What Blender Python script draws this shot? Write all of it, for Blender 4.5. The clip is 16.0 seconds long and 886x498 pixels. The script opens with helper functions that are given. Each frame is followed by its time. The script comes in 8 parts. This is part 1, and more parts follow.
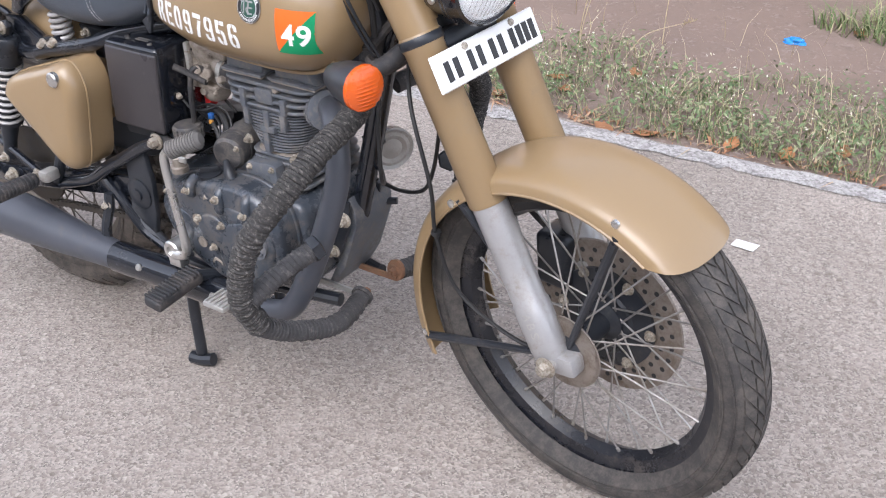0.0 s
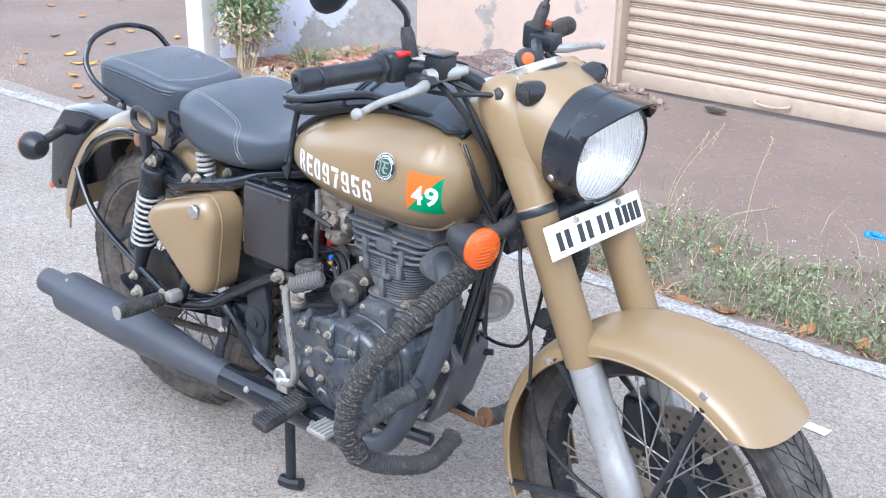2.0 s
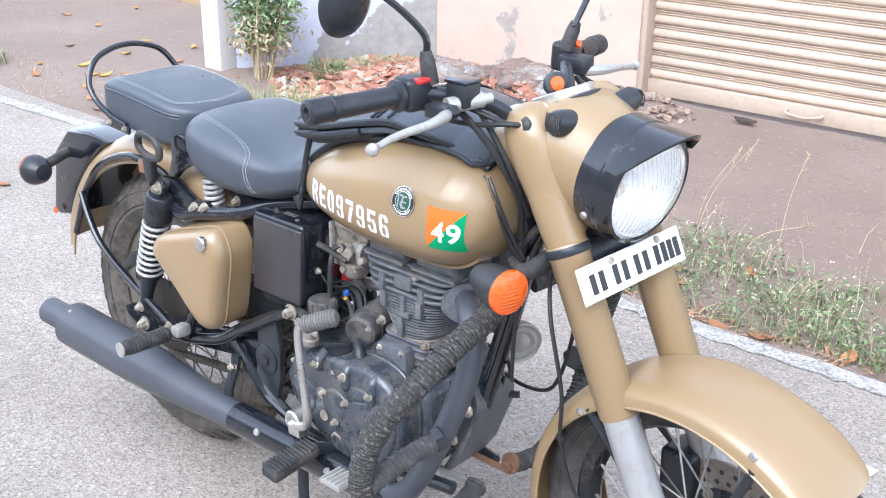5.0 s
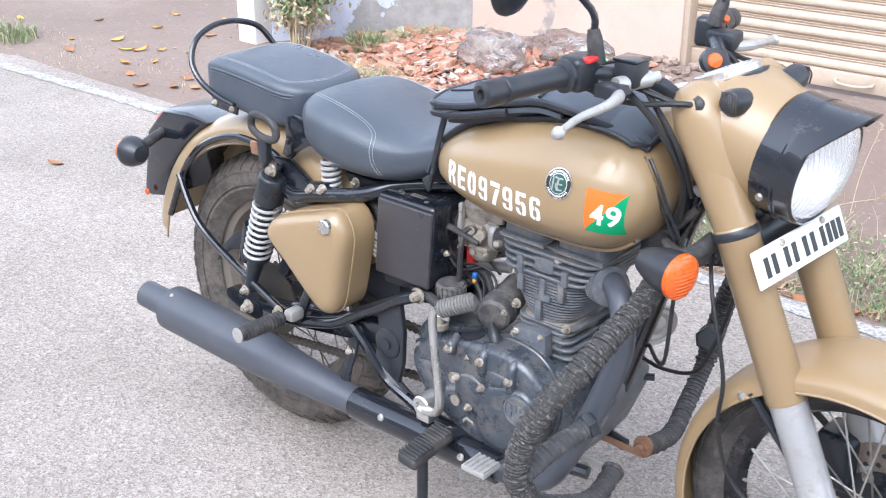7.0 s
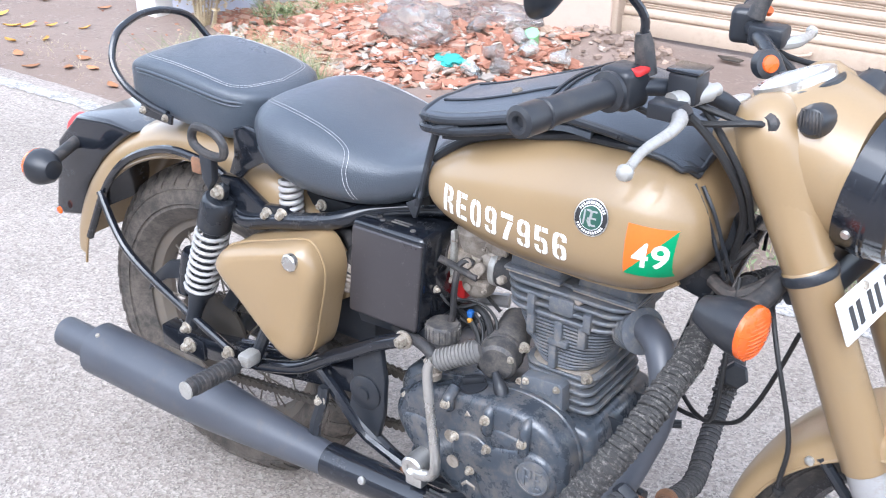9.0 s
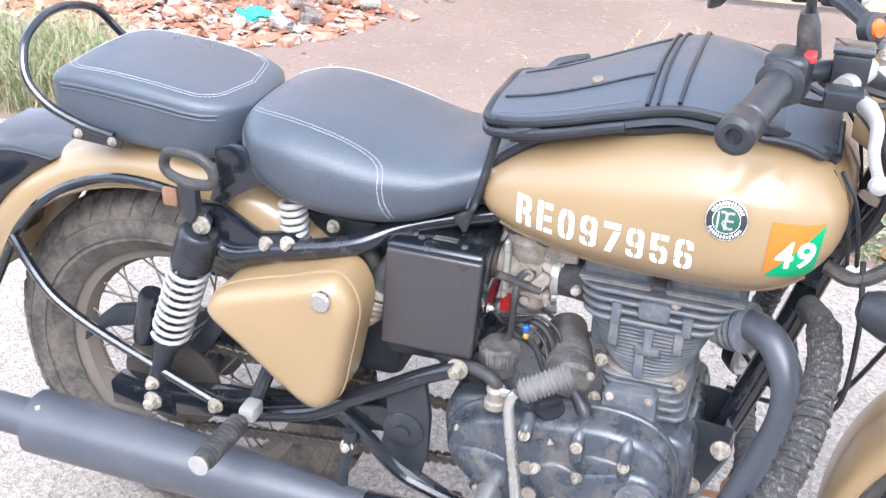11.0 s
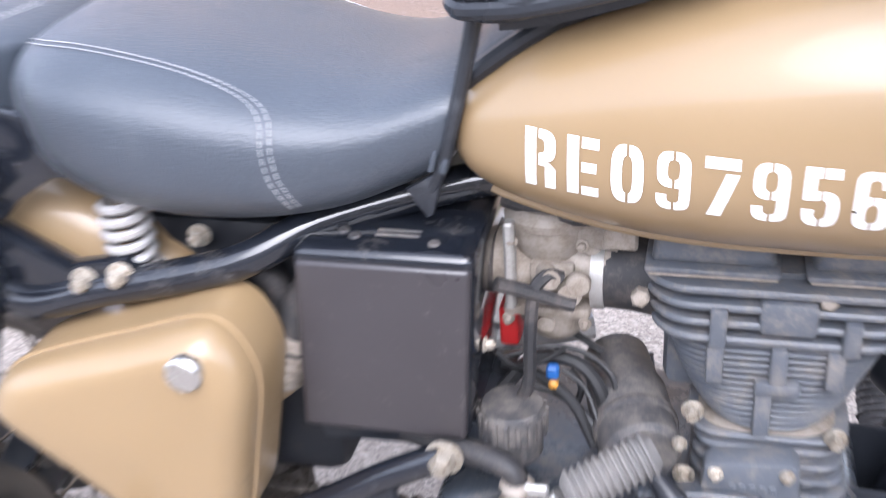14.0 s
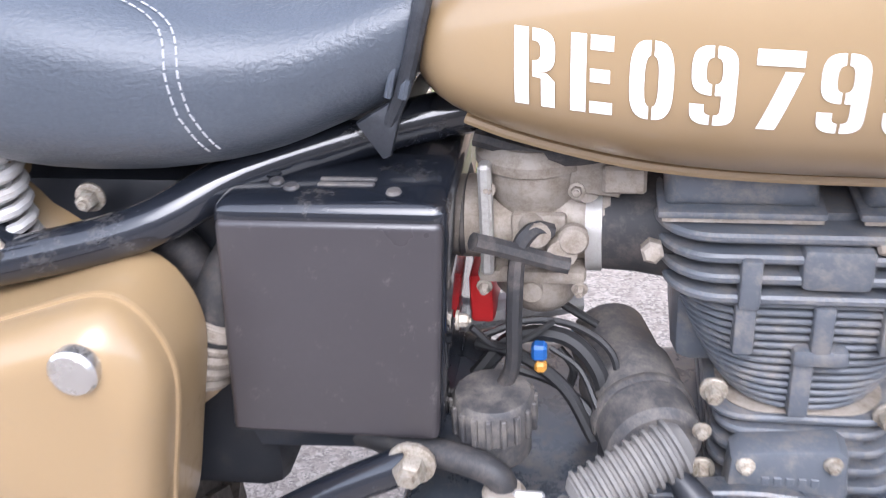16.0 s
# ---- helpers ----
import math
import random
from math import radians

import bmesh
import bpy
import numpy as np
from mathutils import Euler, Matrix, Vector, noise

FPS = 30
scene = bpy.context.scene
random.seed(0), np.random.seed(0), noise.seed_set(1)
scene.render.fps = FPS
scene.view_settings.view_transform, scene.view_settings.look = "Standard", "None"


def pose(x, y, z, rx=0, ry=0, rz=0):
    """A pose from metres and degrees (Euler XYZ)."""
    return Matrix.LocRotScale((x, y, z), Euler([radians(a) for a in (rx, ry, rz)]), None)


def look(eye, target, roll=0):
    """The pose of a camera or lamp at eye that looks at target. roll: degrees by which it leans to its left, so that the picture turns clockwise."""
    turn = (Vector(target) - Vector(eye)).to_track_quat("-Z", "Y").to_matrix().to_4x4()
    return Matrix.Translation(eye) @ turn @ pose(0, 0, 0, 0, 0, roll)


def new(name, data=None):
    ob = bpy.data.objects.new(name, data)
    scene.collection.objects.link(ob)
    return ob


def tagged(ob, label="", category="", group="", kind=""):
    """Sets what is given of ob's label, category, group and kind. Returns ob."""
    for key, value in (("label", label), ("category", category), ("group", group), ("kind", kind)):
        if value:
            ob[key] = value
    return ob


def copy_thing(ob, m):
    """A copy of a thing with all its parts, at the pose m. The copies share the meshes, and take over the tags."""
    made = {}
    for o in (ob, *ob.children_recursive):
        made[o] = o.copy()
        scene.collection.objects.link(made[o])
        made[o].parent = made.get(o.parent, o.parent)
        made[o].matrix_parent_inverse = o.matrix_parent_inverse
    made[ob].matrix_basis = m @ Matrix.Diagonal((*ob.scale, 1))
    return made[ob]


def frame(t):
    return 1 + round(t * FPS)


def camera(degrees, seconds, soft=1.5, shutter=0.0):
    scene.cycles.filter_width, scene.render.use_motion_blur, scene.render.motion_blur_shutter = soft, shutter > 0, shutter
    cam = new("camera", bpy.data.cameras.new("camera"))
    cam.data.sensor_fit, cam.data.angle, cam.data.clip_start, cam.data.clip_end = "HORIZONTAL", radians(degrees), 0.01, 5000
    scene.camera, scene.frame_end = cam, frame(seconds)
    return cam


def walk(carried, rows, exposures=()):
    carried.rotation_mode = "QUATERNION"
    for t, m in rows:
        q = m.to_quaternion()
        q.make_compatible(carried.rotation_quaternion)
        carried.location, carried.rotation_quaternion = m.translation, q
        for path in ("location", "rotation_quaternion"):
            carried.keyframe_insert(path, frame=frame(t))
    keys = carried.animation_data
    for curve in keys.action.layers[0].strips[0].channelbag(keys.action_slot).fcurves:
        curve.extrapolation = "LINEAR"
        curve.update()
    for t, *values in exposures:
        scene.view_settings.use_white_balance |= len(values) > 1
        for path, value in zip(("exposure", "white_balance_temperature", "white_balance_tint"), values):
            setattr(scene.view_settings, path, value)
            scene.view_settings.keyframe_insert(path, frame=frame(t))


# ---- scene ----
cam = camera(44.17, 16.0, soft=1.0, shutter=0.5)
EXPOSURES = [(0.0, 1.46, 6200, 14), (0.5, 1.37, 6150, 14), (1.0, 1.60, 6000, 11), (2.0, 1.76, 5600, 8), (3.5, 1.90, 5650, 8), (7.0, 1.96, 5850, 10), (8.5, 1.98, 5750, 10), (11.0, 2.42, 5900, 11), (12.5, 2.44, 5800, 12), (13.5, 2.17, 6000, 15), (14.0, 2.23, 5950, 16), (15.0, 1.98, 6150, 18), (15.5, 2.14, 6100, 17), (16.0, 2.27, 5950, 16)]
PATH = [
    (0, (2.008, -1.294, 1.328), (0.977, 0.089, 0.316), -3.0),
    (0.5, (2.009, -1.341, 1.358), (0.963, 0.056, 0.383), -1.0),
    (1, (2.025, -1.386, 1.379), (0.896, 0.022, 0.518), 0.9),
    (1.5, (2.034, -1.414, 1.394), (0.862, -0.003, 0.597), 1.1),
    (2, (2.035, -1.441, 1.404), (0.844, -0.030, 0.637), 1.2),
    (2.5, (2.029, -1.452, 1.408), (0.824, -0.044, 0.655), 1.3),
    (3, (2.028, -1.445, 1.410), (0.815, -0.039, 0.665), 1.2),
    (3.5, (2.031, -1.442, 1.408), (0.813, -0.037, 0.672), 1.2),
    (5.8, (1.851, -1.291, 1.404), (0.631, 0.088, 0.624), 0.5),
    (6, (1.831, -1.331, 1.402), (0.613, 0.048, 0.618), 0.6),
    (6.5, (1.772, -1.426, 1.407), (0.559, -0.052, 0.606), 0.4),
    (7, (1.719, -1.458, 1.408), (0.520, -0.080, 0.594), 0.2),
    (7.5, (1.627, -1.377, 1.390), (0.444, 0.009, 0.566), 0.2),
    (8, (1.567, -1.314, 1.394), (0.393, 0.073, 0.558), 0.0),
    (8.5, (1.499, -1.308, 1.388), (0.383, 0.116, 0.534), 0.8),
    (10.8, (0.922, -1.250, 1.388), (0.299, 0.379, 0.408), 0.3),
    (11, (0.883, -1.293, 1.391), (0.316, 0.353, 0.406), 1.1),
    (11.5, (0.832, -1.379, 1.410), (0.345, 0.284, 0.412), 1.3),
    (12, (0.801, -1.426, 1.402), (0.322, 0.234, 0.394), -0.2),
    (12.5, (0.788, -1.428, 1.389), (0.327, 0.228, 0.365), -0.6),
    (13, (0.772, -1.385, 1.323), (0.321, 0.226, 0.227), -1.9),
    (13.5, (0.753, -1.193, 1.239), (0.308, 0.417, 0.138), -1.9),
    (14, (0.697, -0.775, 1.070), (0.228, 0.910, 0.101), -4.0),
    (14.5, (0.660, -0.566, 0.947), (0.262, 1.143, -0.013), -5.4),
    (15, (0.644, -0.546, 0.920), (0.268, 1.168, -0.041), -5.1),
    (15.5, (0.644, -0.566, 0.935), (0.267, 1.141, -0.037), -4.8),
    (16, (0.632, -0.656, 0.962), (0.316, 1.066, -0.006), -3.6),
]
walk(cam, [(t, look(eye, target, roll)) for t, eye, target, roll in PATH], EXPOSURES)

# ---- world and sun: bright overcast morning ----
world = bpy.data.worlds.new("world")
scene.world = world
world.use_nodes = True
wn, wl = world.node_tree.nodes, world.node_tree.links
sky = wn.new("ShaderNodeTexSky")
sky.sky_type, sky.sun_disc = "NISHITA", False
sky.sun_elevation, sky.sun_rotation = radians(48), radians(166)
sky.air_density, sky.dust_density, sky.ozone_density = 1.0, 1.5, 1.0
pale = wn.new("ShaderNodeHueSaturation")
pale.inputs["Saturation"].default_value = 0.34
wl.new(sky.outputs[0], pale.inputs["Color"])
wl.new(pale.outputs[0], wn["Background"].inputs["Color"])
wn["Background"].inputs["Strength"].default_value = 0.172
sun_data = bpy.data.lights.new("sun", "SUN")
sun_data.energy, sun_data.angle, sun_data.color = 0.62, radians(50), (1.0, 0.98, 0.95)
sun = new("sun", sun_data)
sun.matrix_world = look((1.8, -5.2, 6.0), (0.5, 0, 0))


# ---- materials ----
def ramp(nt, fac, stops):
    r = nt.nodes.new("ShaderNodeValToRGB")
    while len(r.color_ramp.elements) < len(stops):
        r.color_ramp.elements.new(0.5)
    for e, (p, c) in zip(r.color_ramp.elements, stops):
        e.position, e.color = p, (*c, 1) if len(c) == 3 else c
    nt.links.new(fac, r.inputs[0])
    return r.outputs[0]


def noise_tex(nt, co, scale, detail=4.0, rough=0.55):
    n = nt.nodes.new("ShaderNodeTexNoise")
    n.inputs["Scale"].default_value, n.inputs["Detail"].default_value, n.inputs["Roughness"].default_value = scale, detail, rough
    nt.links.new(co, n.inputs["Vector"])
    return n.outputs["Fac"]


def mix(nt, fac, a, b):
    m = nt.nodes.new("ShaderNodeMix")
    m.data_type = "RGBA"
    for v, k in ((fac, 0), (a, 6), (b, 7)):
        if isinstance(v, (int, float)):
            m.inputs[k].default_value = v
        elif isinstance(v, tuple):
            m.inputs[k].default_value = (*v, 1)
        else:
            nt.links.new(v, m.inputs[k])
    return m.outputs[2]


def mat(name, col, rough=0.5, metal=0.0, var=0.12, scale=12.0, grain=0.08, gscale=260.0, bump=0.05, dirt=None, dirt_amount=0.35, dscale=9.0, coat=0.0, rvar=0.1, random_tint=0.0, coat_rough=0.05):
    """A surface of one colour with soft variation, grain, and patches of dirt."""
    m = bpy.data.materials.new(name)
    m.use_nodes = True
    nt = m.node_tree
    b = nt.nodes["Principled BSDF"]
    co = nt.nodes.new("ShaderNodeTexCoord").outputs["Object"]
    broad, fine = noise_tex(nt, co, scale), noise_tex(nt, co, gscale, 3)
    lo, hi = tuple(max(c * (1 - var), 0) for c in col), tuple(min(c * (1 + var), 1) for c in col)
    c1 = ramp(nt, broad, [(0.3, lo), (0.7, hi)])
    c2 = mix(nt, ramp(nt, fine, [(0.35, (1, 1, 1)), (0.75, (0, 0, 0))]), tuple(c * (1 - grain) for c in col), c1)
    out = mix(nt, 0.5, c1, c2)
    if random_tint:
        info = nt.nodes.new("ShaderNodeObjectInfo")
        h = nt.nodes.new("ShaderNodeHueSaturation")
        mr = nt.nodes.new("ShaderNodeMapRange")
        mr.inputs[3].default_value, mr.inputs[4].default_value = 1 - random_tint, 1 + random_tint
        nt.links.new(info.outputs["Random"], mr.inputs[0])
        nt.links.new(mr.outputs[0], h.inputs["Value"])
        nt.links.new(out, h.inputs["Color"])
        out = h.outputs[0]
    base_r = ramp(nt, broad, [(0.3, (max(rough - rvar, 0.02),) * 3), (0.7, (min(rough + rvar, 1),) * 3)])
    if dirt:
        d = noise_tex(nt, co, dscale, 12, 0.82)
        edge = 0.5 + (0.5 - dirt_amount) * 0.38
        mask = ramp(nt, d, [(edge - 0.09, (0, 0, 0)), (edge + 0.09, (0.8, 0.8, 0.8))])
        out = mix(nt, mask, out, dirt)
        base_r = mix(nt, mask, base_r, (0.9, 0.9, 0.9))
    nt.links.new(out, b.inputs["Base Color"])
    nt.links.new(base_r, b.inputs["Roughness"])
    b.inputs["Metallic"].default_value = metal
    b.inputs["Coat Weight"].default_value, b.inputs["Coat Roughness"].default_value = coat, coat_rough
    if bump:
        bp = nt.nodes.new("ShaderNodeBump")
        bp.inputs["Strength"].default_value, bp.inputs["Distance"].default_value = bump, 0.002
        nt.links.new(fine, bp.inputs["Height"])
        nt.links.new(bp.outputs[0], b.inputs["Normal"])
    return m


TAN = mat("tan_paint", (0.272, 0.186, 0.097), 0.38, var=0.05, scale=4, grain=0.03, bump=0.012, coat=0.5, coat_rough=0.06, dirt=(0.240, 0.180, 0.112), dirt_amount=0.12, dscale=10)
BLACK_GLOSS = mat("black_gloss_paint", (0.010, 0.012, 0.017), 0.16, var=0.2, bump=0.01, dirt=(0.09, 0.08, 0.07), dirt_amount=0.10, dscale=22, coat=0.5)
BLACK_SATIN = mat("black_satin_metal", (0.019, 0.022, 0.028), 0.34, var=0.2, bump=0.03, dirt=(0.10, 0.088, 0.075), dirt_amount=0.13, dscale=24)
EXHAUST = mat("black_heatproof_paint", (0.064, 0.069, 0.083), 0.38, var=0.10, scale=7, bump=0.02, dirt=(0.11, 0.10, 0.095), dirt_amount=0.15, dscale=20)
ENGINE = mat("engine_black_alloy", (0.045, 0.054, 0.068), 0.28, metal=0.1, coat=0.25, coat_rough=0.15, var=0.2, scale=25, bump=0.05, dirt=(0.18, 0.157, 0.135), dirt_amount=0.29, dscale=28)
FINS = mat("cooling_fin_alloy", (0.092, 0.102, 0.118), 0.42, var=0.15, bump=0.05, dirt=(0.23, 0.205, 0.18), dirt_amount=0.34, dscale=40)
PLASTIC = mat("black_plastic", (0.020, 0.022, 0.027), 0.38, var=0.1, bump=0.03, dirt=(0.07, 0.066, 0.062), dirt_amount=0.15, dscale=24)
BOXFACE = mat("dark_matt_plastic", (0.040, 0.036, 0.039), 0.36, var=0.1, bump=0.015, dirt=(0.2, 0.18, 0.17), dirt_amount=0.05, dscale=60, coat=0.15, coat_rough=0.2)
RUBBER = mat("rubber", (0.026, 0.026, 0.028), 0.58, var=0.15, bump=0.1, dirt=(0.12, 0.10, 0.088), dirt_amount=0.34, dscale=24)
TYRE = mat("tyre_rubber", (0.038, 0.035, 0.034), 0.74, var=0.2, bump=0.12, dirt=(0.120, 0.105, 0.092), dirt_amount=0.42, dscale=26)
TYRE_REAR = mat("dusty_tyre_rubber", (0.046, 0.041, 0.038), 0.8, var=0.2, bump=0.14, dirt=(0.160, 0.135, 0.114), dirt_amount=0.5, dscale=22)
LEATHER = mat("black_leather", (0.051, 0.062, 0.079), 0.36, var=0.12, gscale=400, grain=0.3, bump=0.42, scale=6, dirt=(0.085, 0.096, 0.110), dirt_amount=0.12, dscale=12, coat=0.35, coat_rough=0.5)
BAGL = mat("black_bag_leather", (0.020, 0.023, 0.029), 0.34, var=0.12, gscale=420, grain=0.3, bump=0.2, scale=8, dirt=(0.07, 0.075, 0.085), dirt_amount=0.15, dscale=14)
STITCH = mat("grey_thread", (0.40, 0.40, 0.41), 0.8, bump=0)
CHROME = mat("dull_chrome", (0.62, 0.61, 0.59), 0.28, metal=0.9, var=0.1, dirt=(0.32, 0.26, 0.19), dirt_amount=0.25, dscale=30)
ZINC = mat("zinc_bolt", (0.46, 0.42, 0.36), 0.5, metal=0.5, var=0.2, scale=60, dirt=(0.20, 0.15, 0.10), dirt_amount=0.42, dscale=130, random_tint=0.3)
ALLOY = mat("cast_alloy", (0.44, 0.43, 0.41), 0.42, metal=0.5, var=0.1, dirt=(0.32, 0.285, 0.24), dirt_amount=0.3, dscale=24)
CARB = mat("dusty_cast_alloy", (0.33, 0.29, 0.25), 0.55, metal=0.3, var=0.18, scale=30, bump=0.1, dirt=(0.20, 0.16, 0.12), dirt_amount=0.42, dscale=45)
SILVER = mat("silver_lacquer", (0.37, 0.365, 0.365), 0.36, metal=0.35, var=0.05, dirt=(0.28, 0.245, 0.2), dirt_amount=0.25, dscale=20)
SPRING = mat("white_spring_steel", (0.40, 0.39, 0.385), 0.35, metal=0.2, var=0.08, dirt=(0.33, 0.28, 0.22), dirt_amount=0.28, dscale=30)
RIMMAT = mat("dirty_rim_steel", (0.16, 0.145, 0.13), 0.5, metal=0.4, var=0.2, dirt=(0.23, 0.19, 0.15), dirt_amount=0.45)
BLACKRIM = mat("black_rim", (0.012, 0.013, 0.017), 0.28, var=0.2, dirt=(0.12, 0.10, 0.085), dirt_amount=0.2, dscale=20)
SPOKE = mat("spoke_steel", (0.33, 0.32, 0.31), 0.4, metal=0.6, dirt=(0.25, 0.21, 0.17), dirt_amount=0.4)
DISC = mat("brake_disc_steel", (0.27, 0.235, 0.205), 0.42, metal=0.5, dirt=(0.19, 0.145, 0.11), dirt_amount=0.4, dscale=30)
CHAIN = mat("oily_chain_steel", (0.07, 0.062, 0.055), 0.45, metal=0.5, dirt=(0.12, 0.1, 0.08), dirt_amount=0.4)
ROPE = mat("black_cord", (0.036, 0.034, 0.033), 0.85, var=0.3, scale=60, gscale=800, grain=0.4, bump=0.4, dirt=(0.42, 0.385, 0.35), dirt_amount=0.22, dscale=170)
TAPE = mat("dark_tape_winding", (0.060, 0.058, 0.060), 0.8, var=0.25, scale=30, gscale=500, grain=0.3, bump=0.2, dirt=(0.24, 0.22, 0.2), dirt_amount=0.2, dscale=60)
DUSTY = mat("dusty_black_plastic", (0.044, 0.043, 0.046), 0.5, var=0.15, bump=0.08, dirt=(0.17, 0.15, 0.13), dirt_amount=0.42, dscale=40)
AMBER = mat("amber_lens", (0.66, 0.10, 0.007), 0.28, var=0.1, bump=0, coat=0.4)
RED = mat("red_plastic", (0.6, 0.03, 0.03), 0.4, bump=0)
WHITE = mat("white_enamel", (0.8, 0.8, 0.79), 0.4, var=0.02, bump=0)
INK = mat("black_ink", (0.02, 0.02, 0.022), 0.5, bump=0)
ORANGE = mat("orange_vinyl", (0.80, 0.145, 0.015), 0.4, var=0.03, bump=0)
GREEN = mat("green_vinyl", (0.0, 0.26, 0.10), 0.4, var=0.03, bump=0)
WHITEV = mat("white_vinyl", (0.82, 0.82, 0.81), 0.4, var=0.02, bump=0, dirt=(0.62, 0.58, 0.52), dirt_amount=0.12, dscale=30)
WIRE = mat("black_cable", (0.015, 0.015, 0.016), 0.5, bump=0)
RUST = mat("rusty_steel", (0.18, 0.1, 0.06), 0.8, var=0.3, dirt=(0.28, 0.13, 0.07), dirt_amount=0.4, dscale=40)
BLUEP = mat("blue_plastic", (0.02, 0.1, 0.32), 0.4, bump=0)
YELLOWP = mat("yellow_plastic", (0.50, 0.24, 0.04), 0.4, bump=0)


def clear(name, col=(1, 1, 1), rough=0.02, weight=1.0):
    m = bpy.data.materials.new(name)
    m.use_nodes = True
    b = m.node_tree.nodes["Principled BSDF"]
    b.inputs["Base Color"].default_value = (*col, 1)
    b.inputs["Roughness"].default_value, b.inputs["Transmission Weight"].default_value, b.inputs["IOR"].default_value = rough, weight, 1.45
    return m


LENS = clear("headlamp_glass", (1, 1, 1), 0.05, 0.84)
GLASS = clear("lamp_glass", (0.95, 0.97, 0.97))
MIRRORM = mat("mirror_silver", (0.85, 0.86, 0.86), 0.03, metal=1.0, var=0, grain=0, bump=0, rvar=0)


# ---- geometry helpers ----
def V(*a):
    return Vector(a)


def part(name, bm, material, parent, label="", sharp=35, xf=None):
    """Links a bmesh as one mesh object under a thing or a part."""
    if xf is not None:
        bm.transform(xf)
    bmesh.ops.recalc_face_normals(bm, faces=bm.faces)
    me = bpy.data.meshes.new(name)
    bm.to_mesh(me)
    bm.free()
    me.shade_smooth()
    me.set_sharp_from_angle(angle=radians(sharp))
    for m in material if isinstance(material, (list, tuple)) else [material]:
        me.materials.append(m)
    ob = new(name, me)
    ob.parent = parent
    return tagged(ob, label)


def spline(pts, sub=6, closed=False):
    pts = [Vector(p) for p in pts]
    if len(pts) < 3:
        return pts
    n, out = len(pts), []
    for i in range(n if closed else n - 1):
        if closed:
            a, b, c, d = pts[i - 1], pts[i], pts[(i + 1) % n], pts[(i + 2) % n]
        else:
            b, c = pts[i], pts[i + 1]
            a, d = pts[i - 1] if i else b * 2 - c, pts[i + 2] if i + 2 < n else c * 2 - b
        for k in range(sub):
            t = k / sub
            out.append(0.5 * ((2 * b) + (c - a) * t + (2 * a - 5 * b + 4 * c - d) * t * t + (3 * b - a - 3 * c + d) * t ** 3))
    if not closed:
        out.append(pts[-1])
    return out


def frames(pts, closed=False):
    """Points with two unit normals each, carried along without twist."""
    n = len(pts)
    tang = [((pts[(i + 1) % n] if closed or i + 1 < n else pts[i]) - (pts[i - 1] if closed or i else pts[i])).normalized() for i in range(n)]
    u = tang[0].orthogonal().normalized()
    out = []
    for p, t in zip(pts, tang):
        u = (u - t * u.dot(t)).normalized()
        out.append((p, u, t.cross(u)))
    return out


def bridge(bm, rings, close_u=True, caps=True, loop=False):
    vs = [[bm.verts.new(p) for p in ring] for ring in rings]
    n = len(vs[0])
    pairs = list(zip(vs, vs[1:])) + ([(vs[-1], vs[0])] if loop else [])
    for a, b in pairs:
        for i in range(n if close_u else n - 1):
            j = (i + 1) % n
            bm.faces.new((a[i], a[j], b[j], b[i]))
    if caps and close_u and not loop:
        bm.faces.new(vs[0][::-1])
        bm.faces.new(vs[-1])
    return bm


def tube(pts, r, n=10, sub=5, closed=False, bm=None, straight=False):
    bm = bm or bmesh.new()
    path = [Vector(p) for p in pts] if straight else spline(pts, sub, closed)
    m = len(path)
    rad = (lambda i: r) if isinstance(r, (int, float)) else (lambda i: float(np.interp(i / (m - 1) * (len(r) - 1), range(len(r)), r)))
    rings = [[p + (u * math.cos(a) + w * math.sin(a)) * rad(i) for a in (2 * math.pi * k / n for k in range(n))] for i, (p, u, w) in enumerate(frames(path, closed))]
    return bridge(bm, rings, loop=closed)


def lathe(prof, o, axis, n=32, bm=None, cap=True):
    """A turned body: prof holds (radius, distance along axis from o)."""
    bm = bm or bmesh.new()
    t = Vector(axis).normalized()
    u = t.orthogonal().normalized()
    w = t.cross(u)
    o = Vector(o)
    rings = [[o + t * h + (u * math.cos(a) + w * math.sin(a)) * max(r, 1e-4) for a in (2 * math.pi * k / n for k in range(n))] for r, h in prof]
    return bridge(bm, rings, caps=cap)


def block(lo, hi, bev=0.004, seg=2, bm=None, xf=None):
    b = bmesh.new()
    bmesh.ops.create_cube(b, size=1)
    lo, hi = Vector(lo), Vector(hi)
    bmesh.ops.transform(b, matrix=Matrix.Translation((lo + hi) / 2) @ Matrix.Diagonal((*(hi - lo), 1)), verts=b.verts)
    if bev:
        bmesh.ops.bevel(b, geom=b.edges[:], offset=bev, segments=seg, affect="EDGES", profile=0.5)
    if xf is not None:
        b.transform(xf)
    return merge(bm, b)


def merge(bm, b):
    if bm is None:
        return b
    me = bpy.data.meshes.new("temp")
    b.to_mesh(me)
    b.free()
    bm.from_mesh(me)
    bpy.data.meshes.remove(me)
    return bm


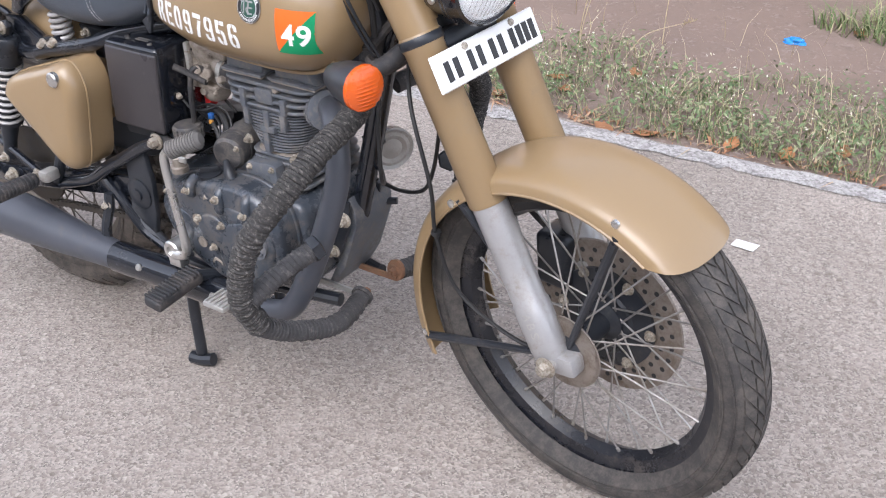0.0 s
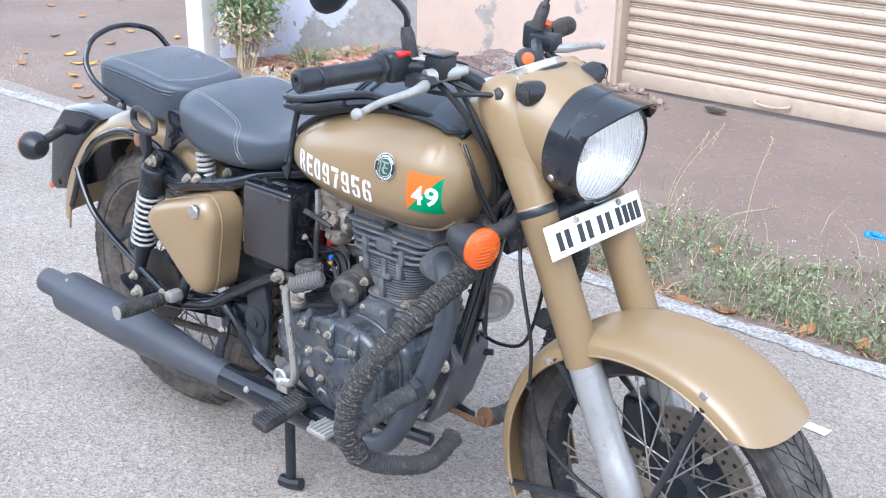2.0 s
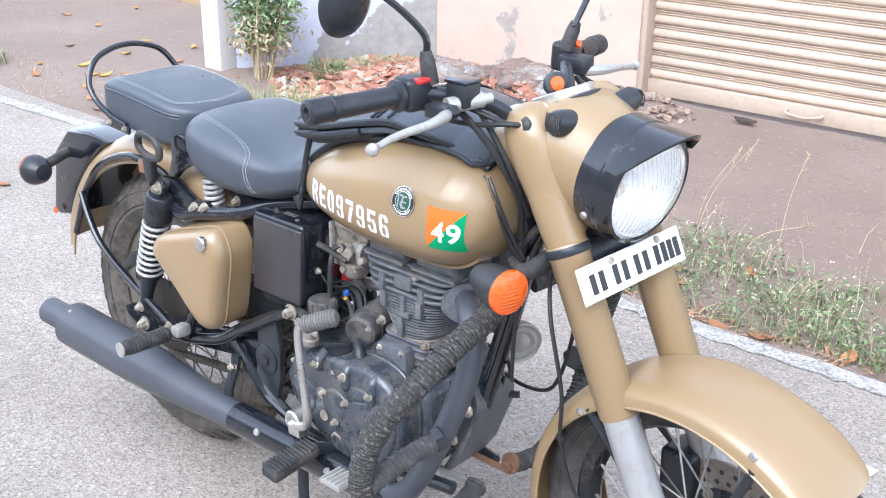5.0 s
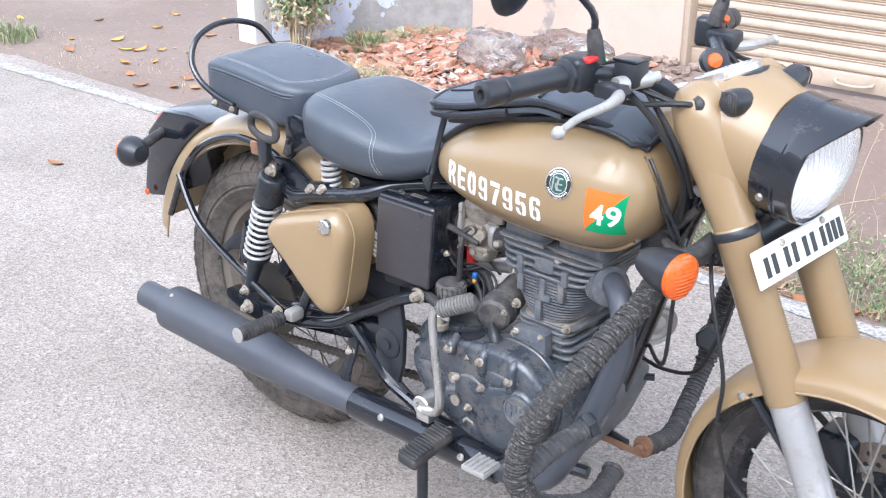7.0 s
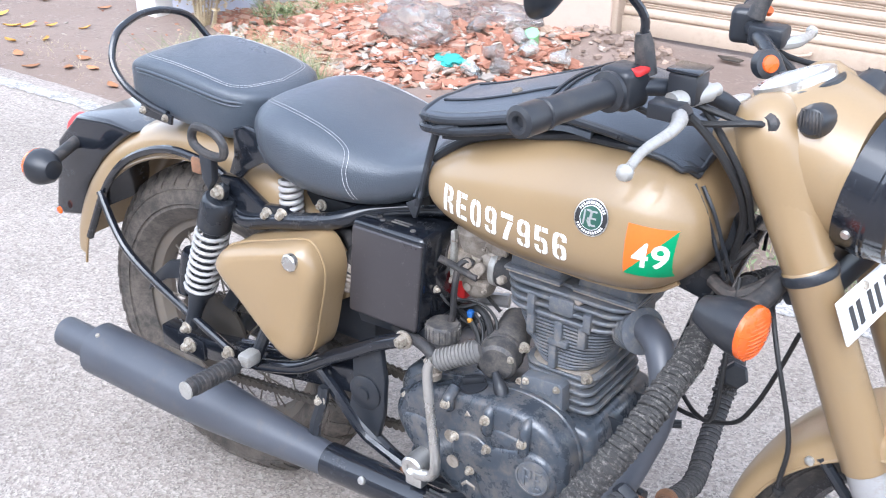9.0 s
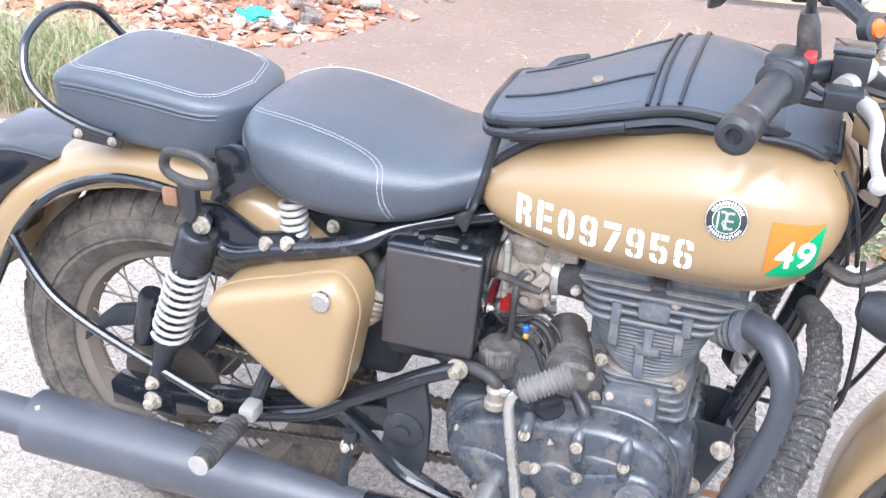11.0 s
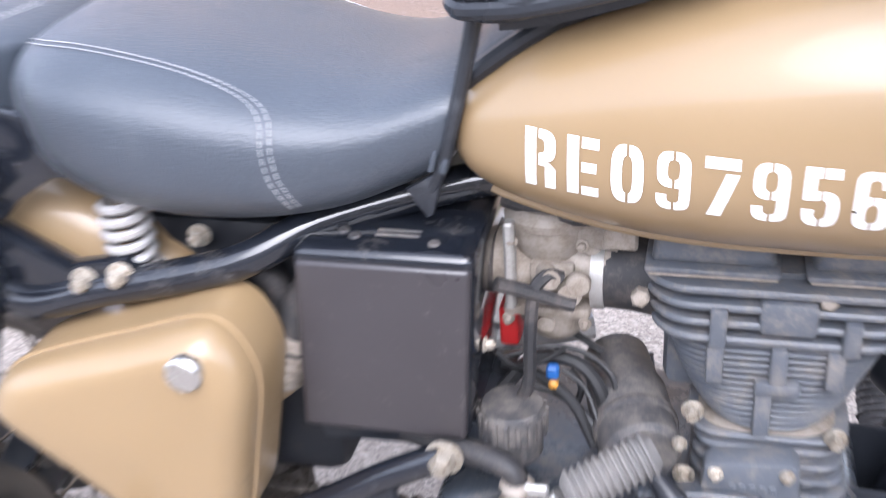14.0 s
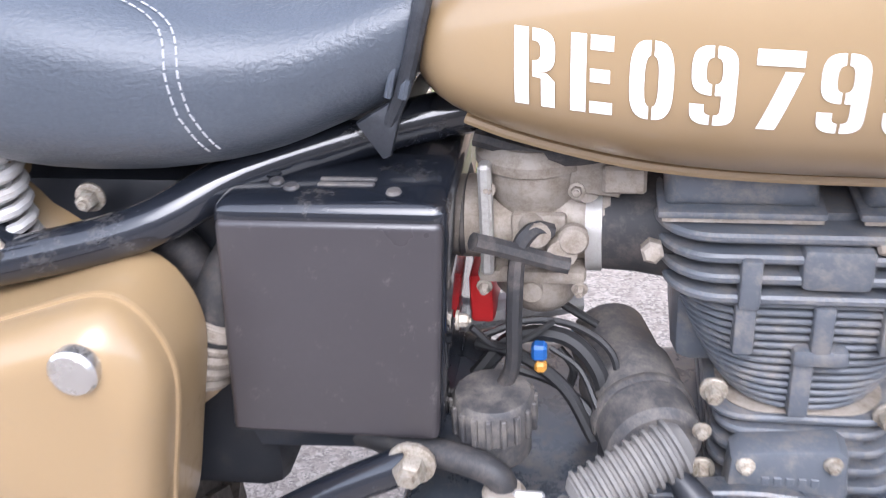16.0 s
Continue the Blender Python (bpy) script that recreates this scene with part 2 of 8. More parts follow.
def plate(poly, y0, y1, bev=0.003, seg=2, bm=None, rounded=0):
    """A flat plate: an outline in x, z drawn out from y0 to y1, with rounded rims."""
    b = bmesh.new()
    pts = [(p.x, p.y) for p in spline([(x, z, 0) for x, z in poly], rounded, True)] if rounded else poly
    f = b.faces.new([b.verts.new((x, y0, z)) for x, z in pts])
    ext = bmesh.ops.extrude_face_region(b, geom=[f])
    verts = [v for v in ext["geom"] if isinstance(v, bmesh.types.BMVert)]
    bmesh.ops.translate(b, verts=verts, vec=(0, y1 - y0, 0))
    if bev:
        rim = [e for e in b.edges if abs(e.verts[0].co.y - e.verts[1].co.y) < 1e-6]
        bmesh.ops.bevel(b, geom=rim, offset=bev, segments=seg, affect="EDGES", profile=0.5)
    return merge(bm, b)


def bolt(pos, d=(0, -1, 0), r=0.008, h=0.007, bm=None, washer=True):
    b = bm or bmesh.new()
    if washer:
        lathe([(r * 1.5, 0), (r * 1.5, h * 0.25), (r * 1.4, h * 0.3)], pos, d, 14, b)
    p = Vector(pos) + Vector(d).normalized() * h * 0.3
    lathe([(r, 0), (r, h * 0.75), (r * 0.8, h)], p, d, 6, b)
    return lathe([(r * 0.5, h), (r * 0.45, h * 1.25)], p, d, 8, b)


def super_ring(x, w, zc, hu, hd, n_up=2.3, n_dn=2.3, m=36):
    ring = []
    for k in range(m):
        a = 2 * math.pi * k / m
        c, s = math.cos(a), math.sin(a)
        e = 2 / (n_up if s > 0 else n_dn)
        ring.append(V(x, w * math.copysign(abs(c) ** e, c), zc + (hu if s > 0 else hd) * math.copysign(abs(s) ** e, s)))
    return ring


def curve_of(keys):
    """A smooth function through (x, value) keys."""
    xs, ys = zip(*keys)

    def f(x):
        if x <= xs[0]:
            return ys[0]
        if x >= xs[-1]:
            return ys[-1]
        i = max(k for k in range(len(xs)) if xs[k] <= x)
        i = min(i, len(xs) - 2)
        t = (x - xs[i]) / (xs[i + 1] - xs[i])
        m = [0.0] * len(xs)
        for k in (i, i + 1):
            if 0 < k < len(xs) - 1:
                m[k] = (ys[k + 1] - ys[k - 1]) / (xs[k + 1] - xs[k - 1])
            else:
                a, b = (0, 1) if k == 0 else (-2, -1)
                m[k] = (ys[b] - ys[a]) / (xs[b] - xs[a])
        h = xs[i + 1] - xs[i]
        return (2 * t ** 3 - 3 * t ** 2 + 1) * ys[i] + (t ** 3 - 2 * t ** 2 + t) * h * m[i] + (-2 * t ** 3 + 3 * t ** 2) * ys[i + 1] + (t ** 3 - t ** 2) * h * m[i + 1]

    return f


def thing(name, label, category, at=(0, 0, 0), group="", kind=""):
    ob = new(name)
    ob.location = at
    return tagged(ob, label, category, group, kind)


def pillow(poly, y0, y1, r, rounded=4, seg=5):
    """A moulded panel: an outline in x, z with a well-rounded outer rim, from y0 out to y1."""
    pts = [V(p.x, 0, p.y) for p in spline([(x, z, 0) for x, z in poly], rounded, True)]
    c = sum(pts, V(0, 0, 0)) / len(pts)
    size = sum((p - c).length for p in pts) / len(pts)
    s = 1 if y1 > y0 else -1
    rings = [[p + V(0, y0, 0) for p in pts]]
    for k in range(seg + 1):
        a = math.pi / 2 * k / seg
        f = 1 - r / size * (1 - math.cos(a))
        rings.append([c + (p - c) * f + V(0, y1 - s * r * (1 - math.sin(a)), 0) for p in pts])
    last = rings[-1]
    for f in (0.8, 0.55, 0.3, 0.08):
        rings.append([c + V(p.x - c.x, 0, p.z - c.z) * f + V(0, y1 + s * 0.003 * (1 - f), 0) for p in last])
    return bridge(bmesh.new(), rings)


# ---- the motorcycle: forward is +x, its right side is -y ----
bike = thing("motorcycle", "sand-tan classic motorcycle with black engine parked on its centre stand", "motorcycle")

# steering: forks, front wheel and bars turn a little to the right
RAKE, STEER = radians(25.0), radians(-8.0)
HEAD = V(0.985, 0.0, 0.93)
AXIS = V(-math.sin(RAKE), 0, math.cos(RAKE))
ST = Matrix.Translation(HEAD) @ Matrix.Rotation(STEER, 4, AXIS) @ Matrix.Translation(-HEAD)
FA = V(1.330, -0.004, 0.316)
RA = V(0.0, 0.0, 0.318)


def wheel(name, c, tyre_r, tyre_w, rim_r, rim_w, rim_mat, xf, spokes, hub_r, hub_w, tread, rubber, knob):
    rim = bmesh.new()
    prof = [(rim_r, -rim_w), (rim_r + 0.004, -rim_w + 0.003), (rim_r - 0.004, -rim_w + 0.008), (rim_r - 0.020, -rim_w * 0.6), (rim_r - 0.030, 0),
            (rim_r - 0.020, rim_w * 0.6), (rim_r - 0.004, rim_w - 0.008), (rim_r + 0.004, rim_w - 0.003), (rim_r, rim_w)]
    n = 72
    rings = [[c + V(r * math.cos(a), y, r * math.sin(a)) for r, y in prof] for a in (2 * math.pi * k / n for k in range(n))]
    bridge(rim, rings, close_u=False, loop=True)
    wh = part(name, rim, rim_mat, bike, "wire-spoked wheel with a dusty rim", xf=xf)
    # tyre: sidewalls and crown, with tread blocks standing proud
    ty = bmesh.new()
    h = tyre_r - rim_r
    sect = [(rim_r - 0.003, -rim_w * 0.95), (rim_r + h * 0.22, -tyre_w * 0.92), (rim_r + h * 0.27, -tyre_w * 0.97), (rim_r + h * 0.30, -tyre_w * 0.95), (rim_r + h * 0.5, -tyre_w), (rim_r + h * 0.72, -tyre_w * 0.93),
            (rim_r + h * 0.86, -tyre_w * 0.74), (rim_r + h * 0.95, -tyre_w * 0.42), (rim_r + h * 0.975, 0)]
    sect = sect + [(r, -y) for r, y in sect[-2::-1]]
    n = 96
    rings = [[c + V(r * math.cos(a), y, r * math.sin(a)) for r, y in sect] for a in (2 * math.pi * k / n for k in range(n))]
    bridge(ty, rings, close_u=False, loop=True)
    part("tyre", ty, rubber, wh, "dusty black tyre with worn tread", xf=xf)
    rg = bmesh.new()
    for side in (-1, 1):
        for f_, w_, r_ in ((0.36, 1.0, 0.0012), (0.66, 0.975, 0.0014), (0.70, 0.95, 0.0010)):
            tube([c + V((rim_r + h * f_) * math.cos(a), side * tyre_w * w_, (rim_r + h * f_) * math.sin(a)) for a in (2 * math.pi * k / 72 for k in range(72))], r_, 5, closed=True, bm=rg, straight=True)
        for start, count in ((0.5, 9), (2.1, 6), (2.9, 7), (4.4, 9), (5.6, 5)):
            for k in range(count):
                a = start + 0.052 * k
                for u0, u1, g in ((-0.017, -0.010, 0.0), (0.004, 0.011, 0.0), (-0.010, 0.004, 0.18)):
                    vs = [rg.verts.new(c + V((rim_r + h * q) * math.cos(a + u), side * (tyre_w + 0.0016), (rim_r + h * q) * math.sin(a + u))) for u, q in ((u0, 0.44 + g), (u1, 0.44 + g), (u1, 0.62), (u0, 0.62))]
                    rg.faces.new(vs)
    part("sidewall_relief", rg, rubber, wh, "raised rings and bars on the tyre wall", xf=xf)
    tr = bmesh.new()
    cnt = tread
    for k in range(cnt):
        a0 = 2 * math.pi * k / cnt
        for side in (-1, 1):
            for (ya, yb, ra, rb, sl) in ((0.04, 0.40, 0.985, 0.965, 1.3), (0.46, 0.80, 0.955, 0.82, 1.5)) if knob < 0.06 else ((0.04, 0.40, 0.985, 0.965, 0.5), (0.46, 0.96, 0.955, 0.66, 0.2)):
                w = 2 * math.pi / cnt * (0.30 if knob > 0.06 else 0.36 if ya < 0.2 else 0.40)
                vs = []
                for aa, yy, rr in ((-w, ya, ra), (w, ya, ra), (w, yb, rb), (-w, yb, rb)):
                    ang = a0 + aa + sl * (yy - 0.4) * 0.16 + (0.5 * 2 * math.pi / cnt if side > 0 else 0)
                    rad = rim_r + h * (rr + knob)
                    base = rim_r + h * (rr - 0.06)
                    vs.append((c + V(rad * math.cos(ang), side * yy * tyre_w, rad * math.sin(ang)), c + V(base * math.cos(ang), side * yy * tyre_w, base * math.sin(ang))))
                top, bot = [tr.verts.new(p) for p, _ in vs], [tr.verts.new(p) for _, p in vs]
                tr.faces.new(top)
                for i in range(4):
                    tr.faces.new((top[i], bot[i], bot[(i + 1) % 4], top[(i + 1) % 4]))
    tagged(part("tread", tr, rubber, wh, xf=xf), kind="stuff")
    hb = lathe([(0.012, -hub_w - 0.012), (hub_r * 0.7, -hub_w - 0.01), (hub_r, -hub_w), (hub_r, -hub_w + 0.008), (hub_r * 0.62, -hub_w + 0.016), (hub_r * 0.58, hub_w - 0.016), (hub_r, hub_w - 0.008), (hub_r, hub_w), (hub_r * 0.7, hub_w + 0.01), (0.012, hub_w + 0.012)], c, (0, 1, 0), 32)
    part("hub", hb, BLACK_SATIN, wh, xf=xf)
    for k in range(spokes):
        a = 2 * math.pi * k / spokes
        side = 1 if k % 2 else -1
        lean = 0.62 if (k // 2) % 2 else -0.62
        p0 = c + V(hub_r * 0.92 * math.cos(a + lean), side * (hub_w - 0.004), hub_r * 0.92 * math.sin(a + lean))
        p1 = c + V((rim_r - 0.020) * math.cos(a), side * 0.004, (rim_r - 0.020) * math.sin(a))
        sp = part("spoke", tube([p0, p0.lerp(p1, 0.93), p0.lerp(p1, 0.931), p1], [0.0017, 0.0017, 0.003, 0.003], 6, straight=True), SPOKE if rim_mat is BLACKRIM else RIMMAT, wh, xf=xf)
    return wh


fw = wheel("front_wheel", FA, 0.312, 0.046, 0.249, 0.028, BLACKRIM, ST, 40, 0.036, 0.052, 64, TYRE, 0.045)
rw = wheel("rear_wheel", RA, 0.318, 0.056, 0.222, 0.032, RIMMAT, None, 40, 0.066, 0.05, 46, TYRE_REAR, 0.085)

# front brake disc on the far side: ring with holes shown as dark studs
dz = bmesh.new()
n = 60
inner, outer, yd = 0.088, 0.140, 0.062
rings = [[FA + V(r * math.cos(a), yd + y, r * math.sin(a)) for r, y in ((inner, -0.0025), (outer, -0.0025), (outer, 0.0025), (inner, 0.0025))] for a in (2 * math.pi * k / n for k in range(n))]
bridge(dz, rings, loop=True)
disc = part("brake_disc", dz, DISC, fw, "drilled steel brake disc", xf=ST)
hm = bmesh.new()
for k in range(30):
    a = 2 * math.pi * k / 30
    for r, da in ((0.104, 0), (0.122, 0.1)):
        lathe([(0.0045, 0), (0.0045, 0.0062)], FA + V(r * math.cos(a + da), yd - 0.0031, r * math.sin(a + da)), (0, 1, 0), 8, hm)
tagged(part("disc_hole", hm, INK, fw, xf=ST), kind="stuff")
ca = lathe([(0.05, 0), (0.055, 0.004), (0.092, 0.006), (0.092, 0.012), (0.05, 0.014)], FA + V(0, 0.048, 0), (0, 1, 0), 28)
part("disc_carrier", ca, BLACK_SATIN, fw, xf=ST)
for k in range(6):
    a = 2 * math.pi * k / 6
    part("disc_bolt", bolt(FA + V(0.085 * math.cos(a), 0.055, 0.085 * math.sin(a)), (0, -1, 0), 0.007, 0.008), ZINC, fw, xf=ST)
part("brake_caliper", block(FA + V(-0.13, 0.035, 0.03), FA + V(-0.065, 0.10, 0.13), 0.012, 3), BLACK_SATIN, bike, "black brake caliper", xf=ST)
tr = bmesh.new()
for k in range(48):
    a = 2 * math.pi * k / 48
    lathe([(0.003, 0), (0.003, 0.004)], FA + V(0.062 * math.cos(a), -0.052, 0.062 * math.sin(a)), (0, -1, 0), 4, tr)
lathe([(0.055, 0), (0.066, 0), (0.066, 0.003), (0.055, 0.003)], FA + V(0, -0.053, 0), (0, -1, 0), 40, tr)
part("abs_ring", tr, DISC, fw, xf=ST)


# mudguards: a curved shell with side valances and a rolled rim
def mudguard(c, r_edge, depth, half, a0, a1, n, nose=0.0, th=0.002):
    bm = bmesh.new()
    prof = []
    for k in range(17):
        s = -1 + 2 * k / 16
        prof.append((half * math.copysign(abs(math.sin(s * math.pi / 2)) ** 0.9, s), math.cos(s * math.pi / 2) ** 0.62))
    rings = []
    for i in range(n + 1):
        a = a0 + (a1 - a0) * i / n
        e = min(i, n - i) / 3.0
        k = 1 if e >= 1 else 0.86 + 0.14 * math.sqrt(max(e, 0))
        lead = nose * max(0, 1 - (a - a0) / radians(32))
        outer = [c + V((r_edge + depth * k * h) * math.cos(a + lead * (1 - h)), y * (0.92 + 0.08 * k), (r_edge + depth * k * h) * math.sin(a + lead * (1 - h))) for y, h in prof]
        inner = [c + V((r_edge + (depth * k) * h - th * (0.4 + h)) * math.cos(a + lead * (1 - h)), y * (0.92 + 0.08 * k) * 0.965, (r_edge + (depth * k) * h - th * (0.4 + h)) * math.sin(a + lead * (1 - h))) for y, h in prof[::-1]]
        rings.append(outer + inner)
    return bridge(bm, rings)


fm = part("front_mudguard", mudguard(FA, 0.286, 0.036, 0.086, radians(47), radians(203), 40, radians(9)), TAN, bike, "sand-tan valanced front mudguard", xf=ST)


def rim_tube(c, r, y, a0, a1, rad, n=40):
    return tube([c + V(r * math.cos(a0 + (a1 - a0) * i / n), y, r * math.sin(a0 + (a1 - a0) * i / n)) for i in range(n + 1)], rad, 6, straight=True)


for s in (-1, 1):
    part("rolled_rim", rim_tube(FA, 0.286, s * 0.085, radians(56), radians(203), 0.0025), TAN, fm, xf=ST)
for a, r_, y in ((69, 0.308, -0.0785), (131, 0.292, -0.0845), (194, 0.292, -0.0845)):
    p = FA + V(r_ * math.cos(radians(a)), y, r_ * math.sin(radians(a)))
    part("mudguard_bolt", lathe([(0.007, 0), (0.0065, 0.004), (0.003, 0.006)], p, (0, -1, 0), 12), CHROME, fm, xf=ST)
for a, q in ((67, (0.012, -0.06, 0.02)), (128, (-0.02, -0.06, 0.03)), (196, (-0.03, -0.08, 0.0))):
    p = FA + V(0.292 * math.cos(radians(a)), -0.080, 0.292 * math.sin(radians(a)))
    part("mudguard_stay", tube([p, FA + V(*q)], [0.008, 0.006], 8, straight=True), BLACK_SATIN, fm, "flat black mudguard stay", xf=ST)

# forks
FD = -AXIS


def on_fork(s, y, fwd=0.0):
    """A point s metres down the fork from the top yoke."""
    return HEAD + V(math.cos(RAKE), 0, math.sin(RAKE)) * (0.042 + fwd) + FD * s + V(0, y, 0)


for y, nm in ((-0.077, "fork_leg"), (0.083, "fork_leg")):
    up = lathe([(0.036, -0.02), (0.0345, 0.10), (0.0315, 0.16), (0.0335, 0.163), (0.0335, 0.178), (0.0315, 0.181), (0.0315, 0.43), (0.0295, 0.434)], on_fork(0, y), FD, 28)
    leg = part(nm, up, TAN, bike, "tan fork shroud over a silver slider", xf=ST)
    part("fork_collar", lathe([(0.0335, 0), (0.0348, 0.002), (0.0348, 0.012), (0.0335, 0.014)], on_fork(0.163, y), FD, 28), BLACK_SATIN, leg, xf=ST)
    sl = lathe([(0.0285, 0.425), (0.0275, 0.55), (0.0275, 0.60), (0.030, 0.605), (0.030, 0.68), (0.024, 0.715)], on_fork(0, y), FD, 24)
    end = on_fork(0.70, y)
    block((-0.014, -0.017, -0.022), (0.050, 0.017, 0.012), 0.007, 2, sl, Matrix.Translation(end) @ Matrix.Rotation(-0.15, 4, "Y"))
    part("slider", sl, SILVER, leg, "silver fork slider", xf=ST)
    part("axle_nut", bolt(FA + V(0, math.copysign(0.105, y), 0), (0, math.copysign(1, y), 0), 0.012, 0.012), ZINC, leg, xf=ST)
part("front_axle", tube([FA + V(0, -0.1, 0), FA + V(0, 0.1, 0)], 0.0085, 10, straight=True), ALLOY, bike, xf=ST)
# lower yoke between the legs, behind the plate
part("lower_yoke", block((-0.035, -0.085, -0.02), (0.03, 0.085, 0.02), 0.008, 2, None, Matrix.Translation(on_fork(0.19, 0, -0.01)) @ Matrix.Rotation(RAKE, 4, "Y").inverted()), BLACK_SATIN, bike, xf=ST)
part("steering_head", tube([HEAD + AXIS * 0.01, HEAD - AXIS * 0.19], 0.032, 18, straight=True), BLACK_SATIN, bike)

# headlamp nacelle: one casing from the yokes to the lamp rim
LC = V(1.128, 0, 0.901)
LD = V(0.985, 0, -0.17).normalized()
LU = V(0.17, 0, 0.985).normalized()
nr = []
for x, w, zc, hu, hd, n1 in ((0.955, 0.095, 0.940, 0.028, 0.045, 2.6), (0.985, 0.106, 0.945, 0.040, 0.070, 2.6), (1.015, 0.108, 0.942, 0.058, 0.095, 2.5), (1.05, 0.101, 0.932, 0.080, 0.112, 2.3), (1.085, 0.092, 0.916, 0.088, 0.105, 2.1), (1.112, 0.088, 0.905, 0.088, 0.094, 2.0), (1.124, 0.087, 0.9015, 0.0875, 0.089, 2.0)):
    nr.append(super_ring(x, w, zc, hu, hd, n1, n1, 40))
nac = part("headlamp_nacelle", bridge(bmesh.new(), nr), TAN, bike, "sand-tan headlamp nacelle", xf=ST, sharp=60)
hl = lathe([(0.086, -0.012), (0.0925, -0.010), (0.0935, 0.024), (0.092, 0.026), (0.092, 0.030), (0.0905, 0.032), (0.0875, 0.052), (0.083, 0.055), (0.081, 0.049), (0.081, 0.02)], LC, LD, 56, cap=False)
lamp = part("headlamp", hl, BLACK_GLOSS, bike, "black-rimmed round headlamp with a peak", xf=ST)
lens = lathe([(0.081, 0.049), (0.074, 0.058), (0.056, 0.067), (0.028, 0.0725), (0.0, 0.074), (0.0, 0.072), (0.028, 0.0705), (0.056, 0.065), (0.074, 0.056), (0.079, 0.049)], LC, LD, 56, cap=False)
lg = part("lamp_glass", lens, LENS, lamp, "clear fluted headlamp glass", xf=ST)
lg.visible_shadow = False
part("reflector", lathe([(0.080, 0.048), (0.074, 0.034), (0.055, 0.012), (0.03, -0.002), (0.012, -0.006)], LC, LD, 48, cap=False), mat("reflector_silver", (0.92, 0.92, 0.92), 0.4, metal=0.9, var=0, grain=0, bump=0), lamp, xf=ST)
part("bulb", lathe([(0.012, -0.006), (0.012, 0.03), (0.007, 0.04), (0.001, 0.042)], LC, LD, 14), WHITE, lamp, xf=ST)
fl = bmesh.new()
for k in range(-8, 9):
    y = k * 0.0086
    hgt = math.sqrt(max(0.073 ** 2 - y * y, 1e-5))
    pts = []
    for j in range(9):
        z = -hgt + 2 * hgt * j / 8
        d = 0.0735 - 0.0245 * ((y * y + z * z) / 0.081 ** 2)
        pts.append(LC + LD * (d - 0.004) + LU * z + V(0, y, 0))
    tube(pts, 0.0008, 5, 1, bm=fl, straight=True)
f1 = part("lens_flute", fl, GLASS, lamp, xf=ST)
f1.visible_shadow = False
# peak
pk = []
for i in range(25):
    a = radians(-62 + 124 * i / 24)
    o = V(0, math.sin(a), 0) + LU * math.cos(a)
    edge = math.cos(a * 1.45)
    r0, r1 = 0.0915, 0.0955 + 0.005 * edge
    pk.append([LC + LD * 0.027 + o * r0, LC + LD * 0.05 + o * (r0 + 0.0025), LC + LD * (0.054 + 0.043 * max(edge, 0)) + o * r1, LC + LD * (0.0545 + 0.043 * max(edge, 0)) + o * (r1 - 0.004), LC + LD * 0.05 + o * (r0 - 0.001), LC + LD * 0.027 + o * (r0 - 0.002)])
part("peak", bridge(bmesh.new(), pk), BLACK_GLOSS, lamp, "black headlamp peak", xf=ST)
part("rim_screw", lathe([(0.006, 0), (0.005, 0.004)], LC + V(0.004, -0.0855, -0.038), (0, -1, -0.3), 12), CHROME, lamp, xf=ST)
for s in (-1, 1):
    sc = on_fork(0, math.copysign(0.072, s))
    part("fork_shoulder", lathe([(0.004, -0.056), (0.026, -0.050), (0.041, -0.030), (0.046, 0.0), (0.0435, 0.04), (0.038, 0.085), (0.034, 0.12), (0.0322, 0.15)], sc, FD, 32), TAN, nac, "tan shoulder of the nacelle over the fork", xf=ST, sharp=60)
    p = V(1.072, s * 0.080, 0.985)
    k = lathe([(0.021, -0.03), (0.0195, 0.0), (0.015, 0.010), (0.005, 0.014)], p, (0.1, s * 0.9, 0.25), 20)
    lamp2 = part("pilot_lamp", k, PLASTIC, nac, "small black ribbed pilot lamp", xf=ST)
    rb = bmesh.new()
    for j in range(-3, 4):
        tube([p + V(j * 0.004, s * 0.008, 0.015), p + V(j * 0.004 + 0.003, s * 0.0145, 0.003), p + V(j * 0.004 + 0.003, s * 0.011, -0.011)], 0.0013, 5, 3, bm=rb)
    part("lens_rib", rb, RUBBER, nac, xf=ST)
    part("cable_boot", lathe([(0.013, -0.01), (0.014, 0.006), (0.009, 0.012)], V(1.030, s * 0.096, 0.976), (-0.3, s, 0.1), 16), RUBBER, nac, xf=ST)
    part("control_cable", tube([V(1.030, s * 0.100, 0.976), V(1.012, s * 0.122, 0.980), V(0.965, s * 0.136, 0.972), V(0.915, s * 0.150, 0.972), V(0.880, s * 0.165, 0.985)], 0.0042, 8, 5), WIRE, nac, xf=ST)
# instrument top of the nacelle
for c, r in ((V(1.006, -0.0, 0.999), 0.044),):
    nrm = V(-0.40, 0, 0.915)
    part("panel_gasket", lathe([(r + 0.004, -0.020), (r + 0.014, -0.018), (r + 0.014, -0.010), (r + 0.006, -0.008)], c, nrm, 40), PLASTIC, nac, "black rubber gasket under the instrument", xf=ST)
    dial = part("speedometer", lathe([(r + 0.006, -0.012), (r + 0.006, 0.002), (r, 0.004), (r - 0.004, 0.002)], c, nrm, 36), CHROME, nac, "round speedometer in a bright bezel", xf=ST)
    part("dial_face", lathe([(r - 0.004, 0.002), (0.0, 0.0021)], c, nrm, 36, cap=False), WHITE, nac, xf=ST)
part("ignition_lock", lathe([(0.018, 0), (0.018, 0.012), (0.01, 0.014)], V(0.968, -0.062, 0.970), (-0.35, -0.1, 1), 18), CHROME, nac, xf=ST)
